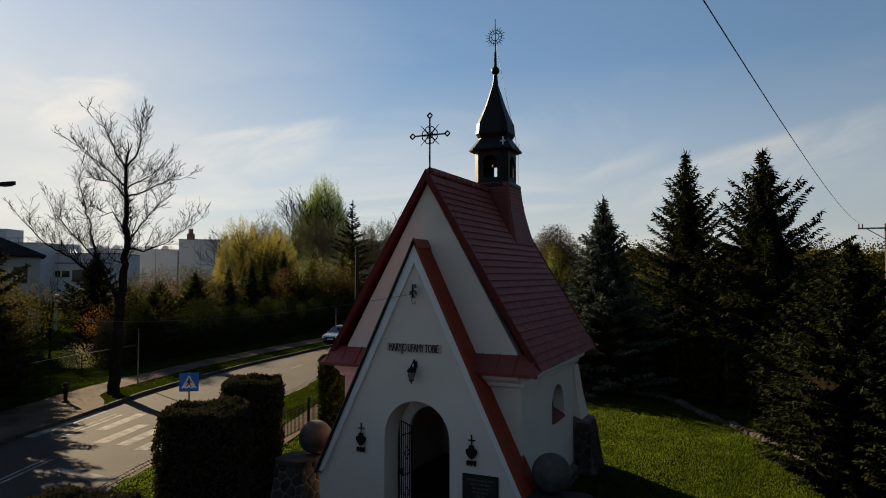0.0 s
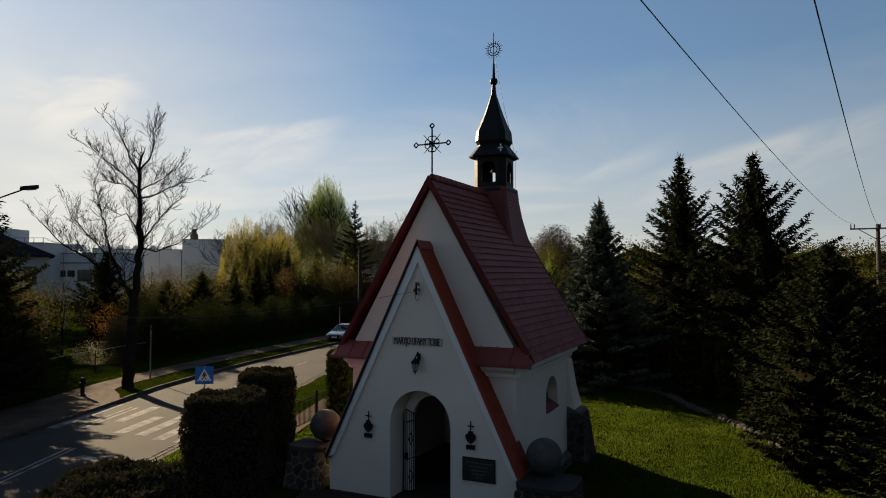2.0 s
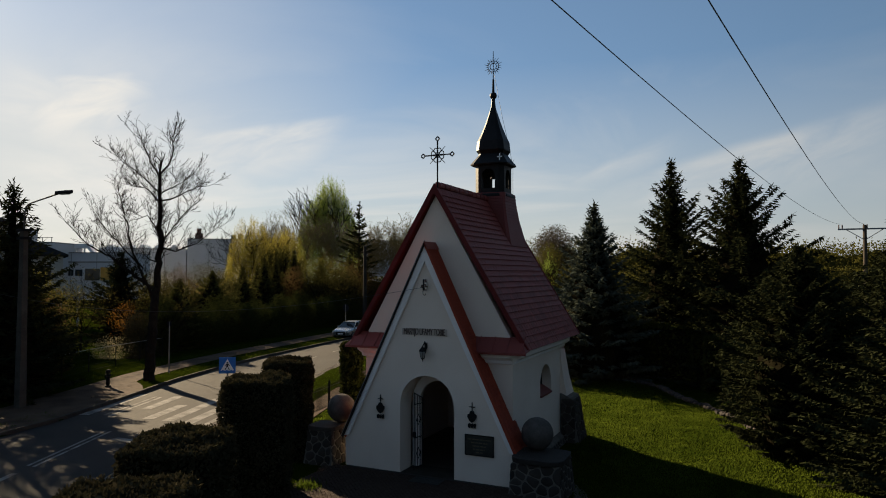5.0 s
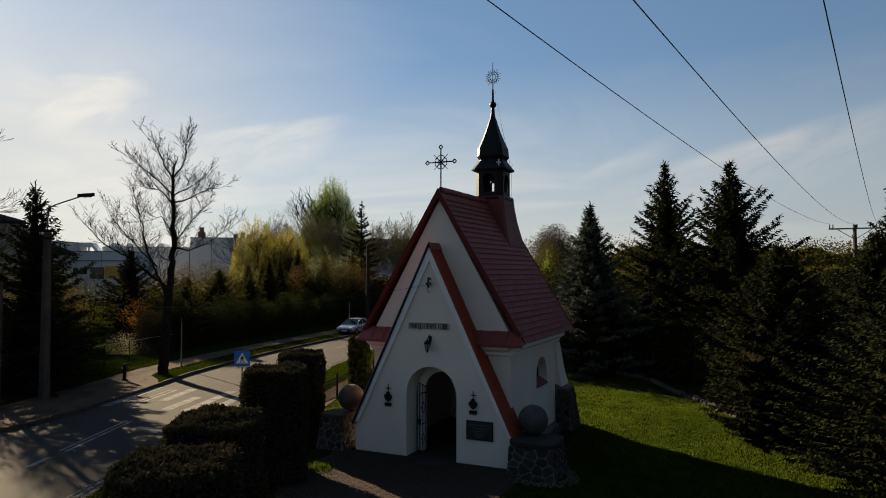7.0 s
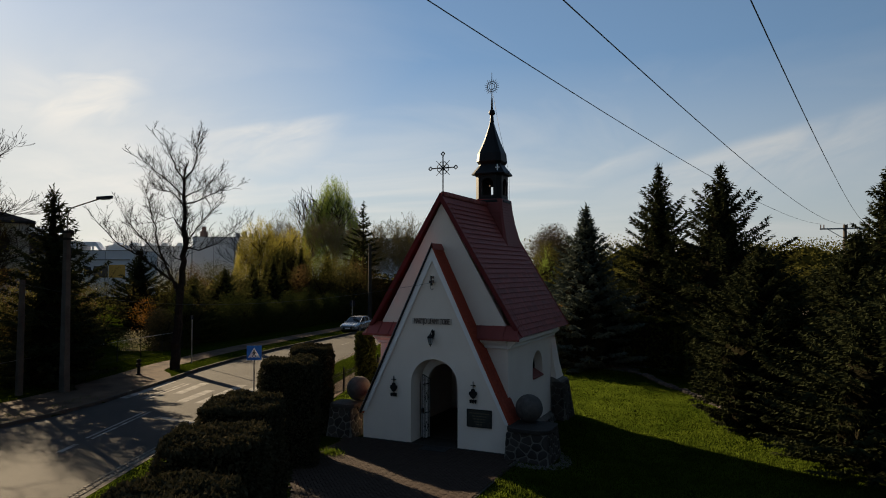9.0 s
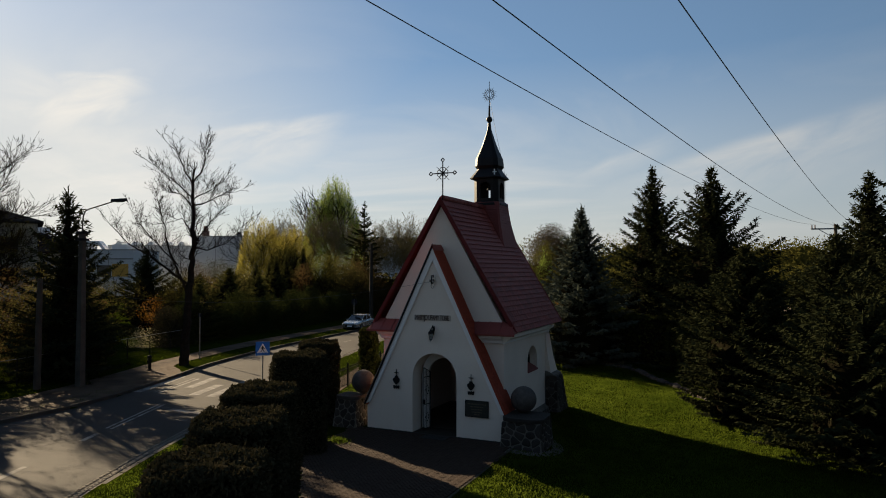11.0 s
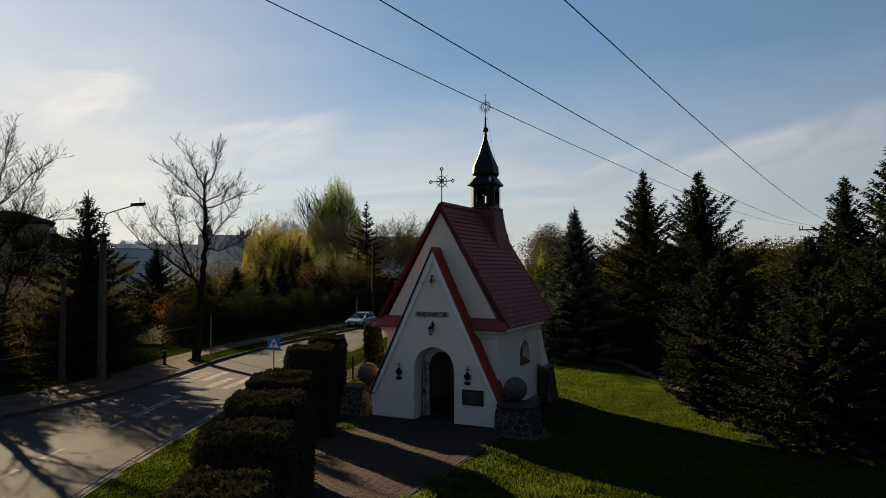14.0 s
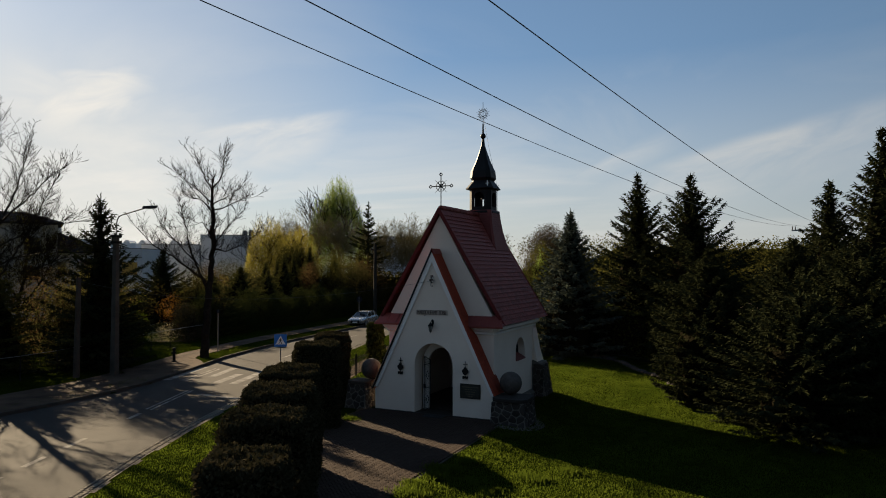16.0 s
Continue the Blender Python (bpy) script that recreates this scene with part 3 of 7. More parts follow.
def build_walls():
    # porch: a steep A-shaped front with an arched passage
    door = arch(0.86, 1.95, 2.88, 18, 0.0, 0.04, 0.9)
    half = [(2.68, 0.0), (2.70, 0.95), (0.0, 6.45)]
    n = len(door)
    right = follow([half[0], half[1], half[2]], n // 2 + 1)
    outer = [(-x, z) for x, z in right] + [p for p in reversed(right)][1:]
    outer = outer[:n] if len(outer) >= n else outer + [outer[-1]] * (n - len(outer))
    outer[-1] = (2.68, 0.0)
    part("porch_wall", Shape().pierced(outer, door, front_place, 0.8), "plaster", chapel, "white plastered steep porch front with an arched recess")
    # pale raised band up both edges of the front
    for sgn in (-1, 1):
        band = [(sgn * 2.74, 0.93), (sgn * 2.55, 0.98), (sgn * 0.0, 6.17), (0.0, 6.61)]
        part("edge_band", Shape().slab(band, (1, 0, 0), (0, 0, 1), (0, -0.062, 0), (0, 0.060, 0)), "trim", chapel)
    # inner doorway at the back of the recess
    frame_in = arch(0.64, 1.97, 2.63, 18, 0.0, 0.07, 0.95)
    frame_out = arch(0.90, 1.96, 2.92, 18, 0.0, 0.04, 0.9)
    part("door_surround", Shape().pierced(frame_out, frame_in, front_place, 0.14), "trim", chapel).location = (0, 0.79, 0)
    # gable wall of the nave
    gable = follow([(-WALL_X, 0.0), (-WALL_X, 3.9), (0.0, 8.15), (WALL_X, 3.9), (WALL_X, 0.0)], n)
    part("gable_wall", Shape().pierced(gable, door, front_place, 0.28), "plaster", chapel).location = (0, Y_GABLE, 0)
    # side walls with one round-headed window each
    for sgn in (-1, 1):
        win = arch(0.62, 2.25, 2.87, 16, 1.95, 3.95)
        rect = follow([(0.96, 1.95), (0.96, 3.75), (Y_BACK, 3.75), (Y_BACK, 1.95)], len(win))
        place = lambda a, b, d: (sgn * (WALL_X - d), a, b)
        s = Shape().pierced(rect, win, place, 0.38)
        s.box(min(sgn * WALL_X, sgn * (WALL_X - 0.38)), 0.96, -0.5, max(sgn * WALL_X, sgn * (WALL_X - 0.38)), Y_BACK, 1.95)
        part("side_wall", s, "plaster", chapel)
        w = part("window", Shape().pierced(arch(0.60, 2.25, 2.85, 16, 1.97, 3.95), arch(0.53, 2.25, 2.78, 16, 2.03, 3.95), lambda a, b, d: (sgn * (WALL_X - 0.30 - d), a, b), 0.05), "iron", chapel)
        pane = [(y, z) for y, z in arch(0.54, 2.25, 2.79, 16, 2.02, 3.95)]
        part("pane", Shape().slab(pane, (0, 1, 0), (0, 0, 1), (sgn * (WALL_X - 0.33), 0, 0), (sgn * -0.012, 0, 0)), "glass_dark", w)
        part("glazing_bar", Shape().box(sgn * (WALL_X - 0.33) - 0.02, 3.93, 2.0, sgn * (WALL_X - 0.33) + 0.02, 3.97, 2.8).box(sgn * (WALL_X - 0.33) - 0.02, 3.4, 2.33, sgn * (WALL_X - 0.33) + 0.02, 4.5, 2.37), "iron", w)
        # sloping tiled sill
        sill = part("sill", Shape().slab([(0.0, 2.16), (0.40, 1.93), (0.40, 1.88), (0.0, 2.08)], (sgn, 0, 0), (0, 0, 1), (sgn * (WALL_X - 0.36), 3.33, 0), (0, 1.24, 0)), "tile", w)
        # moulded cornice below the eaves
        part("cornice", Shape().slab([(0.0, 3.25), (0.10, 3.28), (0.12, 3.36), (0.28, 3.46), (0.30, 3.58), (0.0, 3.60)], (sgn, 0, 0), (0, 0, 1), (sgn * WALL_X, Y_FRONT - 0.2, 0), (0, Y_BACK - 0.96, 0)), "trim", chapel)
        x0, x1 = sorted((sgn * 1.45, sgn * (WALL_X + 0.02)))
        part("cornice", Shape().slab([(0.0, 3.25), (-0.10, 3.28), (-0.12, 3.36), (-0.24, 3.46), (-0.26, 3.58), (0.0, 3.60)], (0, 1, 0), (0, 0, 1), (x0, Y_GABLE, 0), (x1 - x0, 0, 0)), "trim", chapel)
    back = [(-WALL_X, -0.4), (-WALL_X, 3.9), (0, 8.15), (WALL_X, 3.9), (WALL_X, -0.4)]
    part("back_wall", Shape().slab(back, (1, 0, 0), (0, 0, 1), (0, Y_BACK - 0.3, 0), (0, 0.3, 0)), "plaster", chapel)
    part("floor_slab", Shape().box(-2.3, 0.95, -0.3, 2.3, Y_BACK - 0.1, 0.02), "stone", chapel)
    part("foot_strip", Shape().box(-2.67, -0.14, -0.1, 2.67, -0.004, 0.055, taper=0.004), "stone", chapel)
    part("threshold", Shape().box(-0.82, 0.02, -0.1, 0.9, 0.95, 0.05), "concrete", chapel, bevel=0.01)
    # white battered buttresses at the back corners
    for sgn in (-1, 1):
        s = Shape()
        s.loft([[(sgn * 2.38, 5.7, z), (sgn * x, 5.7, z), (sgn * x, y, z), (sgn * 2.38, y, z)] for x, y, z in ((2.78, 6.75, -0.4), (2.66, 6.68, 1.5), (2.52, 6.5, 2.2), (2.41, 6.31, 3.15))])
        part("buttress", s, "plaster", chapel)


def tile_mesh(w, h, bulge=0.03):
    """One rounded plain tile lying in the x-y plane, its tail at y = 0."""
    s = Shape()
    prof = [(-w / 2, h), (-w / 2, 0.014), (-w / 4, 0.004), (0, 0.0), (w / 4, 0.004), (w / 2, 0.014), (w / 2, h)]
    n = len(prof)
    lift = lambda x, y: 0.007 - 0.004 * y / h + bulge * (1 - (2 * x / w) ** 2) * (1 - 0.8 * y / h)
    s.add([(x, y, lift(x, y)) for x, y in prof] + [(x, y, lift(x, y) - 0.02) for x, y in prof], [tuple(range(n)), *[(i, n + i, n + (i + 1) % n, (i + 1) % n) for i in range(n - 1)]])
    return s


def slope_matrix(origin, across, up):
    """Axes of a roof slope: x across it, y up it, z out of it."""
    a, u = Vector(across).normalized(), Vector(up).normalized()
    w = a.cross(u)
    return Matrix.Translation(origin) @ Matrix((a, u, w)).transposed().to_4x4()


def lay_tiles(owner, m, width, height, tw, th, keep, singles, skin="tile", bulge=0.03, stagger=0.5):
    """Rows of tiles on a slope; the first ones as single pieces, the others joined."""
    base = tile_mesh(tw * 0.95, th * 1.5, bulge)
    me, rest, made = None, Shape(), 0
    rows = int(height / th)
    rng = random.Random(5)
    for r in range(rows):
        cols = int(width / tw)
        shift = stagger * tw if r % 2 else 0.0
        for c in range(cols):
            x, y = (c + 0.5) * tw + shift, r * th
            if x > width or not keep(x, y):
                continue
            mm = m @ pose(x, y, 0.012, rng.uniform(-0.6, 0.6), rng.uniform(-0.6, 0.6), rng.uniform(-0.5, 0.5))
            if made < singles:
                ob = part("roof_tile", me or base, skin, owner)
                me = ob.data
                ob.matrix_basis = mm
                made += 1
            else:
                rest.add([mm @ Vector(p) for p in base.v], base.f)
    if rest.v:
        tagged(part("roof_tiles", rest, skin, owner), kind="stuff")


TURRET = (0.06, 5.42)


def build_roofs():
    slope = math.hypot(EAVE_X, RIDGE - EAVE_Z)
    y0, y1 = Y_FRONT - 0.22, Y_BACK + 0.22
    roof = part("roof", Shape().slab([(EAVE_X, EAVE_Z), (0, RIDGE), (-EAVE_X, EAVE_Z), (-EAVE_X + 0.14, EAVE_Z - 0.03), (0, RIDGE - 0.24), (EAVE_X - 0.14, EAVE_Z - 0.03)], (1, 0, 0), (0, 0, 1), (0, y0, 0), (0, y1 - y0, 0)), "verge", chapel, "steep red tiled roof")
    # verge boards at the front, broad and dark red
    for sgn in (-1, 1):
        part("verge_board", Shape().slab([(sgn * (EAVE_X + 0.01), EAVE_Z + 0.02), (0, RIDGE + 0.05), (0, RIDGE - 0.24), (sgn * (EAVE_X - 0.14), EAVE_Z + 0.02)], (1, 0, 0), (0, 0, 1), (0, y0 - 0.05, 0), (0, 0.05, 0)), "verge", roof)
        part("verge_board", Shape().slab([(sgn * (EAVE_X + 0.01), EAVE_Z + 0.02), (0, RIDGE + 0.05), (0, RIDGE - 0.2), (sgn * (EAVE_X - 0.14), EAVE_Z + 0.02)], (1, 0, 0), (0, 0, 1), (0, y1, 0), (0, 0.05, 0)), "verge", roof)
    # row of ridge tiles
    me = None
    for k in range(13):
        y = y0 + 0.2 + k * 0.36
        if y > TURRET[1] - 0.62:
            break
        ring = lambda yy, r: [(r * math.cos(a) * 0.9, yy, r * math.sin(a)) for a in np.linspace(-0.5, math.pi + 0.5, 9)]
        s = Shape().loft([ring(0, 0.125), ring(0.37, 0.11)], cap=True)
        ob = part("ridge_tile", me or s, "tile", roof)
        me = ob.data
        ob.matrix_basis = pose(0, y, RIDGE + 0.0, random.uniform(-1, 1), 0, 0)
    # pent roofs across the foot of the gable
    for sgn in (-1, 1):
        x0, x1 = 1.15, EAVE_X
        s = Shape().add([(sgn * x0, 0.28, 3.62), (sgn * (x1 + 0.02), 0.28, 3.62), (sgn * (x1 - 0.28), Y_GABLE + 0.02, 4.02), (sgn * x0, Y_GABLE + 0.02, 4.02), (sgn * x0, 0.28, 3.55), (sgn * (x1 + 0.02), 0.28, 3.55), (sgn * (x1 - 0.28), Y_GABLE + 0.02, 3.55), (sgn * x0, Y_GABLE + 0.02, 3.55)], [(0, 1, 2, 3), (4, 7, 6, 5), (0, 4, 5, 1), (1, 5, 6, 2), (2, 6, 7, 3), (3, 7, 4, 0)])
        pent = part("pent_roof", s, "tile", chapel)
        for k in range(4):
            xs = sgn * (x0 + 0.30 + 0.44 * k)
            part("seam", Shape().slab([(0.28, 3.62), (Y_GABLE + 0.02, 4.02), (Y_GABLE + 0.02, 4.045), (0.28, 3.645)], (0, 1, 0), (0, 0, 1), (xs, 0, 0), (0.02, 0, 0)), "tile", pent)
        # the short outer return of the pent roof
        part("pent_flank", Shape().add([(sgn * (x1 + 0.02), 0.28, 3.62), (sgn * (x1 + 0.02), Y_GABLE - 0.05, 3.66), (sgn * (x1 - 0.28), Y_GABLE + 0.02, 4.02)], [(0, 1, 2)]), "tile", pent)
    # porch roof: two narrow steep slopes reaching back to the gable
    for sgn in (-1, 1):
        a, b = (2.74, 0.93), (0.0, 6.52)
        s = Shape().slab([(sgn * a[0], a[1]), (sgn * b[0], b[1] + 0.12), (sgn * b[0], b[1] - 0.06), (sgn * (a[0] - 0.08), a[1] - 0.05)], (1, 0, 0), (0, 0, 1), (0, -0.05, 0), (0, 1.0, 0))
        pr = part("porch_roof", s, "porch_tile", chapel)
        part("drip_strip", Shape().slab([(sgn * (a[0] + 0.05), a[1] - 0.02), (0, b[1] + 0.20), (0, b[1] + 0.10), (sgn * (a[0] - 0.01), a[1] - 0.05)], (1, 0, 0), (0, 0, 1), (0, -0.10, 0), (0, 0.06, 0)), "sheet" if sgn < 0 else "porch_tile", pr)
        if sgn < 0:      # added pale strip that paints the sun's glint on the sheet's edge
            part("sunlit_edge", Shape().slab([(sgn * (a[0] + 0.075), a[1] - 0.02), (0, b[1] + 0.245), (0, b[1] + 0.205), (sgn * (a[0] + 0.055), a[1] - 0.02)], (1, 0, 0), (0, 0, 1), (0, -0.10, 0), (0, 0.06, 0)), "galv", pr, "pale strip standing in for the sunlit edge of the sheet")
        up = Vector((-sgn * a[0], 0, b[1] + 0.12 - a[1]))
        m = slope_matrix((sgn * a[0], -0.04 if sgn > 0 else 0.95, a[1]), (0, sgn, 0), up)
        lay_tiles(pr, m, 0.98, up.length, 0.125, 0.115, lambda x, y: True, 220 if sgn > 0 else 0, "porch_tile", 0.014)
    # little ridge cap of the porch
    part("ridge_cap", Shape().slab([(-0.12, 6.52), (0, 6.74), (0.12, 6.52), (0, 6.62)], (1, 0, 0), (0, 0, 1), (0, -0.1, 0), (0, 1.0, 0)), "tile", chapel)
    return roof, slope, y0, y1


def turret_ring(h, z, cut=0.16):
    c = h * cut * 2
    p = [(h, -h + c), (h, h - c), (h - c, h), (-h + c, h), (-h, h - c), (-h, -h + c), (-h + c, -h), (h - c, -h)]
    return [(TURRET[0] + x, TURRET[1] + y, z) for x, y in p]


def build_turret():
    turret = tagged(new("bell_turret"), "dark sheet-metal bell turret with onion spire and arched openings")
    turret.parent = chapel
    # tiled skirt that carries the turret down into the roof
    rows = []
    for z in np.arange(6.45, 8.6, 0.112):
        h = float(np.interp(z, (6.45, 7.1, 7.7, 8.2, 8.62), (1.06, 0.88, 0.74, 0.66, 0.62)))
        rows += [(h + 0.022, z), (h - 0.004, z + 0.108)]
    skirt = Shape().loft([turret_ring(h, z, 0.05) for h, z in rows])
    part("tiled_skirt", skirt, "tile", turret)
    part("plinth_collar", Shape().loft([turret_ring(h, z) for h, z in ((0.66, 8.55), (0.66, 8.62), (0.58, 8.72))]), "sheet", turret, bevel=0.01)
    # four walls with arched openings, and the canted corners between them
    H, z0, z1 = 0.55, 8.66, 9.72
    c = H * 0.32
    for k in range(4):
        m = Matrix.Translation((TURRET[0], TURRET[1], 0)) @ Matrix.Rotation(k * math.pi / 2, 4, "Z")
        hole = arch(0.25, 9.30, 9.55, 14, z0 + 0.20)
        rect = follow([(-H + c, z0 + 0.20), (-H + c, z1), (H - c, z1), (H - c, z0 + 0.20)], len(hole))
        s = Shape().pierced(rect, hole, lambda a, b, d: m @ Vector((a, -H + d, b)), 0.06)
        s.box(-H + c, -H, z0, H - c, -H + 0.06, z0 + 0.20, m)
        part("turret_wall", s, "sheet", turret)
        part("corner_strip", Shape().slab([(H - c, -H), (H, -H + c), (H - 0.05, -H + c + 0.03), (H - c - 0.03, -H + 0.05)], m.to_3x3() @ Vector((1, 0, 0)), m.to_3x3() @ Vector((0, 1, 0)), m @ Vector((0, 0, z0)), (0, 0, z1 - z0)), "sheet", turret)
    rings = [(0.56, 9.68), (0.70, 9.70), (0.71, 9.74), (0.58, 9.92), (0.47, 10.08), (0.455, 10.12), (0.53, 10.25), (0.50, 10.58), (0.385, 10.86), (0.28, 11.15), (0.17, 11.52), (0.078, 11.85), (0.05, 12.18)]
    part("spire", Shape().loft([turret_ring(h, z) for h, z in rings]), "sheet", turret, "dark sheet-metal onion spire")
    x, y = TURRET
    part("ball", Shape().ball((x, y, 12.30), 0.135, 12), "sheet", turret, smooth=True)
    part("rod", Shape().tube((x, y, 12.4), (x, y, 13.95), 0.022, 0.012).tube((x, y, 12.42), (x, y, 12.9), 0.05, 0.035), "iron", turret)
    # sunburst ring with rays
    s = Shape()
    zc, n = 13.38, 20
    for r in (0.12, 0.205):
        s.path([(x + r * math.cos(a), y, zc + r * math.sin(a)) for a in np.linspace(0, math.tau, 25)], 0.013, 5)
    for k in range(n):
        a = k * math.tau / n
        long = 0.36 if k % 2 else 0.30
        if k % 2 == 0:
            s.tube((x + 0.12 * math.cos(a), y, zc + 0.12 * math.sin(a)), (x + 0.21 * math.cos(a), y, zc + 0.21 * math.sin(a)), 0.011, 0.011, 5)
        mid = (x + 0.27 * math.cos(a + 0.06), y, zc + 0.27 * math.sin(a + 0.06))
        s.tube((x + 0.2 * math.cos(a), y, zc + 0.2 * math.sin(a)), mid, 0.013, 0.01, 5).tube(mid, (x + long * math.cos(a), y, zc + long * math.sin(a)), 0.01, 0.003, 5)
    part("sunburst", s, "iron", turret, "wrought-iron sunburst finial")
    # bell and its yoke
    prof = [(0.03, 9.47), (0.06, 9.46), (0.075, 9.40), (0.09, 9.32), (0.12, 9.27), (0.125, 9.25)]
    part("bell", Shape().loft([[(x + r * math.cos(i * math.tau / 16), y + r * math.sin(i * math.tau / 16), z) for i in range(16)] for r, z in prof]), "iron", turret, smooth=True)
    part("yoke", Shape().box(x - 0.5, y - 0.03, 9.44, x + 0.5, y + 0.03, 9.52), "iron", turret)
    # small white cross standing on the skirt of the spire
    cx, cy = x + 0.46, y - 0.62
    part("white_cross", Shape().box(cx - 0.018, cy - 0.015, 9.72, cx + 0.018, cy + 0.015, 10.06).box(cx - 0.085, cy - 0.015, 9.92, cx + 0.085, cy + 0.015, 9.955), "white_sign", turret, "small white metal cross")
    for dx in (-0.74, 0.74):
        part("spike", Shape().tube((x + dx * 0.93, y, 9.72), (x + dx * 1.08, y, 9.92), 0.012, 0.004, 5).tube((x + dx * 0.93, y, 9.72), (x + dx * 0.85, y, 9.9), 0.01, 0.004, 5), "iron", turret)
    part("lightning_wire", Shape().path([(x + 0.02, y + 0.05, 13.1), (x + 0.3, y + 0.06, 11.6), (x + 0.62, y + 0.06, 10.2), (x + 0.72, y + 0.06, 9.6), (x + 0.7, y + 0.1, 8.5)], 0.006, 4), "cable", turret)


def build_gable_cross():
    cross = tagged(new("gable_cross"), "wrought-iron cross with diamond tips and scrolled rays")
    cross.parent = chapel
    x, y, zc = 0.05, Y_FRONT - 0.12, 9.36
    s = Shape().tube((x, y, RIDGE - 0.1), (x, y, 9.79), 0.022).tube((x - 0.43, y, zc), (x + 0.43, y, zc), 0.020)
    part("bars", s, "iron", cross)
    for dx, dz in ((0, 0.49), (-0.48, 0), (0.48, 0)):
        c = (x + dx, y, zc + dz)
        pts = [(c[0] + 0.068 * a, y, c[2] + 0.068 * b) for a, b in ((0, 1), (1, 0), (0, -1), (-1, 0), (0, 1))]
        part("diamond_tip", Shape().path(pts, 0.020, 5), "iron", cross)
    rays, rings = Shape(), Shape()
    for k in range(4):
        a = math.pi / 4 + k * math.pi / 2
        rays.tube((x, y, zc), (x + 0.36 * math.cos(a), y, zc + 0.36 * math.sin(a)), 0.018, 0.008, 5)
        for d in (-0.42, 0.42):
            c = (x + 0.15 * math.cos(a + d), zc + 0.15 * math.sin(a + d))
            rings.path([(c[0] + 0.07 * math.cos(b), y, c[1] + 0.07 * math.sin(b)) for b in np.linspace(0, math.tau, 13)], 0.014, 5)
    part("rays", rays, "iron", cross)
    part("scrolls", rings, "iron", cross)


build_walls()
roof, SLOPE, ROOF_Y0, ROOF_Y1 = build_roofs()
build_turret()
build_gable_cross()


# ---- fittings on and beside the chapel ----
def build_gate():
    gate = thing("iron_gate", "black wrought-iron gate leaf standing open in the arched doorway", "gate", at=(-0.47, 0.78, 0.05), rz=-101)
    L, Hh = 0.42, 2.05
    part("leaf_frame", Shape().tube((0.02, 0, 0), (0.02, 0, Hh), 0.016).tube((L, 0, 0), (L, 0, Hh + 0.2), 0.016).tube((0.02, 0, 0.06), (L, 0, 0.06), 0.014).tube((0.02, 0, Hh * 0.45), (L, 0, Hh * 0.45), 0.014).tube((0.02, 0, Hh - 0.15), (L, 0, Hh - 0.15), 0.014).tube((0.02, 0, Hh), (L, 0, Hh + 0.2), 0.014), "iron", gate)
    for k in range(1, 5):
        x = 0.02 + (L - 0.02) * k / 5
        part("gate_bar", Shape().tube((x, 0, 0.06), (x, 0, Hh + 0.2 * k / 5), 0.010, n=6), "iron", gate)
    for z in (Hh * 0.22, Hh * 0.7):
        ring = [(L / 2 + 0.1 * math.cos(a), 0, z + 0.16 * math.sin(a)) for a in np.linspace(0, math.tau, 5)]
        part("lozenge", Shape().path(ring, 0.010, 5), "iron", gate)
    part("lock_plate", Shape().box(L - 0.05, -0.03, 0.95, L + 0.03, 0.03, 1.1), "iron", gate)


def text_ob(name, words, size, mat, extrude=0.012):
    cu = bpy.data.curves.new(name, "FONT")
    cu.body, cu.size, cu.extrude, cu.align_x, cu.align_y = words, size, extrude, "CENTER", "CENTER"
    ob = new(name, cu)
    cu.materials.append(M[mat])
    return ob


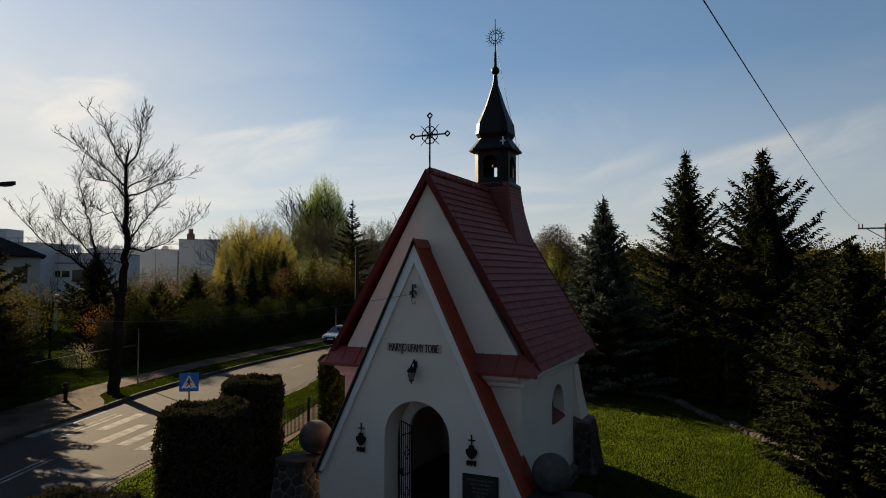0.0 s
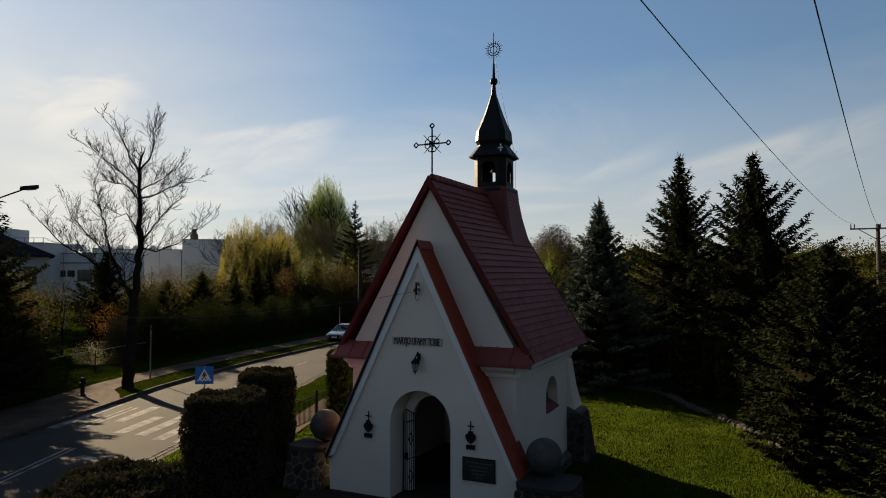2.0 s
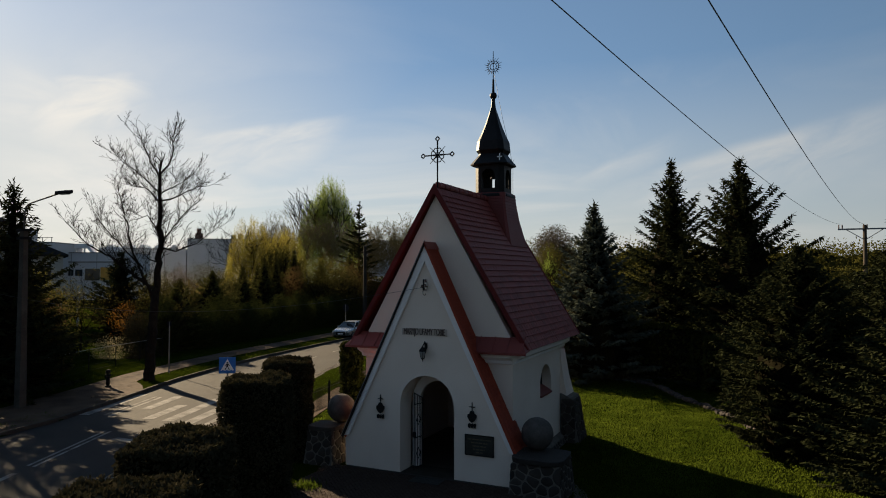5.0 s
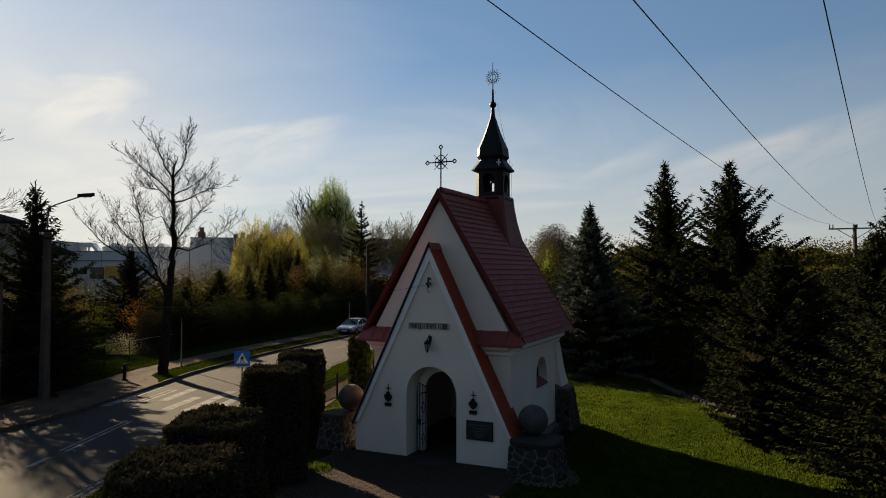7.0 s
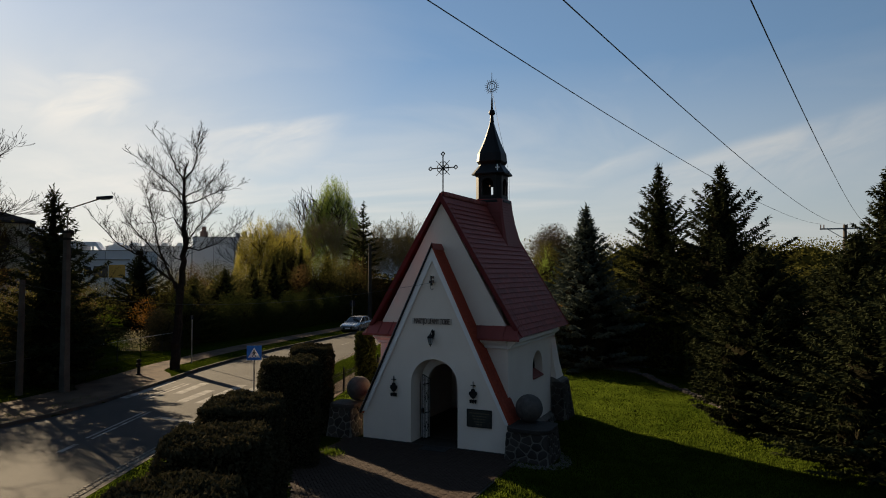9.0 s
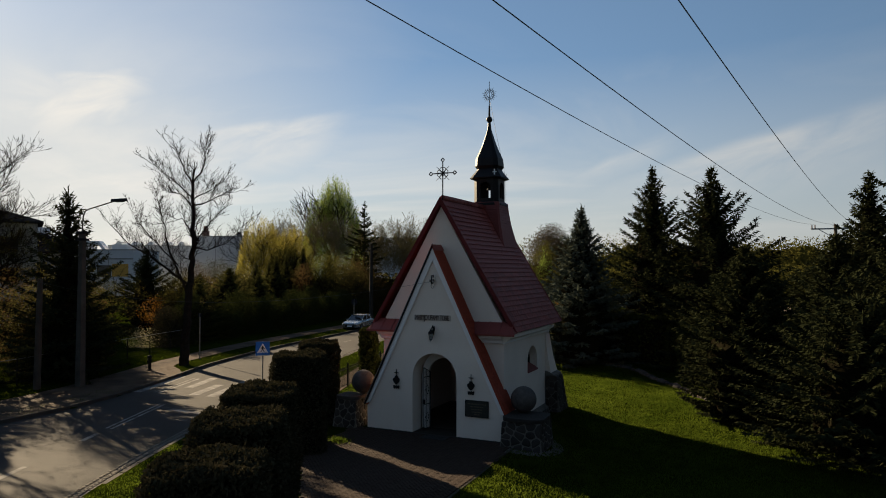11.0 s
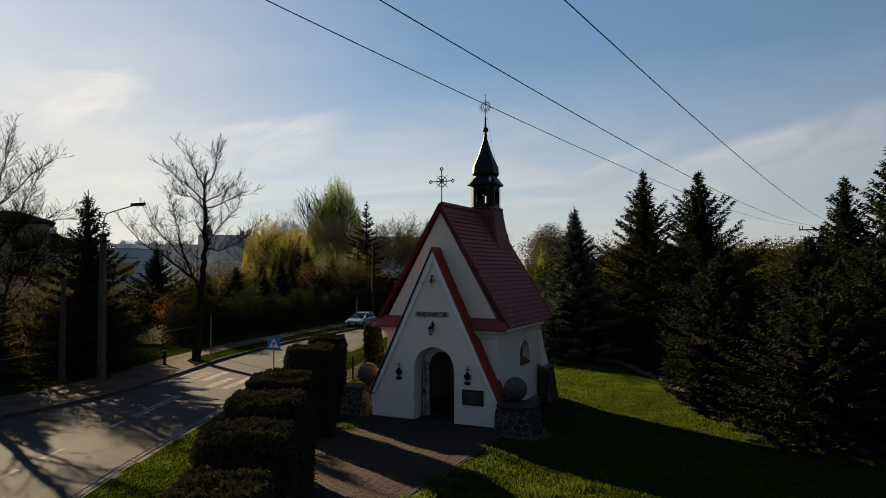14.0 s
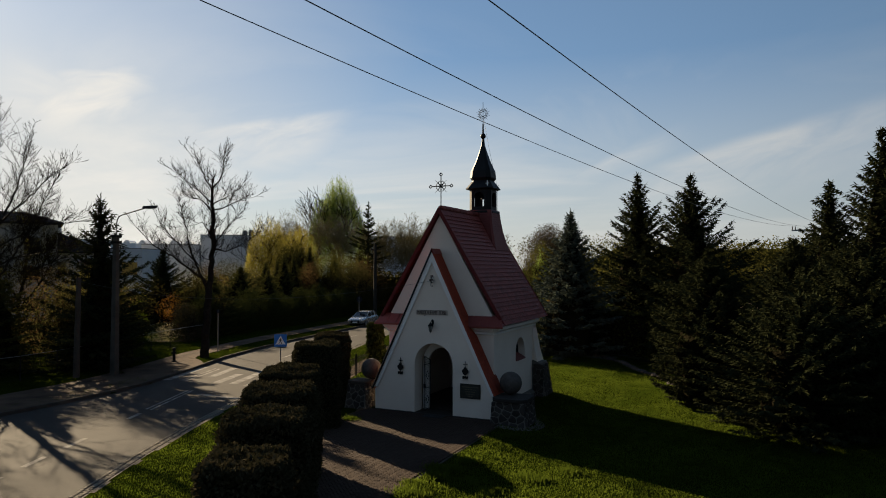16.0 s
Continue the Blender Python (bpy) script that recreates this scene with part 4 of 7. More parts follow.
def build_fittings():
    sign = thing("wall_inscription", "brown metal lettering on a narrow strip above the doorway", "inscription", at=(-0.03, -0.02, 4.13))
    part("strip", Shape().box(-0.72, -0.004, -0.095, 0.72, 0.012, 0.095), "strip", sign)
    t = text_ob("lettering", "MARYJO UFAMY TOBIE", 0.25, "letter", 0.02)
    t.data.space_character, t.scale = 0.90, (0.565, 1.05, 1)
    t.parent, t.rotation_euler = sign, (radians(90), 0, 0)
    # wall lantern on a curled bracket
    lamp = thing("wall_lantern", "black wrought-iron wall lantern with small glass panes", "lantern", at=(0.0, -0.02, 3.50))
    lamp.scale = (0.8, 0.8, 0.8)
    part("bracket", Shape().box(-0.03, 0.0, 0.05, 0.03, 0.03, 0.42).path([(0, -0.0, 0.36), (0.03, -0.08, 0.46), (0.06, -0.16, 0.44), (0.04, -0.2, 0.36), (0, -0.2, 0.3)], 0.02), "iron", lamp)
    part("leaf_crest", Shape().slab([(-0.08, 0.16), (0.0, 0.2), (0.04, 0.34), (0.13, 0.44), (0.14, 0.26), (0.09, 0.16)], (1, 0, 0), (0, 0, 1), (0, -0.1, 0), (0, 0.02, 0)), "iron", lamp)
    hexa = lambda r, z: [(r * math.cos(i * math.tau / 6), -0.2 + r * math.sin(i * math.tau / 6), z) for i in range(6)]
    part("cap", Shape().loft([hexa(0.14, 0.12), hexa(0.15, 0.15), hexa(0.06, 0.25), hexa(0.02, 0.30)]), "iron", lamp)
    part("glass", Shape().loft([hexa(0.065, -0.12), hexa(0.115, 0.12)]), "lamp_glass", lamp, "clear glass panes")
    cage = Shape()
    for a, b in zip(hexa(0.068, -0.12), hexa(0.12, 0.12)):
        cage.tube(a, b, 0.008, n=5)
    part("cage", cage.loft([hexa(0.075, -0.15), hexa(0.075, -0.12)]).tube((0, -0.2, -0.24), (0, -0.2, -0.15), 0.008, 0.03), "iron", lamp)
    # pierced heart ornaments with small crosses
    for x in (-1.46, 1.46):
        orn = thing("wall_ornament", "black iron heart ornament topped by a small cross on the wall", "ornament", "heart ornaments beside the door", at=(x, -0.03, 1.83))
        orn.scale = (0.82, 1.0, 0.9)
        part("cross", Shape().box(-0.012, -0.012, 0.12, 0.012, 0.012, 0.46).box(-0.11, -0.012, 0.31, 0.11, 0.012, 0.335), "iron", orn)
        heart = [(0, -0.16), (0.10, -0.09), (0.17, 0.01), (0.16, 0.09), (0.09, 0.12), (0.06, 0.2), (-0.06, 0.2), (-0.09, 0.12), (-0.16, 0.09), (-0.17, 0.01), (-0.10, -0.09)]
        part("heart", Shape().slab(heart, (1, 0, 0), (0, 0, 1), (0, -0.03, 0), (0, 0.04, 0)), "iron", orn, bevel=0.01)
        feet = Shape()
        for k in (-0.1, 0.0, 0.1):
            feet.slab([(k - 0.04, -0.3), (k + 0.02, -0.32), (k + 0.045, -0.22), (k + 0.03, -0.17), (k - 0.05, -0.2)], (1, 0, 0), (0, 0, 1), (0, -0.02, 0), (0, 0.03, 0))
        part("scroll_foot", feet, "iron", orn)
    # engraved plaque
    plq_rng = random.Random(6)
    plq = thing("plaque", "dark polished stone plaque with engraved lines beside the door", "plaque", at=(1.67, -0.035, 1.08))
    part("slab", Shape().box(-0.43, 0, -0.285, 0.43, 0.03, 0.285), "plaque", plq, bevel=0.006)
    part("rim", Shape().box(-0.43, -0.006, 0.265, 0.43, 0.004, 0.285).box(-0.43, -0.006, -0.285, 0.43, 0.004, -0.265).box(-0.43, -0.006, -0.265, -0.41, 0.004, 0.265).box(0.41, -0.006, -0.265, 0.43, 0.004, 0.265), "iron", plq)
    for z, w in ((0.16, 0.34), (0.07, 0.24), (-0.02, 0.20), (-0.11, 0.18), (-0.19, 0.10)):
        line, left = Shape(), -w
        while left < w - 0.03:      # unreadable words as short bars
            right = min(left + plq_rng.uniform(0.05, 0.12), w)
            line.box(left, -0.004, z - 0.017, right, 0.001, z + 0.017)
            left = right + 0.022
        part("engraved_line", line, "gilt", plq)
    # insulator bracket high on the porch front, with the service cable
    ins = thing("insulator_bracket", "iron bracket with porcelain insulators under the porch peak", "insulator", at=(0.0, -0.02, 5.45))
    part("bracket", Shape().box(-0.02, -0.1, -0.02, 0.02, 0.02, 0.02).box(-0.02, -0.12, -0.12, 0.02, -0.08, 0.2), "iron", ins)
    for x, z in ((0.06, 0.16), (-0.05, 0.0), (0.06, 0.02)):
        part("insulator", Shape().tube((x, -0.1, z - 0.05), (x, -0.1, z + 0.04), 0.045, 0.03), "porcelain", ins)
    loop = [(0.03 + 0.05 * math.cos(a), -0.11, -0.17 + 0.1 * math.sin(a)) for a in np.linspace(0.5, 6.0, 14)]
    part("cable_loop", Shape().path(loop, 0.008, 5), "cable", ins)
    cab = [(0 - 21.9 * k / 24, -0.1 + 0.1 * k / 24, 5.42 - 0.1 * k / 24 - 0.9 * 4 * (k / 24) * (1 - k / 24)) for k in range(25)]
    tagged(part("service_cable", Shape().path(cab, 0.005, 5), "cable"), "thin black service cable strung from the porch to a pole", "cable")


M["strip"] = material("brownish_backing", (0.44, 0.36, 0.30), (0.54, 0.45, 0.38), 0.7, 5, 50, 0.1)
M["letter"] = material("brown_metal_letters", (0.022, 0.012, 0.009), (0.06, 0.026, 0.018), 0.5, 8, 60, 0.1)
M["lamp_glass"] = material("clouded_lamp_glass", (0.35, 0.36, 0.36), (0.45, 0.46, 0.46), 0.2, 8, 60, 0, through_light=0.5)
build_gate()
build_fittings()


def stone_cells(width, height, size, rng):
    """Irregular convex outlines that share a rectangle out among scattered field stones."""
    seeds = []
    for _ in range(600):
        c = (rng.uniform(0, width), rng.uniform(0, height))
        if all(math.hypot((c[0] - s[0]) * 0.85, c[1] - s[1]) > size * rng.uniform(0.62, 1.0) for s in seeds):
            seeds.append(c)
    cells = []
    for i, a in enumerate(seeds):
        ring = [(0, 0), (width, 0), (width, height), (0, height)]
        for k, b in enumerate(seeds):
            if k == i or not ring:
                continue
            nx, nz = b[0] - a[0], b[1] - a[1]
            lim = (b[0] ** 2 + b[1] ** 2 - a[0] ** 2 - a[1] ** 2) / 2
            cut = []
            for p, q in zip(ring, ring[1:] + ring[:1]):
                dp, dq = nx * p[0] + nz * p[1] - lim, nx * q[0] + nz * q[1] - lim
                if dp <= 0:
                    cut.append(p)
                if dp * dq < 0:
                    t = dp / (dp - dq)
                    cut.append((p[0] + t * (q[0] - p[0]), p[1] + t * (q[1] - p[1])))
            ring = cut
        if len(ring) > 2:
            cells.append(ring)
    return cells


def stone_face(owner, m, width, height, seed, slope=0.0):
    """Field stones bedded proud of a mortar face; the face spans x 0..width, z 0..height."""
    rng = random.Random(seed)
    for cell in stone_cells(width, height, 0.27, rng):
        cx, cz = sum(p[0] for p in cell) / len(cell), sum(p[1] for p in cell) / len(cell)
        reach = max(math.hypot(p[0] - cx, p[1] - cz) for p in cell)
        ring = []
        for p, q in zip(cell, cell[1:] + cell[:1]):      # two points a side blunt the corners
            for t in (0.22, 0.78):
                ring.append((p[0] + t * (q[0] - p[0]), p[1] + t * (q[1] - p[1])))
        k = 1 - 0.020 / max(reach, 0.06)
        proud = rng.uniform(0.016, 0.034)
        def at(f, out):
            return [m @ Vector((cx + (x - cx) * f, slope * (cz + (z - cz) * f) + out, cz + (z - cz) * f)) for x, z in ring]
        part("stone", Shape().loft([at(k, 0.02), at(k * 0.94, -proud * 0.5), at(k * 0.55, -proud)]), "stone", owner)


def build_pedestals():
    for sgn, cx, cy, zb in ((1, 3.38, 0.20, -0.30), (-1, -3.52, 0.22, -0.05)):
        ped = thing("stone_pedestal", "rough field-stone pedestal with pale mortar joints and a flat slab", "pedestal", "pedestals flanking the porch", at=(cx, cy, 0))
        top, hw = (0.86, 0.62) if sgn > 0 else (1.02, 0.40)
        sl = 0.12
        part("mortar_core", Shape().add([(-hw - sl, -hw - sl, zb), (hw + sl, -hw - sl, zb), (hw + sl, hw + sl, zb), (-hw - sl, hw + sl, zb), (-hw, -hw, top), (hw, -hw, top), (hw, hw, top), (-hw, hw, top)], [(3, 2, 1, 0), (4, 5, 6, 7), (0, 1, 5, 4), (1, 2, 6, 5), (2, 3, 7, 6), (3, 0, 4, 7)]), "stone_mortar", ped)
        tilt = sl / (top - zb)
        for k in range(4):
            m = Matrix.Rotation(k * math.pi / 2, 4, "Z") @ Matrix.Translation((-hw - 0.06, -hw - sl, zb))
            stone_face(ped, m, 2 * hw + 0.12, top - zb, 11 + k + (5 if sgn > 0 else 0), tilt)
        rng = random.Random(3)
        slab = []
        for a in np.linspace(0, math.tau, 25)[:-1]:
            q = (hw + 0.08) / (abs(math.cos(a)) ** 6 + abs(math.sin(a)) ** 6) ** (1 / 6) * rng.uniform(0.97, 1.03)
            slab.append((q * math.cos(a), q * math.sin(a)))
        part("cap_slab", Shape().slab(slab, (1, 0, 0), (0, 1, 0), (0, 0, top), (0, 0, 0.13)), "stone", ped, bevel=0.02)
        ball = part("stone_ball", Shape().ball((0, 0, 0), 0.44, 28), "granite", smooth=True)
        ball.location = (cx - sgn * 0.25, cy + 0.42, top + 0.13 + 0.43)
        tagged(ball, "grey granite ball resting on a stone pedestal", "stone ball", "granite balls on the pedestals")
    # low stone footing and rough stone buttress along the side wall
    foot = thing("stone_footing", "dark field-stone footing and corner buttress against the side wall", "footing")
    part("mortar_core", Shape().add([(2.41, 1.0, -0.4), (2.75, 1.0, -0.4), (2.75, 5.6, -0.4), (2.41, 5.6, -0.4), (2.41, 1.0, 0.35), (2.55, 1.0, 0.22), (2.55, 5.6, 0.22), (2.41, 5.6, 0.35)], [(3, 2, 1, 0), (4, 5, 6, 7), (0, 1, 5, 4), (1, 2, 6, 5), (2, 3, 7, 6), (3, 0, 4, 7)]), "stone_mortar", foot)
    stone_face(foot, Matrix.Translation((2.74, 1.05, -0.4)) @ Matrix.Rotation(math.pi / 2, 4, "Z"), 4.5, 0.6, 21, 0.32)
    s = Shape().loft([[(2.41, 5.62, z), (x, 5.62, z), (x, y, z), (2.41, y, z)] for x, y, z in ((3.16, 6.95, -0.5), (3.0, 6.85, 0.3), (2.80, 6.72, 1.52), (2.45, 6.4, 1.66))])
    part("buttress_core", s, "stone_mortar", foot)
    stone_face(foot, Matrix.Translation((2.45, 5.60, -0.45)), 0.5, 1.95, 31, 0.0)
    stone_face(foot, Matrix.Translation((3.14, 5.66, -0.45)) @ Matrix.Rotation(math.pi / 2, 4, "Z"), 1.15, 1.9, 37, 0.17)


build_pedestals()

# ---- plants ----
def spruce(name, x, y, height, radius, seed, mat="needle", gap=0.30, twig=0.34, low=0.25, label="", droop=0.35, full=1.6, fullness=11, core=0.36, ragged=0.25):
    """A conifer: tapered trunk, and whorls of boughs carrying flat sprays of many small needle twigs."""
    rng = np.random.default_rng(seed)
    tree = thing(name, label or "dark green spruce with drooping needle boughs on the lawn edge", "spruce", at=(x, y, ground_z(x, y)))
    part("trunk", Shape().limb([(0, 0, -0.2)] + [(0.02 * math.sin(k), 0.02 * math.cos(k), height * k / 6) for k in range(1, 7)], 0.02 * height + 0.02, 0.012, 7), "bark", tree)
    C, U, V = [], [], []
    def spray(p, d, w, wide):
        C.append(p); U.append(d * w); V.append(unit(np.cross(d, np.array([0, 0, 1.0]) + rng.normal(0, 0.4, d.shape))) * w * wide)
    z, turn = low, 0.0
    while z < height - 0.1:
        f = z / height
        prof = min(1.0, full * (1 - f)) ** 1.2 * (0.75 + 0.25 * min(1, f / 0.10))
        nb = max(5, int(fullness * (0.75 + 0.5 * (1 - f))))
        turn += 2.4
        for k in range(nb):
            az = turn + (k + rng.uniform(-0.35, 0.35)) * math.tau / nb
            lump = 1 + ragged * 1.3 * noise.noise((math.cos(az) * 1.3 + seed, math.sin(az) * 1.3, z * 0.9))
            ln = max(radius * prof * lump * rng.uniform(1 - ragged, 1 + 0.4 * ragged), 0.14)
            out = np.array([math.cos(az), math.sin(az), 0.0]); side = np.array([-out[1], out[0], 0.0]); up = np.array([0, 0, 1.0])
            tilt = 0.75 * f * f - droop * (1 - f) + rng.normal(0, 0.07)
            curl = 0.55 * droop + 0.1
            zb = z + rng.uniform(-0.3, 0.3) * gap
            s = np.arange(0.12, 1.001, max(twig * 0.30 / ln, 0.03))[:, None]
            mid = out * ln * s + up * (zb + ln * (tilt * s + curl * s * s))
            half = np.minimum(0.42 * ln * (1.04 - s) + twig * 0.35, 1.0)
            for sg in (-1.0, 1.0):
                d = unit(out * (0.55 + 0.5 * s) + side * sg + up * rng.normal(-0.22, 0.16, s.shape))
                for q in (0.0, 0.5, 1.0):
                    keep = (half[:, 0] * q < half[:, 0] - twig * 0.2) | (q == 0)
                    a = d[keep] + rng.normal(0, 0.16, d[keep].shape)
                    p = mid[keep] + d[keep] * (half[keep] * q * 0.8 + twig * 0.3) - up * 0.22 * (half[keep] * q) ** 2
                    spray(p, unit(a), twig * rng.uniform(0.36, 0.60, (keep.sum(), 1)), 0.40)
            h = rng.random(len(s)) < 0.8
            spray(mid[h] - up * twig * 0.3, unit(out * 0.35 - up + rng.normal(0, 0.3, mid[h].shape)), twig * 0.5, 0.42)
            tip = mid[-1:] + (out + up * (tilt + curl)) * twig * 0.3
            spray(tip, unit((out + up * (tilt + 2 * curl))[None]), twig * 0.5, 0.24)
        z += gap * (0.8 + 0.4 * rng.random()) * (0.65 + 0.35 * (1 - f))
    lead = rng.normal(0, 0.35, (12, 3)) + np.array([0, 0, 1.2])
    spray(np.stack([np.zeros(12), np.zeros(12), height - 0.5 + 0.06 * np.arange(12)], 1), unit(lead), twig * 0.42, 0.22)
    C, U, V = np.concatenate(C), np.concatenate(U), np.concatenate(V)
    C[:, 2] = np.maximum(C[:, 2], 0.04)
    part("crown", quads(C, U, V), mat, tree)
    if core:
        # near-black solid that closes the crown; the shade between boughs is its colour
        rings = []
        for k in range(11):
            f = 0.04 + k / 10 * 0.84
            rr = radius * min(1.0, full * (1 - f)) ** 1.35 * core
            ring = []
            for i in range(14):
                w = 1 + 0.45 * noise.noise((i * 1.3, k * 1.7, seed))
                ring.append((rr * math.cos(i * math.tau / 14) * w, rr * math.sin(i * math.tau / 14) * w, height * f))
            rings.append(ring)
        part("inner_core", Shape().loft(rings), "shade_core", tree)
    return tree


def limbs(shape, p, d, length, radius, depth, rng, tips, bend=0.22, split=(2, 4), shrink=0.72, up=0.25, thin=0.006):
    """Grow one limb and its offshoots."""
    steps = 3 if depth > 1 else 2
    n = 6 if radius > 0.06 else (4 if radius > 0.03 else 3)
    pts = [p]
    for k in range(steps):
        d = (d + Vector((rng.gauss(0, bend), rng.gauss(0, bend), rng.gauss(0, bend) + up * 0.35))).normalized()
        q = p + d * length / steps
        r1 = max(radius * (1 - 0.42 * (k + 1) / steps), thin)
        shape.tube(p, q, max(radius * (1 - 0.42 * k / steps), thin), r1, n, caps=False)
        p = q
        pts.append(p)
        if depth > 0 and k < steps - 1 or (depth > 2 and k == 0):
            for _ in range(1 if depth > 3 else rng.randint(1, 2)):
                s = (d + Vector((rng.gauss(0, 0.75), rng.gauss(0, 0.75), rng.gauss(0.1, 0.35)))).normalized()
                limbs(shape, p, s, length * shrink * rng.uniform(0.65, 1.0), max(r1 * 0.58, thin), depth - 1, rng, tips, bend, split, shrink, up, thin)
    if depth > 0:
        for _ in range(rng.randint(*split)):
            s = (d + Vector((rng.gauss(0, 0.55), rng.gauss(0, 0.55), rng.gauss(0.12, 0.3)))).normalized()
            limbs(shape, p, s, length * shrink * rng.uniform(0.7, 1.05), max(radius * 0.55, thin), depth - 1, rng, tips, bend, split, shrink, up, thin)
    else:
        tips.append(p)


def bare_tree(name, x, y, seed, trunk_h, first, label, depth=5, r=0.3, stems=((0, 0, 1),), leaf=None, category="tree", thin=0.008, leafsize=0.09, leaves_per_tip=3, bark="bark", shrink=0.74, spread=0.25):
    rng = random.Random(seed)
    z0 = ground_z(x, y)
    tree = thing(name, label, category, at=(x, y, z0))
    trunk, crown, tips = Shape(), Shape(), []
    trunk.tube((0, 0, -0.2), (0, 0, 0.35), r * 1.5, r * 1.08, 10).tube((0, 0, 0.35), (0.02, 0.01, trunk_h), r * 1.08, r * 0.85, 10)
    part("trunk", trunk, bark, tree)
    for k, (sx, sy, sz) in enumerate(stems):
        d = Vector((sx, sy, sz)).normalized()
        limbs(crown, Vector((0.02, 0.01, trunk_h - 0.15)), d, first * (1.0 if k == 0 else 0.85), r * (0.82 if k == 0 else 0.5), depth, rng, tips, spread, (2, 3), shrink, 0.3, thin)
    part("bough_mass", crown, {"bark": "twig", "haze_twig": "haze_twig"}.get(bark, bark), tree)
    if leaf:
        g = np.random.default_rng(seed)
        P = np.repeat(np.array([tuple(p) for p in tips]), leaves_per_tip, 0)
        P = P + g.normal(0, leafsize * 2.5, P.shape)
        U = unit(g.normal(0, 1, P.shape)) * leafsize
        V = unit(np.cross(U, g.normal(0, 1, P.shape))) * leafsize * 0.6
        part("crown", quads(P, U, V), leaf, tree)
    return tree


def blob_points(g, n, lobes):
    """Points spread through several overlapping lobes (cx, cy, cz, rx, ry, rz), denser towards their skins."""
    L = np.array(lobes, float)
    w = L[:, 3] * L[:, 4] * L[:, 5]
    k = g.choice(len(L), n, p=w / w.sum())
    d = unit(g.normal(0, 1, (n, 3)))
    rad = g.random(n) ** 0.28
    return L[k, :3] + d * L[k, 3:] * rad[:, None], d


def leafy(name, x, y, height, width, seed, leaf, label, category="tree", n=2600, size=0.22, base=0.15, hang=0.0, lobes=14, bark="bark", r=None, z0=None, slim=1.0):
    """A broad-leaved tree or shrub: trunk, limbs, and clumps of many small leaves."""
    rng, g = random.Random(seed), np.random.default_rng(seed)
    tree = thing(name, label, category, at=(x, y, ground_z(x, y) if z0 is None else z0))
    r = r or height * 0.018
    s, tips = Shape(), []
    s.tube((0, 0, -0.2), (0, 0, height * max(base, 0.12)), r * 1.3, r, 8)
    part("trunk", s, bark, tree)
    br = Shape()
    for k in range(4):
        limbs(br, Vector((0, 0, height * max(base, 0.1))), Vector((rng.gauss(0, 0.35), rng.gauss(0, 0.35), 1)).normalized(), height * 0.34, r * 0.7, 2, rng, tips, 0.15, (2, 3), 0.7, 0.3, height * 0.0012)
    part("limb_mass", br, "twig", tree)
    lob = []
    for k in range(lobes):
        f = (k + 0.5) / lobes
        zz = height * (base + (1 - base) * f)
        env = (math.sin(math.pi * min(1, 0.18 + 0.82 * f)) ** 0.7) * width / 2 * slim
        a, q = rng.uniform(0, math.tau), rng.uniform(0.1, 0.75)
        rr = env * rng.uniform(0.42, 0.66) + 0.12 * width
        lob.append((env * q * math.cos(a), env * q * math.sin(a), min(zz, height - rr * 0.8), rr, rr, rr * rng.uniform(0.7, 1.2)))
    P, d = blob_points(g, n, lob)
    U = unit(g.normal(0, 1, P.shape) * np.array([1, 1, 1 - 0.6 * hang]) + np.array([0, 0, -2.2 * hang])) * size * (0.6 + 0.8 * g.random((n, 1))) * (1 + hang)
    V = unit(np.cross(U, d + g.normal(0, 0.6, P.shape))) * size * (0.55 - 0.3 * hang)
    P[:, 2] = np.maximum(P[:, 2], 0.05)
    part("crown", quads(P, U, V), leaf, tree)
    return tree


def weeping(name, x, y, height, width, seed, leaf, label, category, strands=420, size=0.2, drop=(2.0, 5.0), bark="bark", low=0.12, shape=0.75):
    """A tree of ascending limbs hung with many thin leafy strands."""
    rng, g = random.Random(seed), np.random.default_rng(seed)
    tree = thing(name, label, category, at=(x, y, ground_z(x, y)))
    part("trunk", Shape().tube((0, 0, -0.2), (0, 0, height * 0.3), height * 0.024, height * 0.016, 8), bark, tree)
    wood, tips = Shape(), []
    for k in range(7):
        limbs(wood, Vector((0, 0, height * 0.26)), Vector((rng.gauss(0, 0.5), rng.gauss(0, 0.5), 1)).normalized(), height * 0.30, height * 0.006, 3, rng, tips, 0.16, (2, 3), 0.72, 0.35, height * 0.0013)
    part("limb_mass", wood, "twig", tree)
    C, U, V = [], [], []
    for k in range(strands):
        a, q = rng.uniform(0, math.tau), rng.random() ** 0.5
        lump = 1 + 0.35 * noise.noise((math.cos(a) * 1.6 + seed, math.sin(a) * 1.6, q * 2))
        px, py = math.cos(a) * q * width / 2 * lump, math.sin(a) * q * width / 2 * lump
        top = height * (low + (1 - low) * (1 - q ** 2.2) ** shape) * rng.uniform(0.80, 1.0) * (0.9 + 0.14 * lump)
        ln = min(rng.uniform(*drop), top - 0.4)
        n = max(4, int(ln / (size * 1.1)))
        sway = g.normal(0, 0.05, 2)
        for j in range(n):
            f = j / n
            p = np.array([px + sway[0] * f * ln, py + sway[1] * f * ln, top - f * ln]) + g.normal(0, size * 0.8, 3)
            d = unit(np.array([g.normal(0, 0.5), g.normal(0, 0.5), -1.0]))
            C.append(p); U.append(d * size * (0.6 + 0.6 * g.random())); V.append(unit(np.cross(d, g.normal(0, 1, 3))) * size * 0.32)
    part("crown", quads(C, U, V), leaf, tree)
    return tree


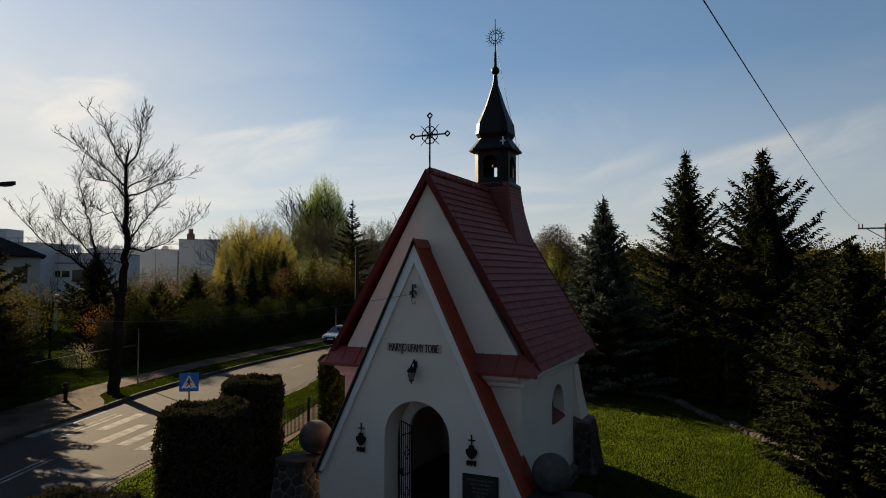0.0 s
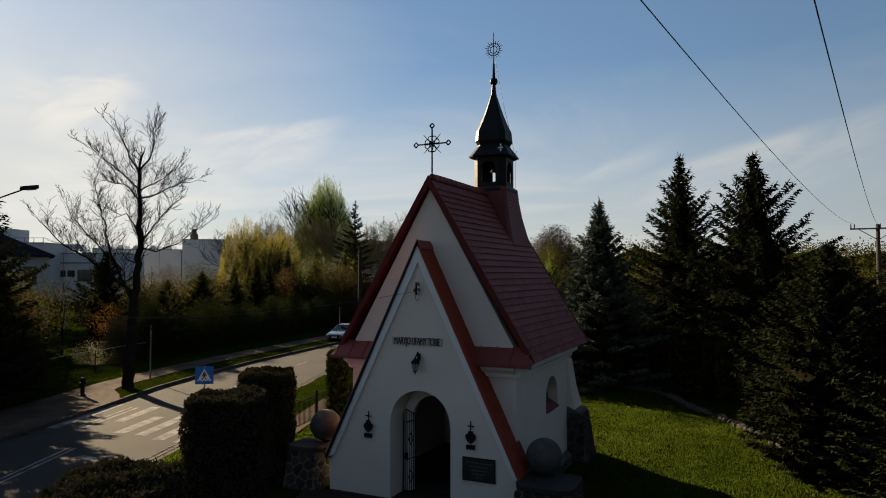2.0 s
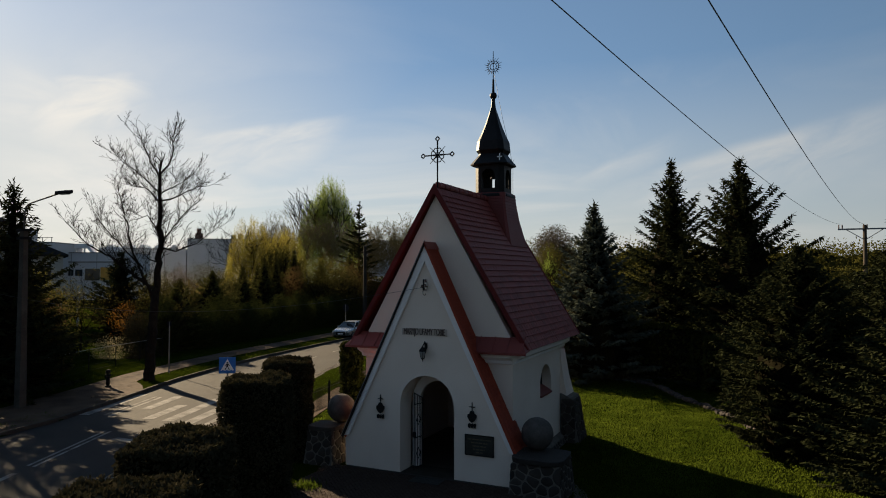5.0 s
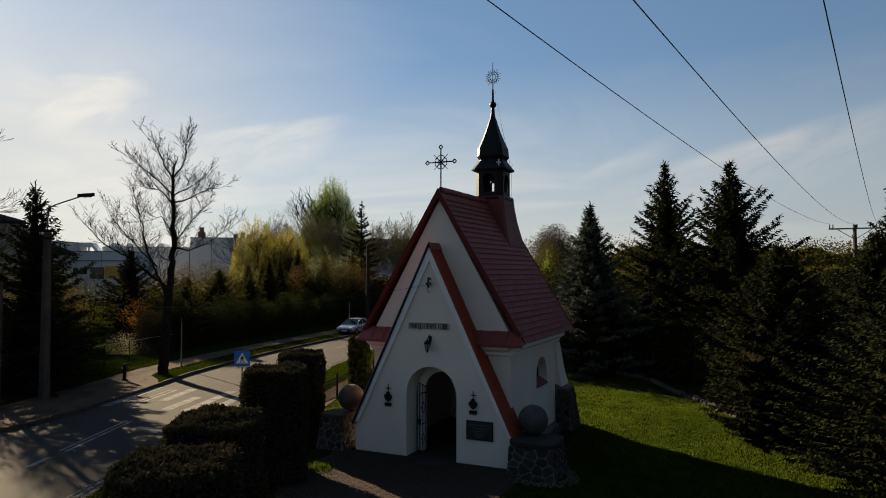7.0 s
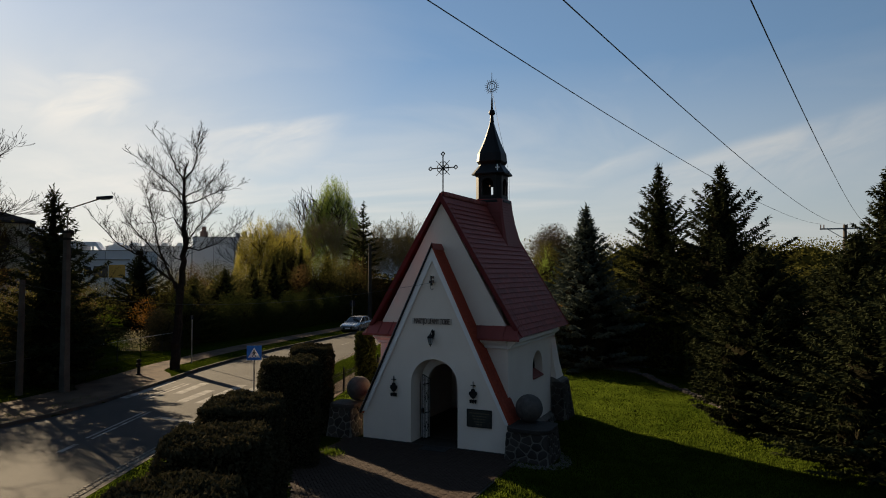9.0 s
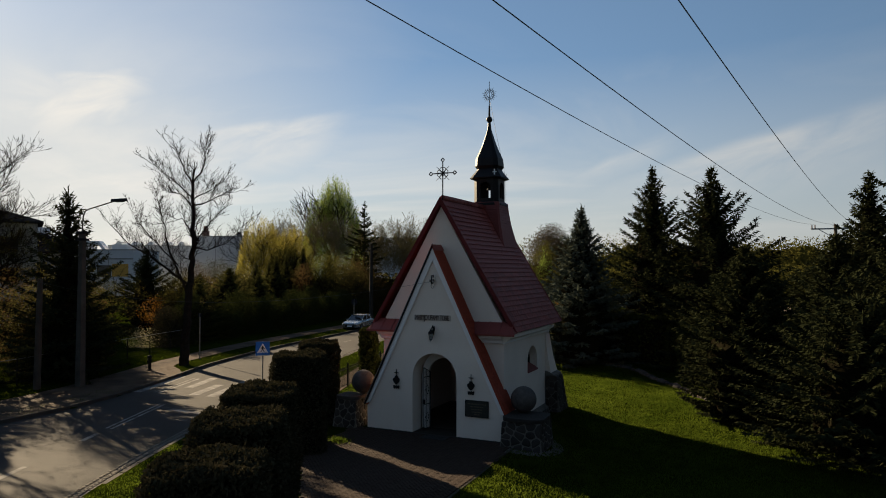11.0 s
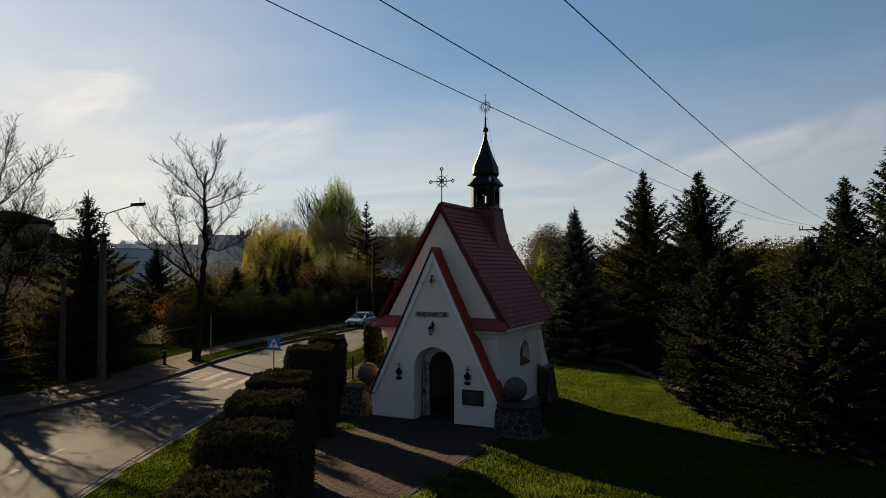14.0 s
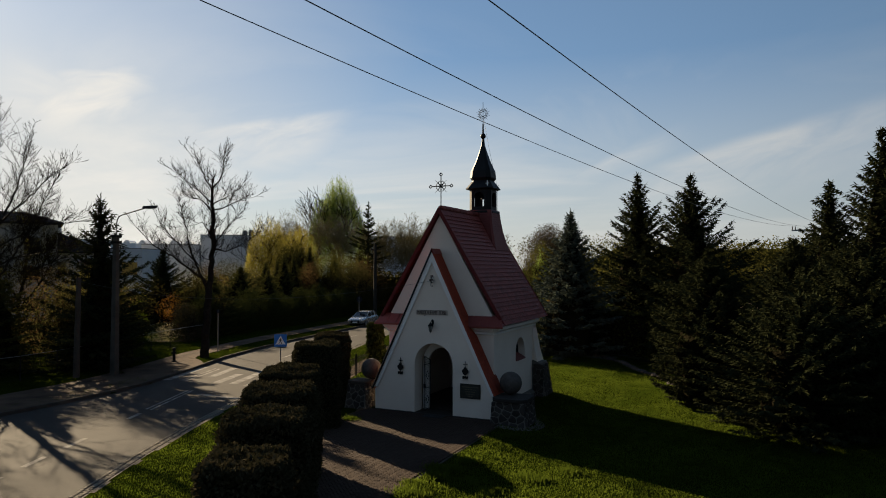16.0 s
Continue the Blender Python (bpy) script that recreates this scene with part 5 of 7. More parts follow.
def hedge_block(x, y, w, l, h, rz, seed, mat="hedge", label="", rough=0.12, leaf=0.042, n=28000, name="hedge"):
    """A clipped shrub: an uneven rounded body under a coat of small leaves."""
    g = np.random.default_rng(seed)
    ob = thing(name, label or "clipped dark hedge block with small reddish-green leaves", "hedge", "hedge row beside the paving" if name == "hedge" else "", at=(x, y, ground_z(x, y)), rz=rz)
    # body
    s = Shape()
    nu, rings = 28, []
    for z, k in ((0.0, 0.90), (h * 0.3, 0.95), (h * 0.7, 0.97), (h * 0.9, 0.94), (h * 0.975, 0.84), (h, 0.6)):
        ring = []
        for i in range(nu):
            a = i * math.tau / nu
            ca, sa = math.cos(a), math.sin(a)
            q = 1 / (abs(ca) ** 5 + abs(sa) ** 5) ** 0.2
            wob = 1 + 0.5 * rough * noise.noise((ca * 1.7 + seed, sa * 1.7, z * 1.3))
            ring.append((ca * q * (w / 2 - 0.05) * k * wob, sa * q * (l / 2 - 0.05) * k * wob, z - 0.02))
        rings.append(ring)
    # solid body, coloured near black as shade behind the leaves
    part("shade_body", s.loft(rings), "shade_core", ob)
    # leaves on the skin
    area = 2 * (w + l) * h, w * l
    face = g.choice(2, n, p=np.array([area[0] * 0.75, area[1] * 1.6]) / (area[0] * 0.75 + area[1] * 1.6))
    a = g.uniform(0, math.tau, n)
    ca, sa = np.cos(a), np.sin(a)
    q = 1 / (np.abs(ca) ** 5 + np.abs(sa) ** 5) ** 0.2
    z = g.uniform(0.02, h, n)
    edge = 1 - 0.10 * np.clip((z - 0.86 * h) / (0.14 * h), 0, 1) ** 2
    px, py, pz = ca * q * w / 2 * edge, sa * q * l / 2 * edge, z
    rr = np.sqrt(g.random(n))
    top = face == 1
    px[top], py[top], pz[top] = (ca * q * w / 2 * rr)[top], (sa * q * l / 2 * rr)[top], h - 0.06 * (rr[top] ** 6)
    nrm = np.stack([ca, sa, np.zeros(n)], 1)
    nrm[top] = (0, 0, 1)
    P = np.stack([px, py, pz], 1)
    bump = np.array([noise.noise((p[0] * 1.8 + seed, p[1] * 1.8, p[2] * 1.8)) + 0.5 * noise.noise((p[0] * 5, p[1] * 5 + seed, p[2] * 5)) for p in P])
    P = P + nrm * (rough * bump + g.normal(0.0, 0.03, n))[:, None]
    d = unit(nrm * 0.7 + g.normal(0, 0.8, P.shape) + np.array([0, 0, 0.35]))
    sz = leaf * (0.6 + 0.8 * g.random((n, 1)))
    V = unit(np.cross(d, g.normal(0, 1, P.shape))) * sz * 0.55
    part("foliage", quads(P, d * sz, V), mat, ob)
    return ob



for i, (x, y, w, l, h) in enumerate(((-5.0, 0.15, 1.45, 1.7, 3.05), (-3.2, -3.4, 1.65, 1.85, 3.08), (-0.15, -8.95, 1.6, 1.9, 3.05), (1.45, -11.4, 1.6, 1.8, 3.03), (3.2, -14.0, 1.55, 1.7, 3.05), (5.0, -16.6, 1.25, 1.6, 3.05))):
    hedge_block(x, y, w, l, h, 32, 40 + i)
hedge_block(-5.36, 4.5, 0.66, 0.66, 3.12, 10, 60, "thuja", "slender clipped thuja column beside the chapel wall", 0.12, 0.09, 6000, "thuja")

# conifers on the lawn side
spruce("spruce", 0.25, 21.2, 9.9, 3.7, 1, "bluish", 0.46, 0.34, label="blue-grey spruce with a slim pointed top", fullness=14, full=1.3, ragged=0.30, core=0.5, droop=0.28)
spruce("spruce", 3.93, 26.7, 12.85, 4.7, 2, gap=0.56, twig=0.34, label="tall dark spruce with layered boughs", fullness=11, full=1.45, ragged=0.42, droop=0.42)
spruce("spruce", 7.9, 23.7, 12.4, 4.4, 3, gap=0.66, twig=0.36, label="tall dark spruce with ragged spreading boughs", fullness=12, full=1.75, ragged=0.36, droop=0.45)
spruce("spruce", 9.95, 8.5, 6.95, 2.7, 4, gap=0.26, twig=0.22, low=0.15, label="broad bushy dark spruce standing on the lawn", fullness=15, droop=0.12, full=2.0, ragged=0.16, core=0.5)
spruce("spruce", 15.6, 18.4, 10.9, 3.6, 5, gap=0.52, twig=0.30, ragged=0.38, label="large dark spruce with upturned pale shoots", fullness=12)
spruce("spruce", 17.9, 16.5, 13.3, 3.8, 6, gap=0.58, twig=0.34, ragged=0.42, label="tall dark spruce behind smaller conifers", fullness=12)
spruce("spruce", 13.6, 13.0, 7.6, 3.1, 7, gap=0.32, twig=0.28, label="young dark spruce among taller ones", fullness=12, full=1.9)
spruce("spruce", 13.4, 4.4, 5.2, 3.4, 31, gap=0.28, twig=0.24, low=0.1, label="low broad spruce at the shaded lawn's edge", fullness=13, full=2.2, droop=0.2)
spruce("spruce", 15.8, 8.0, 7.4, 3.2, 8, gap=0.30, twig=0.26, label="dark spruce at the lawn's edge", fullness=13, full=1.9)
# clipped thujas and a dark hedge at the back of the lawn
for i, (x, y, h) in enumerate(((5.9, 21.4, 2.7), (6.6, 20.1, 2.75), (7.6, 17.8, 2.6), (8.4, 17.3, 2.65), (9.3, 16.6, 2.7))):
    tagged(hedge_block(x, y, 0.85, 0.85, h, 0, 70 + i, "thuja", "rounded clipped thuja in a row behind the lawn", 0.12, 0.09, 2600, "thuja"), group="thuja row behind the lawn")
hedge_block(1.4, 23.2, 8.5, 1.6, 2.9, -14, 80, "thuja", "long dark clipped hedge behind the lawn", 0.16, 0.11, 8000, "hedge_wall")
hedge_block(13.2, 13.4, 5.0, 1.6, 2.0, -35, 81, "thuja", "long dark clipped hedge under the spruces", 0.18, 0.11, 7000, "hedge_wall")

def guided_tree(name, x, y, limb_list, seed, label, category="tree", leaf=None, twiglet=1.5, every=0.42):
    """A leafless tree: main limbs laid along given lines (sideways, height), twigs grown from them."""
    rng = random.Random(seed)
    tree = thing(name, label, category, at=(x, y, ground_z(x, y)))
    ax, dp = Vector((0.906, 0.423, 0)), Vector((-0.423, 0.906, 0))
    tips = []
    for k, (r0, r1, line) in enumerate(limb_list):
        lean = 0.0 if k == 0 else rng.uniform(-0.45, 0.45)
        pts = [ax * s + dp * lean * (z - line[0][1]) + Vector((0, 0, z)) for s, z in line]
        fine = [pts[0]]
        for a, b in zip(pts[:-1], pts[1:]):
            n = max(1, int((b - a).length / 0.26))
            for i in range(1, n + 1):
                fine.append(a.lerp(b, i / n) + Vector((rng.gauss(0, 0.03), rng.gauss(0, 0.03), rng.gauss(0, 0.025))))
        wood, twigs = Shape(), Shape()
        N = len(fine) - 1
        wood.limb(fine, r0, r1, 9 if r0 > 0.2 else 6)
        for i in range(N):
            rb = r0 + (r1 - r0) * (i + 1) / N
            if fine[i].z > 5.0 and i > N * (0.55 if k == 0 else 0.12):
                d = (fine[i + 1] - fine[i]).normalized()
                for _ in range(3 if rng.random() < every else 2):
                    s = (d * 0.75 + Vector((rng.gauss(0, 0.55), rng.gauss(0, 0.55), rng.gauss(0.35, 0.35)))).normalized()
                    limbs(twigs, fine[i], s, twiglet * rng.uniform(0.35, 1.0) * (1.15 - 0.35 * i / N), max(rb * 0.22, 0.011), 2, rng, tips, 0.10, (1, 2), 0.66, 0.3, 0.0068)
        limbs(twigs, fine[-1], (fine[-1] - fine[-2]).normalized(), twiglet * 0.6, max(r1, 0.012), 2, rng, tips, 0.10, (2, 3), 0.66, 0.3, 0.0075)
        part("trunk" if k == 0 else "limb", wood, "bark", tree)
        tagged(part("spray", twigs, "twig", tree), kind="stuff")
    if leaf:
        g = np.random.default_rng(seed)
        P = np.array([tuple(p) for p in tips]) + g.normal(0, 0.05, (len(tips), 3))
        U = unit(g.normal(0, 1, P.shape)) * 0.035
        part("bud_mass", quads(P, U, unit(np.cross(U, g.normal(0, 1, P.shape))) * 0.025), leaf, tree)
    return tree


# the big bare tree at the crossing and the one at the road's bend
TRUNK = (0.30, 0.07, ((0, -0.2), (0.05, 1.0), (0.21, 3.5), (0.52, 7.2), (0.46, 9.9), (0.40, 11.3)))
UPPER = (
    (0.055, 0.012, ((0.40, 11.2), (-0.1, 12.2), (-0.3, 12.8), (-0.7, 13.4))),
    (0.060, 0.012, ((0.40, 11.2), (1.1, 12.0), (1.25, 12.7), (1.5, 13.5))),
    (0.048, 0.012, ((0.44, 9.7), (-0.4, 10.6), (-1.8, 10.8))),
    (0.048, 0.012, ((0.40, 10.3), (-0.6, 11.3), (-1.5, 12.0), (-2.0, 12.4))),
    (0.055, 0.012, ((0.48, 9.8), (1.74, 10.2), (2.44, 10.6), (3.1, 10.7))),
    (0.046, 0.012, ((0.46, 10.2), (1.74, 10.9), (2.3, 11.3))),
)
LOWER = (
    (0.085, 0.012, ((0.24, 4.2), (-0.82, 7.1), (-1.01, 8.6), (-1.3, 9.7), (-1.4, 10.5))),
    (0.046, 0.012, ((-0.40, 6.1), (-1.98, 7.8), (-2.75, 8.7), (-3.0, 9.2))),
    (0.044, 0.012, ((0.50, 7.9), (-0.15, 9.0), (-1.1, 8.8))),
    (0.046, 0.012, ((0.52, 7.2), (1.37, 7.1), (2.59, 7.5), (3.3, 8.2), (3.8, 8.5))),
    (0.044, 0.012, ((0.52, 7.5), (1.68, 8.8), (2.5, 9.7))),
    (0.09, 0.015, ((0.10, 5.0), (-1.83, 6.6), (-3.2, 7.4), (-4.2, 8.5))),
)
guided_tree("bare_tree", -21.5, 9.3, (TRUNK, *UPPER, *LOWER), 7, "tall leafless tree with fine upright twigs at the roadside", twiglet=1.15, every=0.35)
BEND_TREE = (
    (0.32, 0.07, ((0, -0.2), (0.1, 2.0), (0.3, 4.5), (0.5, 7.0), (0.6, 9.6))),
    (0.065, 0.012, ((0.6, 9.5), (0.9, 11.0), (1.4, 12.4), (1.6, 13.4))),
    (0.07, 0.012, ((0.5, 7.4), (1.6, 8.8), (2.8, 10.2), (3.6, 11.2))),
    (0.07, 0.012, ((0.4, 4.6), (1.6, 5.6), (3.0, 7.4), (4.2, 9.4), (4.9, 10.4))),
    (0.055, 0.012, ((0.5, 8.4), (-0.4, 9.8), (-1.2, 11.4), (-1.6, 13.0))),
    (0.065, 0.012, ((0.2, 3.6), (-1.2, 5.4), (-2.6, 7.6), (-3.4, 9.6))),
    (0.055, 0.012, ((1.6, 8.7), (2.2, 9.6), (2.9, 11.2), (3.2, 12.2))),
    (0.055, 0.012, ((0.5, 6.6), (1.8, 7.4), (3.4, 8.2), (5.2, 8.4))),
    (0.05, 0.012, ((0.4, 5.6), (2.0, 6.4), (4.0, 6.8), (5.6, 7.2))),
)
guided_tree("bare_tree", -25.0, -3.4, BEND_TREE, 13, "tall leafless tree with spreading crown beside the road", twiglet=1.4, every=0.1)
spruce("spruce", -24.0, 3.3, 10.3, 3.5, 9, gap=0.62, twig=0.34, label="dark spruce with open drooping tiers behind the street lamp", fullness=10, full=1.4, ragged=0.42, core=0.25, droop=0.5)
bare_tree("bare_tree", -31.6, 3.2, 23, 3.2, 2.8, "twiggy leafless tree with brown buds by the house", 5, 0.16, ((0, 0, 1), (0.5, 0.3, 1), (-0.4, -0.5, 1)), leaf="gold", thin=0.006, leafsize=0.035, leaves_per_tip=1, shrink=0.78, spread=0.2)
spruce("spruce", -28.4, -3.2, 6.4, 1.9, 22, gap=0.40, twig=0.30, label="slim dark spruce in the garden corner", fullness=9, ragged=0.3)
spruce("spruce", -41.2, 23.6, 7.7, 3.1, 10, gap=0.42, twig=0.34, label="bushy dark pine in the garden", fullness=10, ragged=0.35)

# pointed evergreens in the gardens across the road
for i, (x, y, h, r) in enumerate(((-38.8, 31.9, 6.2, 2.4), (-39.5, 28.5, 5.4, 2.16), (-41.1, 42.2, 7.6, 1.5), (-41.0, 38.6, 6.6, 1.5), (-43.4, 50.5, 8.8, 1.6), (-42.6, 55.2, 8.4, 1.5), (-38.4, 35.9, 5.8, 1.6), (-43.0, 46.5, 7.8, 1.4), (-41.2, 53.0, 7.6, 1.3), (-40.4, 58.5, 8.6, 1.5), (-43.8, 44.2, 6.8, 1.3), (-32.6, 21.6, 4.8, 1.9), (-27.5, -1.2, 7.0, 2.0), (-27.4, 6.4, 6.2, 1.8), (-25.2, -6.0, 3.9, 1.6), (-26.6, -9.5, 5.0, 1.8))):
    spruce("garden_conifer", x, y, h, r * 1.35, 200 + i, "garden", 0.38, 0.26, 0.1, "dark pointed evergreen in a garden row across the road", 0.05, 1.5, 10, 0.55, 0.2)
# loose shrubs and garden trees between them
for i, (x, y, h, w, leaf, lab) in enumerate((
        (-44.5, 60.0, 8.4, 6.0, "olive", "shrubby olive-green young tree"), (-42.0, 63.0, 9.0, 6.4, "olive", "loose olive-green garden tree"),
        (-41.5, 48.0, 6.8, 4.4, "rust", "shrub with bronze young leaves"), (-44.5, 33.0, 6.6, 5.0, "rust", "loose garden tree with bronze leaves"),
        (-41.0, 27.0, 6.0, 5.0, "gold", "garden shrub with golden-green young leaves"), (-31.0, 9.4, 4.6, 3.6, "olive", "loose shrub with brown-green young leaves"),
        (-29.2, 5.6, 4.4, 3.4, "olive", "loose olive-green shrub by the fence"), (-28.0, 5.0, 6.0, 4.8, "olive", "loose olive-green shrub in the garden"),
        (-28.5, -0.5, 5.6, 5.0, "olive", "loose shrub beneath the bare tree"), (-29.5, 8.0, 5.0, 4.0, "rust", "loose shrub with bronze young leaves"),
        (-33.0, 6.0, 6.0, 5.0, "rust", "loose shrub with bronze young leaves"), (-36.0, 12.5, 6.0, 5.0, "gold", "loose garden tree with golden leaves"),
        (-43.0, 38.0, 6.4, 4.6, "olive", "loose olive-green garden tree"), (-29.0, -6.0, 5.0, 5.0, "olive", "loose olive-green shrub in the garden"),
        (-38.5, 56.0, 7.2, 5.4, "rust", "bronze-leaved tree by the far road"), 
        (-14.5, 39.0, 6.2, 5.0, "olive", "olive-green tree beyond the chapel"))):
    leafy("shrub" if h < 5.3 else "garden_tree", x, y, h, w, 100 + i, leaf, lab, "shrub" if h < 5.3 else "tree", n=7500, size=0.07, base=0.05, lobes=24)
for i, (x, y, h, w) in enumerate(((-33.4, 11.6, 1.5, 2.6), (-27.4, 3.6, 1.6, 3.0), (-26.6, 0.2, 1.3, 2.6), (-27.0, -3.0, 1.8, 2.8))):
    leafy("shrub", x, y, h, w, 230 + i, ("thuja", "garden", "thuja")[i * 7 % 3], "low tangled shrub behind the garden fence", "shrub", n=2600, size=0.07, base=0.02, lobes=12)
rng = random.Random(71)
y = 16.4
while y < 52:
    h = rng.uniform(2.5, 4.2)
    leafy("evergreen_shrub", CURB_F(y) - 7.9 - rng.uniform(0.0, 0.7), y, h, rng.uniform(2.7, 3.3), int(y * 10), "thuja" if rng.random() < 0.7 else "hedge", "dense dark evergreen shrub in a row behind the garden fence", "shrub", n=6800, size=0.06, base=0.02, lobes=16)
    y += rng.uniform(1.4, 2.0)
leafy("flowering_shrub", -31.6, 14.9, 1.4, 2.2, 130, "blossom", "low shrub in cream-white blossom behind the fence", "shrub", 1500, 0.05, 0.05)
leafy("flowering_shrub", -34.5, 18.6, 3.7, 2.2, 131, "orange", "shrub with orange-yellow spring leaves", "shrub", 1100, 0.05, 0.4)
leafy("garden_tree", -38.5, 13.6, 6.4, 5.0, 134, "olive", "loose garden tree with olive young leaves", "tree", 7000, 0.065, 0.05)
for i, (x, y, th) in enumerate(((-33.5, 20.5, 3.6), (-38.0, 17.5, 4.0), (-33.0, 10.2, 3.2), (-30.6, 19.4, 2.6), (-36.5, 24.0, 4.2))):
    bare_tree("garden_tree", x, y, 330 + i, th * 0.35, th * 0.5, "twiggy young tree with brown spring buds", 3, 0.08, ((0, 0, 1), (0.6, 0.2, 1), (-0.5, 0.4, 1), (0.1, -0.6, 1)), leaf="olive", thin=0.008, leafsize=0.05, leaves_per_tip=5, shrink=0.78, spread=0.2)
leafy("flowering_shrub", -2.0, 24.0, 3.7, 1.8, 132, "orange", "orange flowering shrub behind the chapel", "shrub", 1200, 0.07, 0.2)

leafy("shrub", -3.6, 19.4, 4.0, 4.6, 133, "olive", "loose olive shrub behind the chapel", "shrub", 3000, 0.13, 0.05)

# the tall row farther off
weeping("willow", -58.2, 60.0, 14.0, 10.0, 140, "willow", "large willow with hanging yellow-green spring leaves", "willow", 900, 0.12, (3, 9))
weeping("willow", -52.5, 58.5, 10.4, 8.0, 143, "gold", "willow with hanging dull green spring leaves", "willow", 660, 0.12, (3, 8))
weeping("willow", -59.4, 68.5, 13.0, 10.0, 141, "willow", "large willow with hanging yellow-green spring leaves", "willow", 800, 0.13, (3, 9))
weeping("birch", -70.0, 97.0, 25.2, 13.0, 142, "spring", "tall birch in fresh light-green leaf", "birch", 1700, 0.16, (3, 8), "birchbark", 0.30, 0.6)
spruce("spruce", -42.5, 64.2, 16.0, 4.4, 11, gap=0.9, twig=0.52, label="tall thin spruce with sparse upturned boughs", fullness=6, droop=-0.12, core=0, low=3.0, ragged=0.5, full=1.3)
# far trees whose bark colour carries the haze
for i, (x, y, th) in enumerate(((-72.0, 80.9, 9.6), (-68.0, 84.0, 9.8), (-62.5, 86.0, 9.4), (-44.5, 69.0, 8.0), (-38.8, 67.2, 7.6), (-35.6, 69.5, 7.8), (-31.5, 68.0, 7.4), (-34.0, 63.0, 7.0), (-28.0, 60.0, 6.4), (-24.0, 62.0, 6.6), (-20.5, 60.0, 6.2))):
    bare_tree("distant_tree", x, y, 150 + i, th * 0.5, th * 0.55, "leafless tree with thin spring twigs", 4, 0.075, ((0, 0, 1), (0.5, 0, 1), (-0.5, 0.1, 1), (0.1, 0.5, 1)), leaf="gold", thin=0.016, leafsize=0.07, leaves_per_tip=2, bark="haze_twig", spread=0.16)
for i, (x, y, h, w, leaf) in enumerate(((-9.0, 37.5, 6.2, 5.0, "gold"), (-11.6, 53.0, 9.2, 4.6, "gold"), (-8.6, 50.0, 6.6, 4.0, "gold"), (-36.0, 50.0, 7.2, 6.0, "olive"), (-41.0, 52.0, 8.0, 6.0, "gold"), (-55.0, 47.0, 7.0, 8.0, "olive"))):
    leafy("garden_tree", x, y, h, w, 170 + i, leaf, "spring-green leafy tree behind the chapel" if x > -20 else "leafy green tree in the far row", "tree", 10000, 0.085, 0.06, 0.1, 26)
weeping("young_tree", -10.4, 49.0, 8.0, 2.6, 183, "spring", "slender young tree in fresh yellow-green leaf", "tree", 90, 0.10, (1, 2.5), "bark", 0.2, 0.6)
leafy("distant_tree", -17.4, 76.4, 12.7, 9.0, 182, "bud", "round-crowned tree with grey-brown spring twigs", "tree", 42000, 0.10, 0.10, 0.0, 34)


def far_woods(name, pts, seed, mat, label, n, size, height, depth):
    """A distant belt of wood as one crown mass of loose leaf clumps with trunks in it."""
    g = np.random.default_rng(seed)
    line = np.array(pts, float)
    seg = np.sqrt(((line[1:] - line[:-1]) ** 2).sum(1))
    u = g.random(n) * seg.sum()
    cum = np.concatenate([[0], np.cumsum(seg)])
    X, Y = np.interp(u, cum, line[:, 0]), np.interp(u, cum, line[:, 1])
    hh = height * (0.72 + 0.30 * np.array([noise.noise((a * 0.11, seed, 0)) for a in u]) + 0.12 * np.array([noise.noise((a * 0.5, seed, 3)) for a in u]))
    body, cols = Shape(), int(seg.sum() / 2.0)
    for k in range(cols + 1):
        a = min(k * 2.0, seg.sum() - 0.01)
        cx, cy = float(np.interp(a, cum, line[:, 0])), float(np.interp(a, cum, line[:, 1]))
        top = height * (0.63 + 0.28 * noise.noise((a * 0.11, seed, 0)) + 0.10 * noise.noise((a * 0.5, seed, 3)))
        body.v += [(cx + 0.2 * v, cy + v, top * w) for v, w in ((-depth, 0.0), (-depth * 0.8, 0.7), (-depth * 0.2, 1.0), (depth * 0.5, 0.9), (depth, 0.0))]
    body.f = [(5 * k + i, 5 * k + i + 1, 5 * k + i + 6, 5 * k + i + 5) for k in range(cols) for i in range(4)]
    P = np.stack([X + g.normal(0, depth, n), Y + g.normal(0, depth, n), hh * g.random(n) ** 0.6], 1)
    U = unit(g.normal(0, 1, (n, 3))) * size * (0.5 + g.random((n, 1)))
    V = unit(np.cross(U, g.normal(0, 1, (n, 3)))) * size * 0.6
    woods = tagged(part(name, quads(P, U, V), mat), label, "woods", kind="stuff")
    part("undergrowth", body, mat, woods)


far_woods("far_woods", ((-40, 150), (10, 150), (60, 140), (120, 110)), 1, "gold", "distant belt of mixed spring woodland", 60000, 0.27, 16.5, 5)
far_woods("far_woods", ((-20, 100), (6, 104), (30, 112), (80, 95)), 2, "gold", "distant olive-yellow scrub along the field edge", 40000, 0.17, 8.6, 4)
far_woods("far_woods", ((-52, 44), (-46, 53), (-40, 64), (-34, 78)), 4, "olive", "tangled brown-green thicket along the road", 9000, 0.20, 7.0, 2.0)
far_woods("far_woods", ((70, 60), (60, -10), (40, -60), (-20, -75), (-70, -50), (-90, 0)), 5, "olive", "belt of trees round the far side of the place", 7000, 1.0, 9.0, 4)
strip("field", "field", lambda y: 3.0, lambda y: 60.0, 74, 98, 0.25, "strip of bare dry field between tree belts", "field", 3.0)


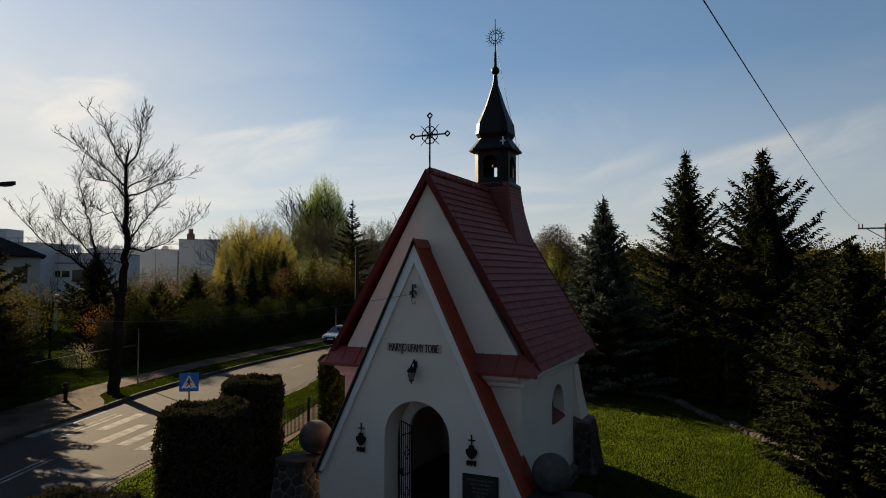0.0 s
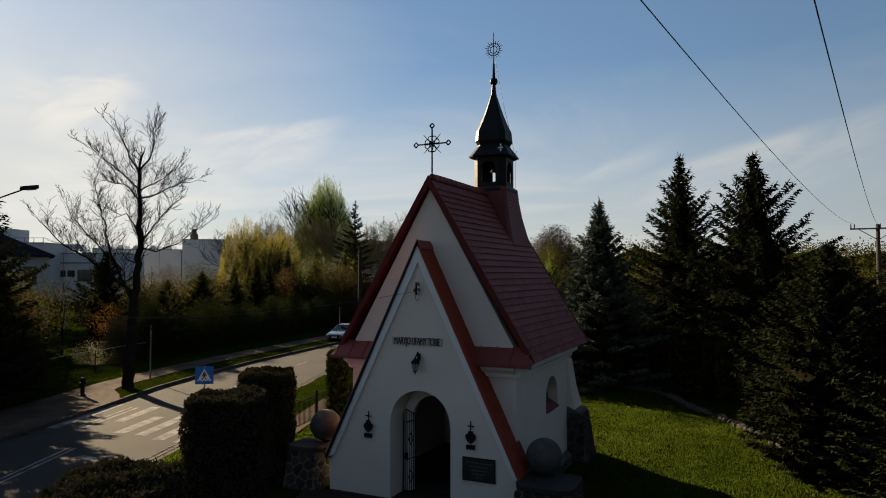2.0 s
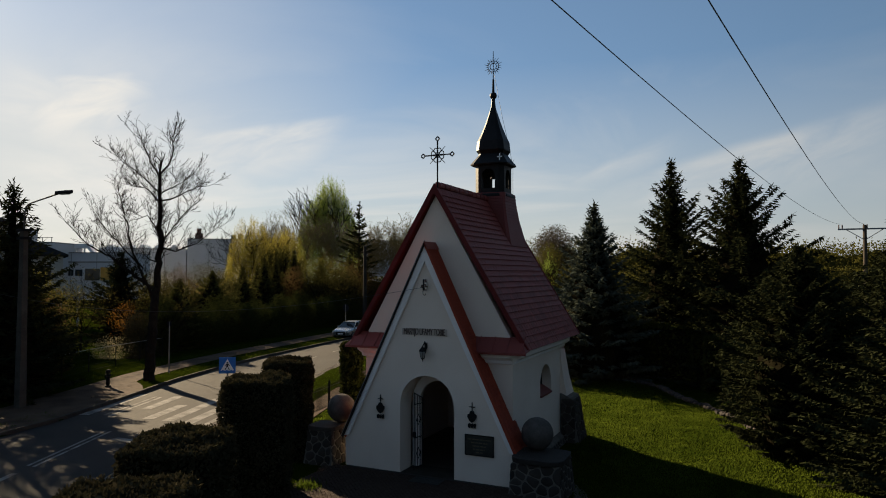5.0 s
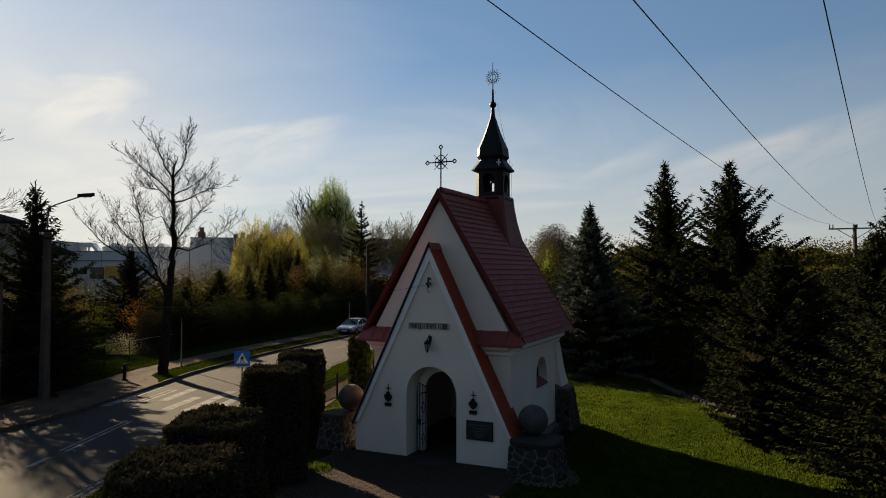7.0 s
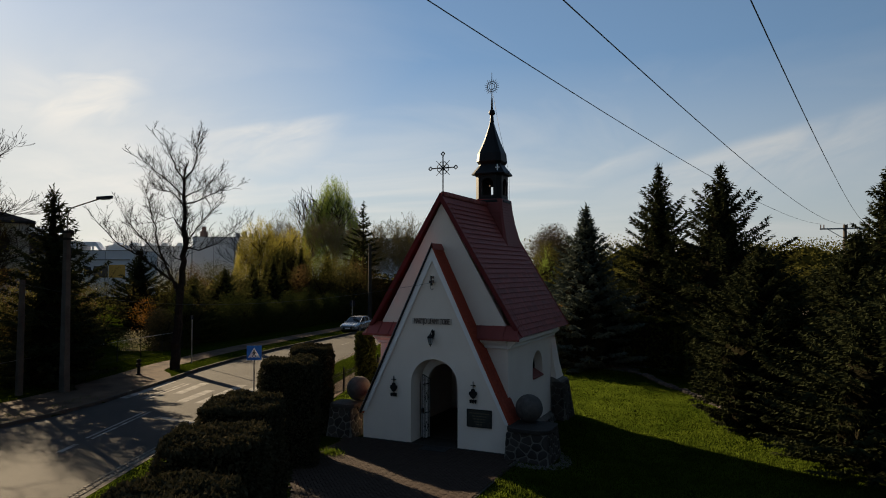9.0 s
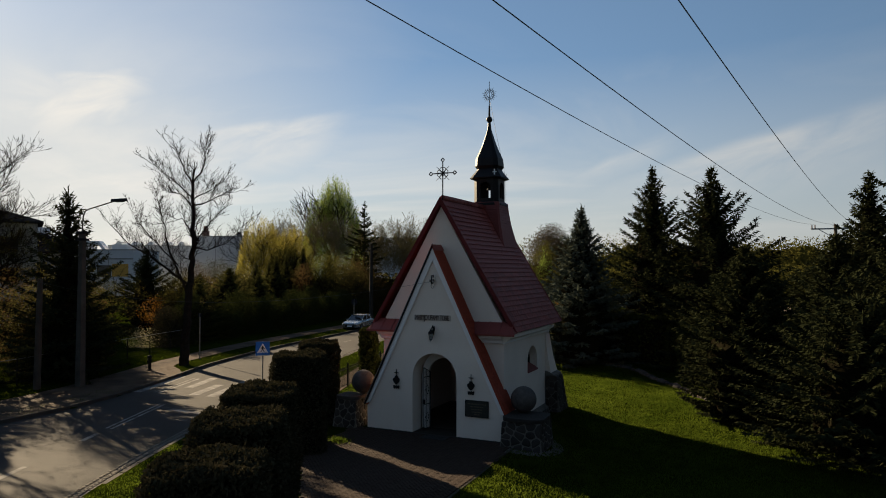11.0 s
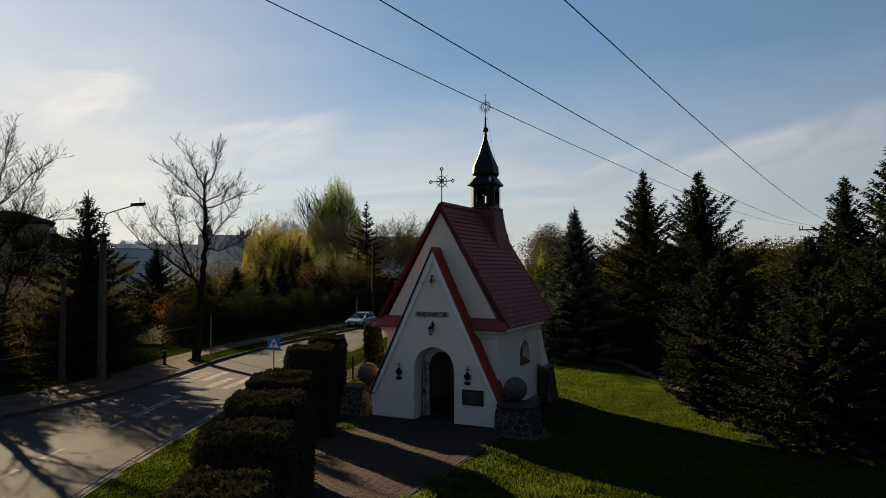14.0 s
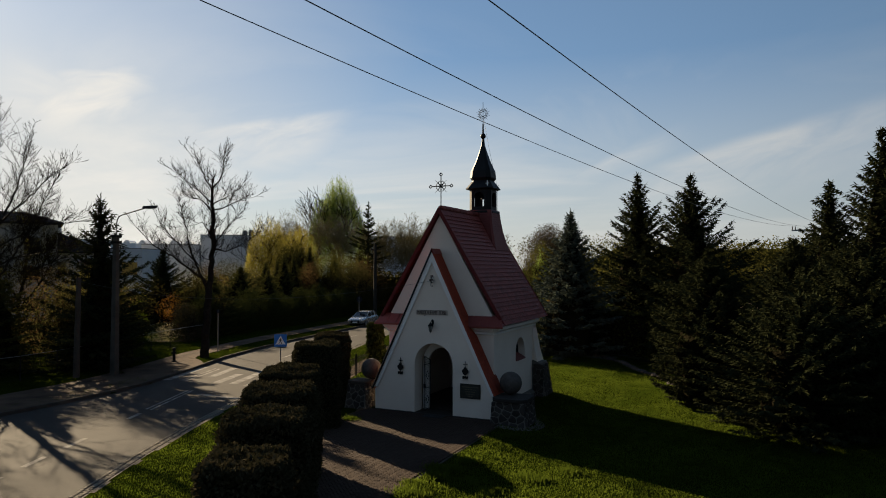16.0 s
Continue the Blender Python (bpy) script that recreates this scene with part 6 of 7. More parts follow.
# ---- street things ----
def street_lamp():
    lamp = thing("street_lamp", "weathered concrete street lamp post with curved steel arm", "street lamp", at=(-20.3, 1.45, 0))
    part("post", Shape().loft([[(a * w, b * w * 0.85, z) for a, b in ((-1, -1), (1, -1), (1, 1), (-1, 1))] for w, z in ((0.20, -0.3), (0.19, 0.5), (0.135, 7.75))]), "post", lamp, bevel=0.03)
    for z in (7.3, 7.65):
        part("clamp", Shape().box(-0.22, -0.2, z, 0.22, 0.2, z + 0.12), "iron", lamp)
    arm = [(0, 0, 7.2), (0, 0, 8.35), (0.06, 0, 8.62), (0.22, -0.02, 8.8), (0.5, -0.03, 8.88), (2.35, -0.1, 9.18)]
    part("arm", Shape().path(arm, 0.032, 7), "post", lamp)
    head = part("lamp_head", Shape().loft([[(x, -0.12 + wy * c, 9.2 + zz) for c, zz in ((-1, 0), (-0.6, 0.09), (0.6, 0.09), (1, 0), (0.6, -0.05), (-0.6, -0.05))] for x, wy in ((2.2, 0.05), (2.5, 0.12), (2.9, 0.12), (3.25, 0.03))]), "roof_dark", lamp)
    part("lens", Shape().box(2.5, -0.22, 9.13, 3.0, -0.02, 9.16), "glass_dark", head)


def plain_pole(name, x, y, h, r, mat, label, category, lean=0.0):
    ob = thing(name, label, category, at=(x, y, ground_z(x, y)))
    part("shaft", Shape().tube((0, 0, -0.3), (lean, 0, h), r * 1.25, r * 0.85, 10), mat, ob)
    return ob


def crossing_sign():
    s = thing("crossing_sign", "blue pedestrian crossing sign on a grey steel post", "road sign", at=(-9.9, 2.75, 0), rz=34)
    part("post", Shape().tube((0, 0.03, -0.2), (0, 0.03, 2.6), 0.03), "galv", s)
    a = 0.31
    part("panel", Shape().box(-a, -0.012, 2.28 - a, a, 0.006, 2.28 + a), "blue_sign", s, "blue square sign panel", bevel=0.004)
    part("triangle", Shape().slab([(-0.25, -0.20), (0.25, -0.20), (0, 0.24)], (1, 0, 0), (0, 0, 1), (0, -0.018, 2.28), (0, 0.005, 0)), "white_sign", s)
    fig = Shape()
    for pts in ([(-0.03, 0.13), (0.03, 0.13), (0.03, 0.08), (-0.03, 0.08)], [(-0.045, 0.07), (0.04, 0.07), (0.03, -0.05), (-0.03, -0.05)], [(-0.03, -0.04), (0.0, -0.05), (-0.07, -0.17), (-0.10, -0.16)], [(0.0, -0.04), (0.03, -0.05), (0.09, -0.17), (0.06, -0.18)], [(-0.045, 0.06), (-0.1, -0.03), (-0.08, -0.04), (-0.03, 0.03)], [(0.04, 0.06), (0.1, -0.02), (0.08, -0.03), (0.03, 0.03)]):
        fig.slab(pts, (1, 0, 0), (0, 0, 1), (0, -0.024, 2.28), (0, 0.005, 0))
    part("walker_symbol", fig, "black_sign", s)
    for k in range(3):
        x = -0.15 + k * 0.15
        part("stripe", Shape().slab([(x - 0.045, -0.195), (x + 0.03, -0.195), (x + 0.03, -0.175), (x - 0.03, -0.175)], (1, 0, 0), (0, 0, 1), (0, -0.022, 2.28), (0, 0.003, 0)), "blue_sign", s)
    part("clamp", Shape().box(-0.05, 0.0, 2.42, 0.05, 0.07, 2.46).box(-0.05, 0.0, 2.12, 0.05, 0.07, 2.16), "galv", s)


def hydrant():
    h = thing("hydrant", "short dark street hydrant on the footway", "hydrant", at=(-21.5, 6.75, 0.03))
    part("barrel", Shape().tube((0, 0, 0), (0, 0, 0.08), 0.15).tube((0, 0, 0.08), (0, 0, 0.72), 0.09, 0.085, 12), "iron", h)
    part("bonnet", Shape().tube((0, 0, 0.72), (0, 0, 0.78), 0.13).ball((0, 0, 0.8), 0.12, 12, 0.8), "iron", h)
    part("outlet", Shape().tube((-0.19, 0, 0.6), (0.19, 0, 0.6), 0.05).tube((0, -0.16, 0.52), (0, 0, 0.52), 0.06), "iron", h)


def iron_fence(name, a, b, h, label, gap=0.13):
    f = thing(name, label, "fence")
    A, B = Vector(a), Vector(b)
    L = (B - A).length
    n = max(1, int(L / 2.0))
    for z in (0.15, h - 0.12):
        part("rail", Shape().tube((A.x, A.y, z), (B.x, B.y, z), 0.016, n=5), "iron", f)
    for k in range(n + 1):
        p = A.lerp(B, k / n)
        part("post", Shape().box(p.x - 0.035, p.y - 0.035, -0.1, p.x + 0.035, p.y + 0.035, h + 0.12).tube((p.x, p.y, h + 0.12), (p.x, p.y, h + 0.2), 0.04, 0.005, 6), "iron", f)
    me = None
    for k in range(1, int(L / gap)):
        p = A.lerp(B, k * gap / L)
        ob = part("bar", me or Shape().tube((0, 0, 0.1), (0, 0, h), 0.012, n=5), "iron", f)
        me = ob.data
        ob.matrix_basis = pose(p.x, p.y, 0)


def garden_fence():
    f = thing("garden_fence", "low wire garden fence with a pale top rail behind the footway", "fence")
    y = -14.0
    pts = []
    while y < 19:
        pts.append((CURB_F(y) - 6.9, y, 0))
        y += 2.4
    for p in pts:
        part("post", Shape().tube((p[0], p[1], -0.1), (p[0], p[1], 1.35), 0.03, n=6), "iron", f)
    for z, r in ((1.32, 0.016), (0.75, 0.006), (0.4, 0.006), (0.1, 0.006)):
        part("rail" if z > 1 else "wire", Shape().path([(p[0], p[1], z) for p in pts], r, 5), "galv" if z > 1 else "iron", f)
    mesh = Shape()
    for a, b in zip(pts[:-1], pts[1:]):
        for k in range(12):
            x, y = a[0] + (b[0] - a[0]) * k / 12, a[1] + (b[1] - a[1]) * k / 12
            mesh.tube((x, y, 0.05), (x, y, 1.3), 0.004, n=3, caps=False)
    tagged(part("wire_mesh", mesh, "iron", f), kind="stuff")


def power_line():
    pole = thing("power_pole", "wooden power pole with steel crossarm and three insulators", "power pole", at=(16.75, 46.5, 0))
    part("shaft", Shape().tube((0, 0, -0.3), (0, 0, 9.8), 0.19, 0.14, 10), "wood", pole)
    part("crossarm", Shape().box(-1.9, -0.06, 9.42, 1.9, 0.06, 9.54), "galv", pole)
    part("brace", Shape().tube((-1.3, 0, 9.45), (-0.05, 0, 8.6), 0.03).tube((1.3, 0, 9.45), (0.05, 0, 8.6), 0.03), "galv", pole)
    tops = ((-1.7, 15.04, 9.9), (0.05, 16.78, 9.87), (1.65, 18.39, 9.84))
    for dx, _, _ in tops:
        part("insulator", Shape().tube((dx - 0.12, 0, 9.52), (dx - 0.12, 0, 9.86), 0.05, 0.04, 8), "porcelain", pole)
        part("insulator", Shape().tube((dx + 0.12, 0, 9.52), (dx + 0.12, 0, 9.86), 0.05, 0.04, 8), "porcelain", pole)
    for (dx, px, pz), (qx, qz, sag) in zip(tops, ((1.33, 11.19, 1.45), (3.38, 10.83, 1.61), (5.44, 10.72, 1.42))):
        pts = []
        for k in range(61):
            u = k / 60
            pts.append((px + (qx - px) * u, 46.5 - 86.5 * u, pz + (qz - pz) * u - 4 * sag * u * (1 - u)))
        tagged(part("power_wire", Shape().path(pts, 0.009, 5), "cable"), "sagging black overhead power wire", "wire", "overhead wires")
    back = thing("power_pole", "wooden power pole with steel crossarm behind the viewer's path", "power pole", at=(3.4, -40.0, 0))
    part("shaft", Shape().tube((0, 0, -0.3), (0, 0, 10.6), 0.19, 0.14, 10), "wood", back)
    part("crossarm", Shape().box(-2.2, -0.06, 10.5, 2.2, 0.06, 10.62), "galv", back)


street_lamp()
plain_pole("utility_pole", -21.6, 0.1, 5.4, 0.14, "wood", "short weathered wooden pole behind the footway", "pole", 0.1)
gp = plain_pole("sign_post", -22.7, 11.8, 3.0, 0.035, "galv", "thin grey steel post beside the footway", "post")
part("small_panel", Shape().box(-0.16, -0.02, 2.75, 0.16, 0.0, 3.0), "roof_dark", gp)
cp = plain_pole("utility_pole", -29.6, 44.8, 8.8, 0.2, "concrete", "grey concrete utility pole by the far road", "pole")
part("crossarm", Shape().box(-0.8, -0.05, 8.1, 0.8, 0.05, 8.2), "concrete", cp)
rs = plain_pole("road_sign", -26.6, 36.5, 2.9, 0.035, "galv", "round road sign seen from behind by the far road", "road sign")
part("panel", Shape().tube((0, 0.03, 2.6), (0, 0.05, 2.6), 0.35, n=20), "roof_dark", rs)
crossing_sign()
hydrant()
iron_fence("iron_fence", (-7.7, 4.7, 0), (-9.6, 14.3, 0), 1.05, "black iron railing fence with slim upright bars", 0.11)
garden_fence()
power_line()


# ---- buildings ----
def window_set(owner, m, xs, zs, w, h):
    for z in zs:
        for x in xs:
            win = part("window", Shape().pierced([(x - w / 2 - 0.08, z), (x - w / 2 - 0.08, z + h + 0.08), (x + w / 2 + 0.08, z + h + 0.08), (x + w / 2 + 0.08, z)], [(x - w / 2, z + 0.02), (x - w / 2, z + h), (x + w / 2, z + h), (x + w / 2, z + 0.02)], lambda a, b, d: m @ Vector((a, -0.05 + d, b)), 0.12), "galv", owner)
            part("pane", Shape().box(x - w / 2, -0.02, z, x + w / 2, 0.0, z + h, m), "glass_dark", win)


def hip_roof(x0, x1, y0, y1, z, rise, ends):
    """A hipped roof over a rectangle, with a thin eaves slab; ends: how far the ridge stops short of the two ends."""
    ym = (y0 + y1) / 2
    return Shape().box(x0, y0, z - 0.22, x1, y1, z).add([(x0, y0, z), (x1, y0, z), (x1, y1, z), (x0, y1, z), (x0 + ends[0], ym, z + rise), (x1 - ends[1], ym, z + rise)], [(0, 1, 5, 4), (1, 2, 5), (2, 3, 4, 5), (3, 0, 4), (3, 2, 1, 0)])


def villa():
    """A tall rendered block and a lower wing behind it, with a balustraded terrace."""
    h = thing("house", "pale rendered villa with dark roofs and a white balustrade", "house", at=(-57.7, 24.8, 0), rz=57)
    # tall block with a low dark roof
    part("wall", Shape().box(-9.6, 0.5, -0.2, -0.55, 7.6, 10.75), "render_grey", h)
    part("roof", hip_roof(-10.2, 0.0, 0.0, 8.0, 11.0, 1.3, (4.0, 3.6)), "roof_dark", h, "low dark hipped roof with deep eaves")
    window_set(h, Matrix.Translation((0, 0.5, 0)), (-7.4, -3.0), (1.2, 4.6, 7.8), 1.5, 1.5)
    window_set(h, Matrix.Translation((-0.55, 0, 0)) @ Matrix.Rotation(math.pi / 2, 4, "Z"), (2.4, 5.4), (4.6, 7.8), 1.3, 1.5)
    # lower wing
    part("wing_wall", Shape().box(-7.0, 8.6, -0.2, 4.6, 16.4, 7.8), "render_pale", h)
    part("wing_roof", hip_roof(-7.6, 5.1, 8.1, 16.9, 8.0, 2.4, (3.0, 5.0)), "roof_dark", h, "dark hipped roof")
    window_set(h, Matrix.Translation((0, 8.6, 0)), (-3.0, 0.0, 2.8), (1.0, 5.0), 1.2, 1.7)
    terrace = part("terrace", Shape().box(-1.0, 6.4, 3.55, 6.4, 8.6, 3.75).box(-1.0, 6.4, 4.55, 6.4, 6.6, 4.67), "render_pale", h)
    part("terrace_post", Shape().box(5.9, 6.5, -0.2, 6.2, 6.8, 3.55).box(2.4, 6.5, -0.2, 2.7, 6.8, 3.55), "render_pale", h)
    me = None
    for k in range(18):
        ob = part("baluster", me or Shape().tube((0, 0, 0), (0, 0, 0.35), 0.05, 0.10, 6).tube((0, 0, 0.35), (0, 0, 0.8), 0.10, 0.05, 6), "render_pale", terrace)
        me = ob.data
        ob.matrix_basis = pose(-0.8 + k * 0.42, 6.5, 3.75)


def block(name, label, at, rz, length, deep, high, category="hall"):
    """A plain clad building: wall, joints between its panels, and a roof edge."""
    h = thing(name, label, category, at=at, rz=rz)
    part("wall", Shape().box(0, 0, -0.3, length, deep, high), "cladding", h)
    part("roof_edge", Shape().box(-0.08, -0.12, high, length + 0.08, deep, high + 0.22), "galv", h)
    n = max(3, int(length / 5.5))
    for k in range(1, n):
        part("cladding_joint", Shape().box(length * k / n - 0.06, -0.05, 0, length * k / n + 0.06, 0.0, high - 0.1), "galv", h)
    return h


def halls():
    hall = block("factory_hall", "very long pale blue-grey factory hall with plain cladding", (-135.9, 123.0, 0), 37, 69.0, 30, 15.6)
    chim = thing("chimney", "slim brick-red chimney behind the hall's parapet", "chimney", at=(-136.6, 128.0, 15.82))
    part("stack", Shape().box(-0.75, -0.75, 0, 0.75, 0.75, 1.7).box(-0.45, -0.45, 1.7, 0.45, 0.45, 3.0), "brick_red", chim)
    part("cap", Shape().box(-0.55, -0.55, 3.0, 0.55, 0.55, 3.2), "white_sign", chim)
    for k in range(3):
        v = part("roof_vent", Shape().box(11.6 + k * 1.9, 1.0, 15.6, 12.9 + k * 1.9, 2.3, 17.0 + 0.4 * (k % 2)), "galv", hall)
    low = block("factory_hall", "low pale hall with skylights along its flat roof", (-154.0, 109.0, 0), 37.5, 22.6, 26, 12.7)
    for k in range(5):
        part("skylight", Shape().slab([(0, 12.92), (2.2, 12.92), (1.8, 14.0), (0.9, 14.1)], (1, 0, 0), (0, 0, 1), (1.0 + k * 4.2, 2, 0), (0, 9, 0)), "white_sign", low)
    o = block("office_block", "pale industrial block with ochre panel and rooftop ducts", (-133.6, 80.0, 0), 25, 17.0, 14, 10.4, "office block")
    part("ochre_panel", Shape().box(12.2, -0.10, 4.4, 15.9, 0.0, 7.3), "ochre", o, "ochre yellow wall panel")
    part("dark_bay", Shape().box(8.8, -0.10, 4.4, 12.0, 0.0, 7.0), "glass_dark", o)
    part("band", Shape().box(0.0, -0.14, 8.3, 17, 0.0, 8.6), "galv", o)
    for k in range(4):
        part("window_band", Shape().box(0.6 + k * 2.0, -0.05, 5.4, 2.2 + k * 2.0, 0.0, 6.8), "glass_dark", o)
    duct = Shape().box(1.0, 2, 11.6, 8.0, 4, 12.6).slab([(8.0, 12.6), (9.6, 10.7), (8.8, 10.7), (7.4, 12.4)], (1, 0, 0), (0, 0, 1), (0, 2, 0), (0, 2, 0)).box(11, 2, 10.6, 14.5, 5, 11.8)
    for k in range(4):
        duct.box(1.2 + k * 2.0, 2.1, 10.6, 1.5 + k * 2.0, 2.4, 11.6)
    part("roof_duct", duct, "white_sign", o, "pale metal rooftop ducts on legs")
    p = block("office_block", "pale stepped building with flat roofs and a railing", (-139.0, 70.5, 0), 25, 14.0, 12, 12.4, "office block")
    part("stair_tower", Shape().box(1.0, 2, 12.4, 6.0, 8, 15.6), "cladding", p)
    part("window_band", Shape().box(1, -0.05, 9.2, 13, 0.0, 10.6), "glass_dark", p)
    rail = Shape().box(0, 0.0, 13.5, 14, 0.08, 13.6)
    for k in range(8):
        rail.box(0.1 + k * 1.95, 0.0, 12.6, 0.2 + k * 1.95, 0.08, 13.5)
    part("railing", rail, "galv", p)


villa()
halls()


# ---- a car on the road ----
def car():
    c = thing("car", "silver estate car with dark windows on the road", "car", at=(-26.0, 36.4, -0.10), rz=9)
    W = 0.88
    # body sections along its length: x offset, half width low/high, sill height, shoulder height
    secs = [(-2.2, 0.74, 0.45, 0.68), (-2.1, 0.83, 0.30, 0.78), (-1.6, 0.87, 0.26, 0.88), (-0.8, 0.89, 0.26, 0.95), (0.3, 0.89, 0.26, 0.97), (1.4, 0.88, 0.28, 1.0), (2.0, 0.85, 0.32, 1.0), (2.2, 0.78, 0.42, 0.92)]
    rings = []
    for x, w, lo, hi in secs:
        rings.append([(-w * 0.9, x, lo), (-w, x, lo + 0.14), (-w, x, hi - 0.14), (-w * 0.88, x, hi), (w * 0.88, x, hi), (w, x, hi - 0.14), (w, x, lo + 0.14), (w * 0.9, x, lo)])
    body = part("body", Shape().loft(rings), "carpaint", c, smooth=False, bevel=0.02)
    cab = [(-0.95, 0.74, 0.93), (-0.1, 0.66, 1.40), (0.6, 0.66, 1.46), (1.6, 0.64, 1.40), (2.1, 0.66, 0.98)]
    part("cabin_glass", Shape().loft([[(-0.78, x, 0.92), (-w, x, z - 0.03), (-w * 0.9, x, z), (w * 0.9, x, z), (w, x, z - 0.03), (0.78, x, 0.92)] for x, w, z in cab]), "glass_dark", c)
    part("roof", Shape().loft([[(-w, x, z + 0.005), (-w * 0.85, x, z + 0.035), (w * 0.85, x, z + 0.035), (w, x, z + 0.005)] for x, w, z in ((-0.15, 0.64, 1.385), (0.6, 0.65, 1.445), (1.65, 0.63, 1.39))]), "carpaint", c)
    for sgn in (-1, 1):
        for x in (-1.35, 1.35):
            wheel = part("wheel", Shape().tube((sgn * 0.68, x, 0.32), (sgn * 0.9, x, 0.32), 0.32, n=20), "tyre", c)
            part("rim", Shape().tube((sgn * 0.89, x, 0.32), (sgn * 0.91, x, 0.32), 0.21, n=12), "galv", wheel)
        part("headlight", Shape().box(min(sgn * 0.45, sgn * 0.78), -2.2, 0.58, max(sgn * 0.45, sgn * 0.78), -2.06, 0.72), "white_sign", c)
        part("mirror", Shape().box(min(sgn * 0.86, sgn * 1.02), -0.75, 0.92, max(sgn * 0.86, sgn * 1.02), -0.6, 1.05), "carpaint", c)
        for y0, z0, y1, x1, z1 in ((-0.95, 0.94, -0.1, 0.64, 1.41), (0.35, 0.94, 0.4, 0.65, 1.44), (1.3, 0.96, 1.3, 0.64, 1.42)):
            part("pillar", Shape().tube((sgn * 0.78, y0, z0), (sgn * x1, y1, z1), 0.03, n=5), "carpaint", c)
    part("grille", Shape().box(-0.45, -2.22, 0.36, 0.45, -2.1, 0.6), "iron", c)
    part("number_plate", Shape().box(-0.26, -2.235, 0.42, 0.26, -2.22, 0.53), "white_sign", c)


car()


# ---- small pieces: border stones, grass, tiles, pavers, kerbs ----
def border_stones():
    b = thing("border_stones", "low row of rough pale border stones round the lawn", "stone border")
    rng = random.Random(8)
    line = [(-0.9, 21.7), (2.1, 20.6), (4.4, 18.3), (6.7, 15.0), (8.2, 12.3), (9.0, 10.0)]
    pts = follow(line, 60)
    for k, (x, y) in enumerate(pts):
        r = rng.uniform(0.13, 0.24)
        s = Shape().ball((0, 0, 0), 1.0, 8)
        s.v = [(p[0] * r * rng.uniform(0.85, 1.15), p[1] * r * rng.uniform(0.85, 1.15), p[2] * r * 0.7 * rng.uniform(0.85, 1.1)) for p in s.v]
        ob = part("stone", s, "stone", b)
        ob.matrix_basis = pose(x + rng.uniform(-0.08, 0.08), y + rng.uniform(-0.08, 0.08), ground_z(x, y) + 0.06, 0, 0, rng.uniform(0, 180))


border_stones()


def gravel_skirt():
    g = np.random.default_rng(3)
    n = 900
    a = g.uniform(0, math.tau, n)
    r = 0.85 + 0.35 * g.random(n)
    P = np.stack([3.38 + r * np.cos(a), 0.2 + r * np.sin(a), np.zeros(n)], 1)
    s = Shape()
    for x, y, _ in P:
        if x < 2.7:
            continue
        q = g.uniform(0.02, 0.055)
        z = ground_z(x, y) - 0.01
        s.add([(x - q, y - q * 0.6, z), (x + q, y - q * 0.7, z), (x + q * 0.2, y + q, z), (x, y, z + q * 1.1)], [(0, 1, 3), (1, 2, 3), (2, 0, 3)])
    tagged(part("gravel", s, "stone_mortar"), "pale gravel strewn round the pedestal's foot", "gravel", kind="stuff")


gravel_skirt()


def grass_tuft(x, y, seed):
    g = np.random.default_rng(seed)
    n = 420
    P = np.stack([x + g.normal(0, 0.20, n), y + g.normal(0, 0.16, n), np.full(n, ground_z(x, y) + 0.01)], 1)
    d = unit(np.concatenate([g.normal(0, 0.4, (n, 2)), np.ones((n, 1))], 1)) * (0.045 + 0.06 * g.random((n, 1)))
    V = unit(np.cross(d, g.normal(0, 1, (n, 3)))) * 0.012
    tagged(part("grass_tuft", quads(P + d * 0.9, d, V), "blade"), "bright grass tuft growing beside the hedge and pavers", "grass", kind="stuff")


def on_paving(x, y):
    """The paved forecourt: from the chapel front to the hedge row."""
    left = np.interp(-y, [0.0, 2.2, 3.8, 7.8, 10.0, 16.0, 24.0], [-2.9, -2.6, -2.4, 0.5, 1.75, 5.4, 10.2]) - 0.35
    return left < x < 3.05 + 0.02 * -y and -24 < y < -0.07


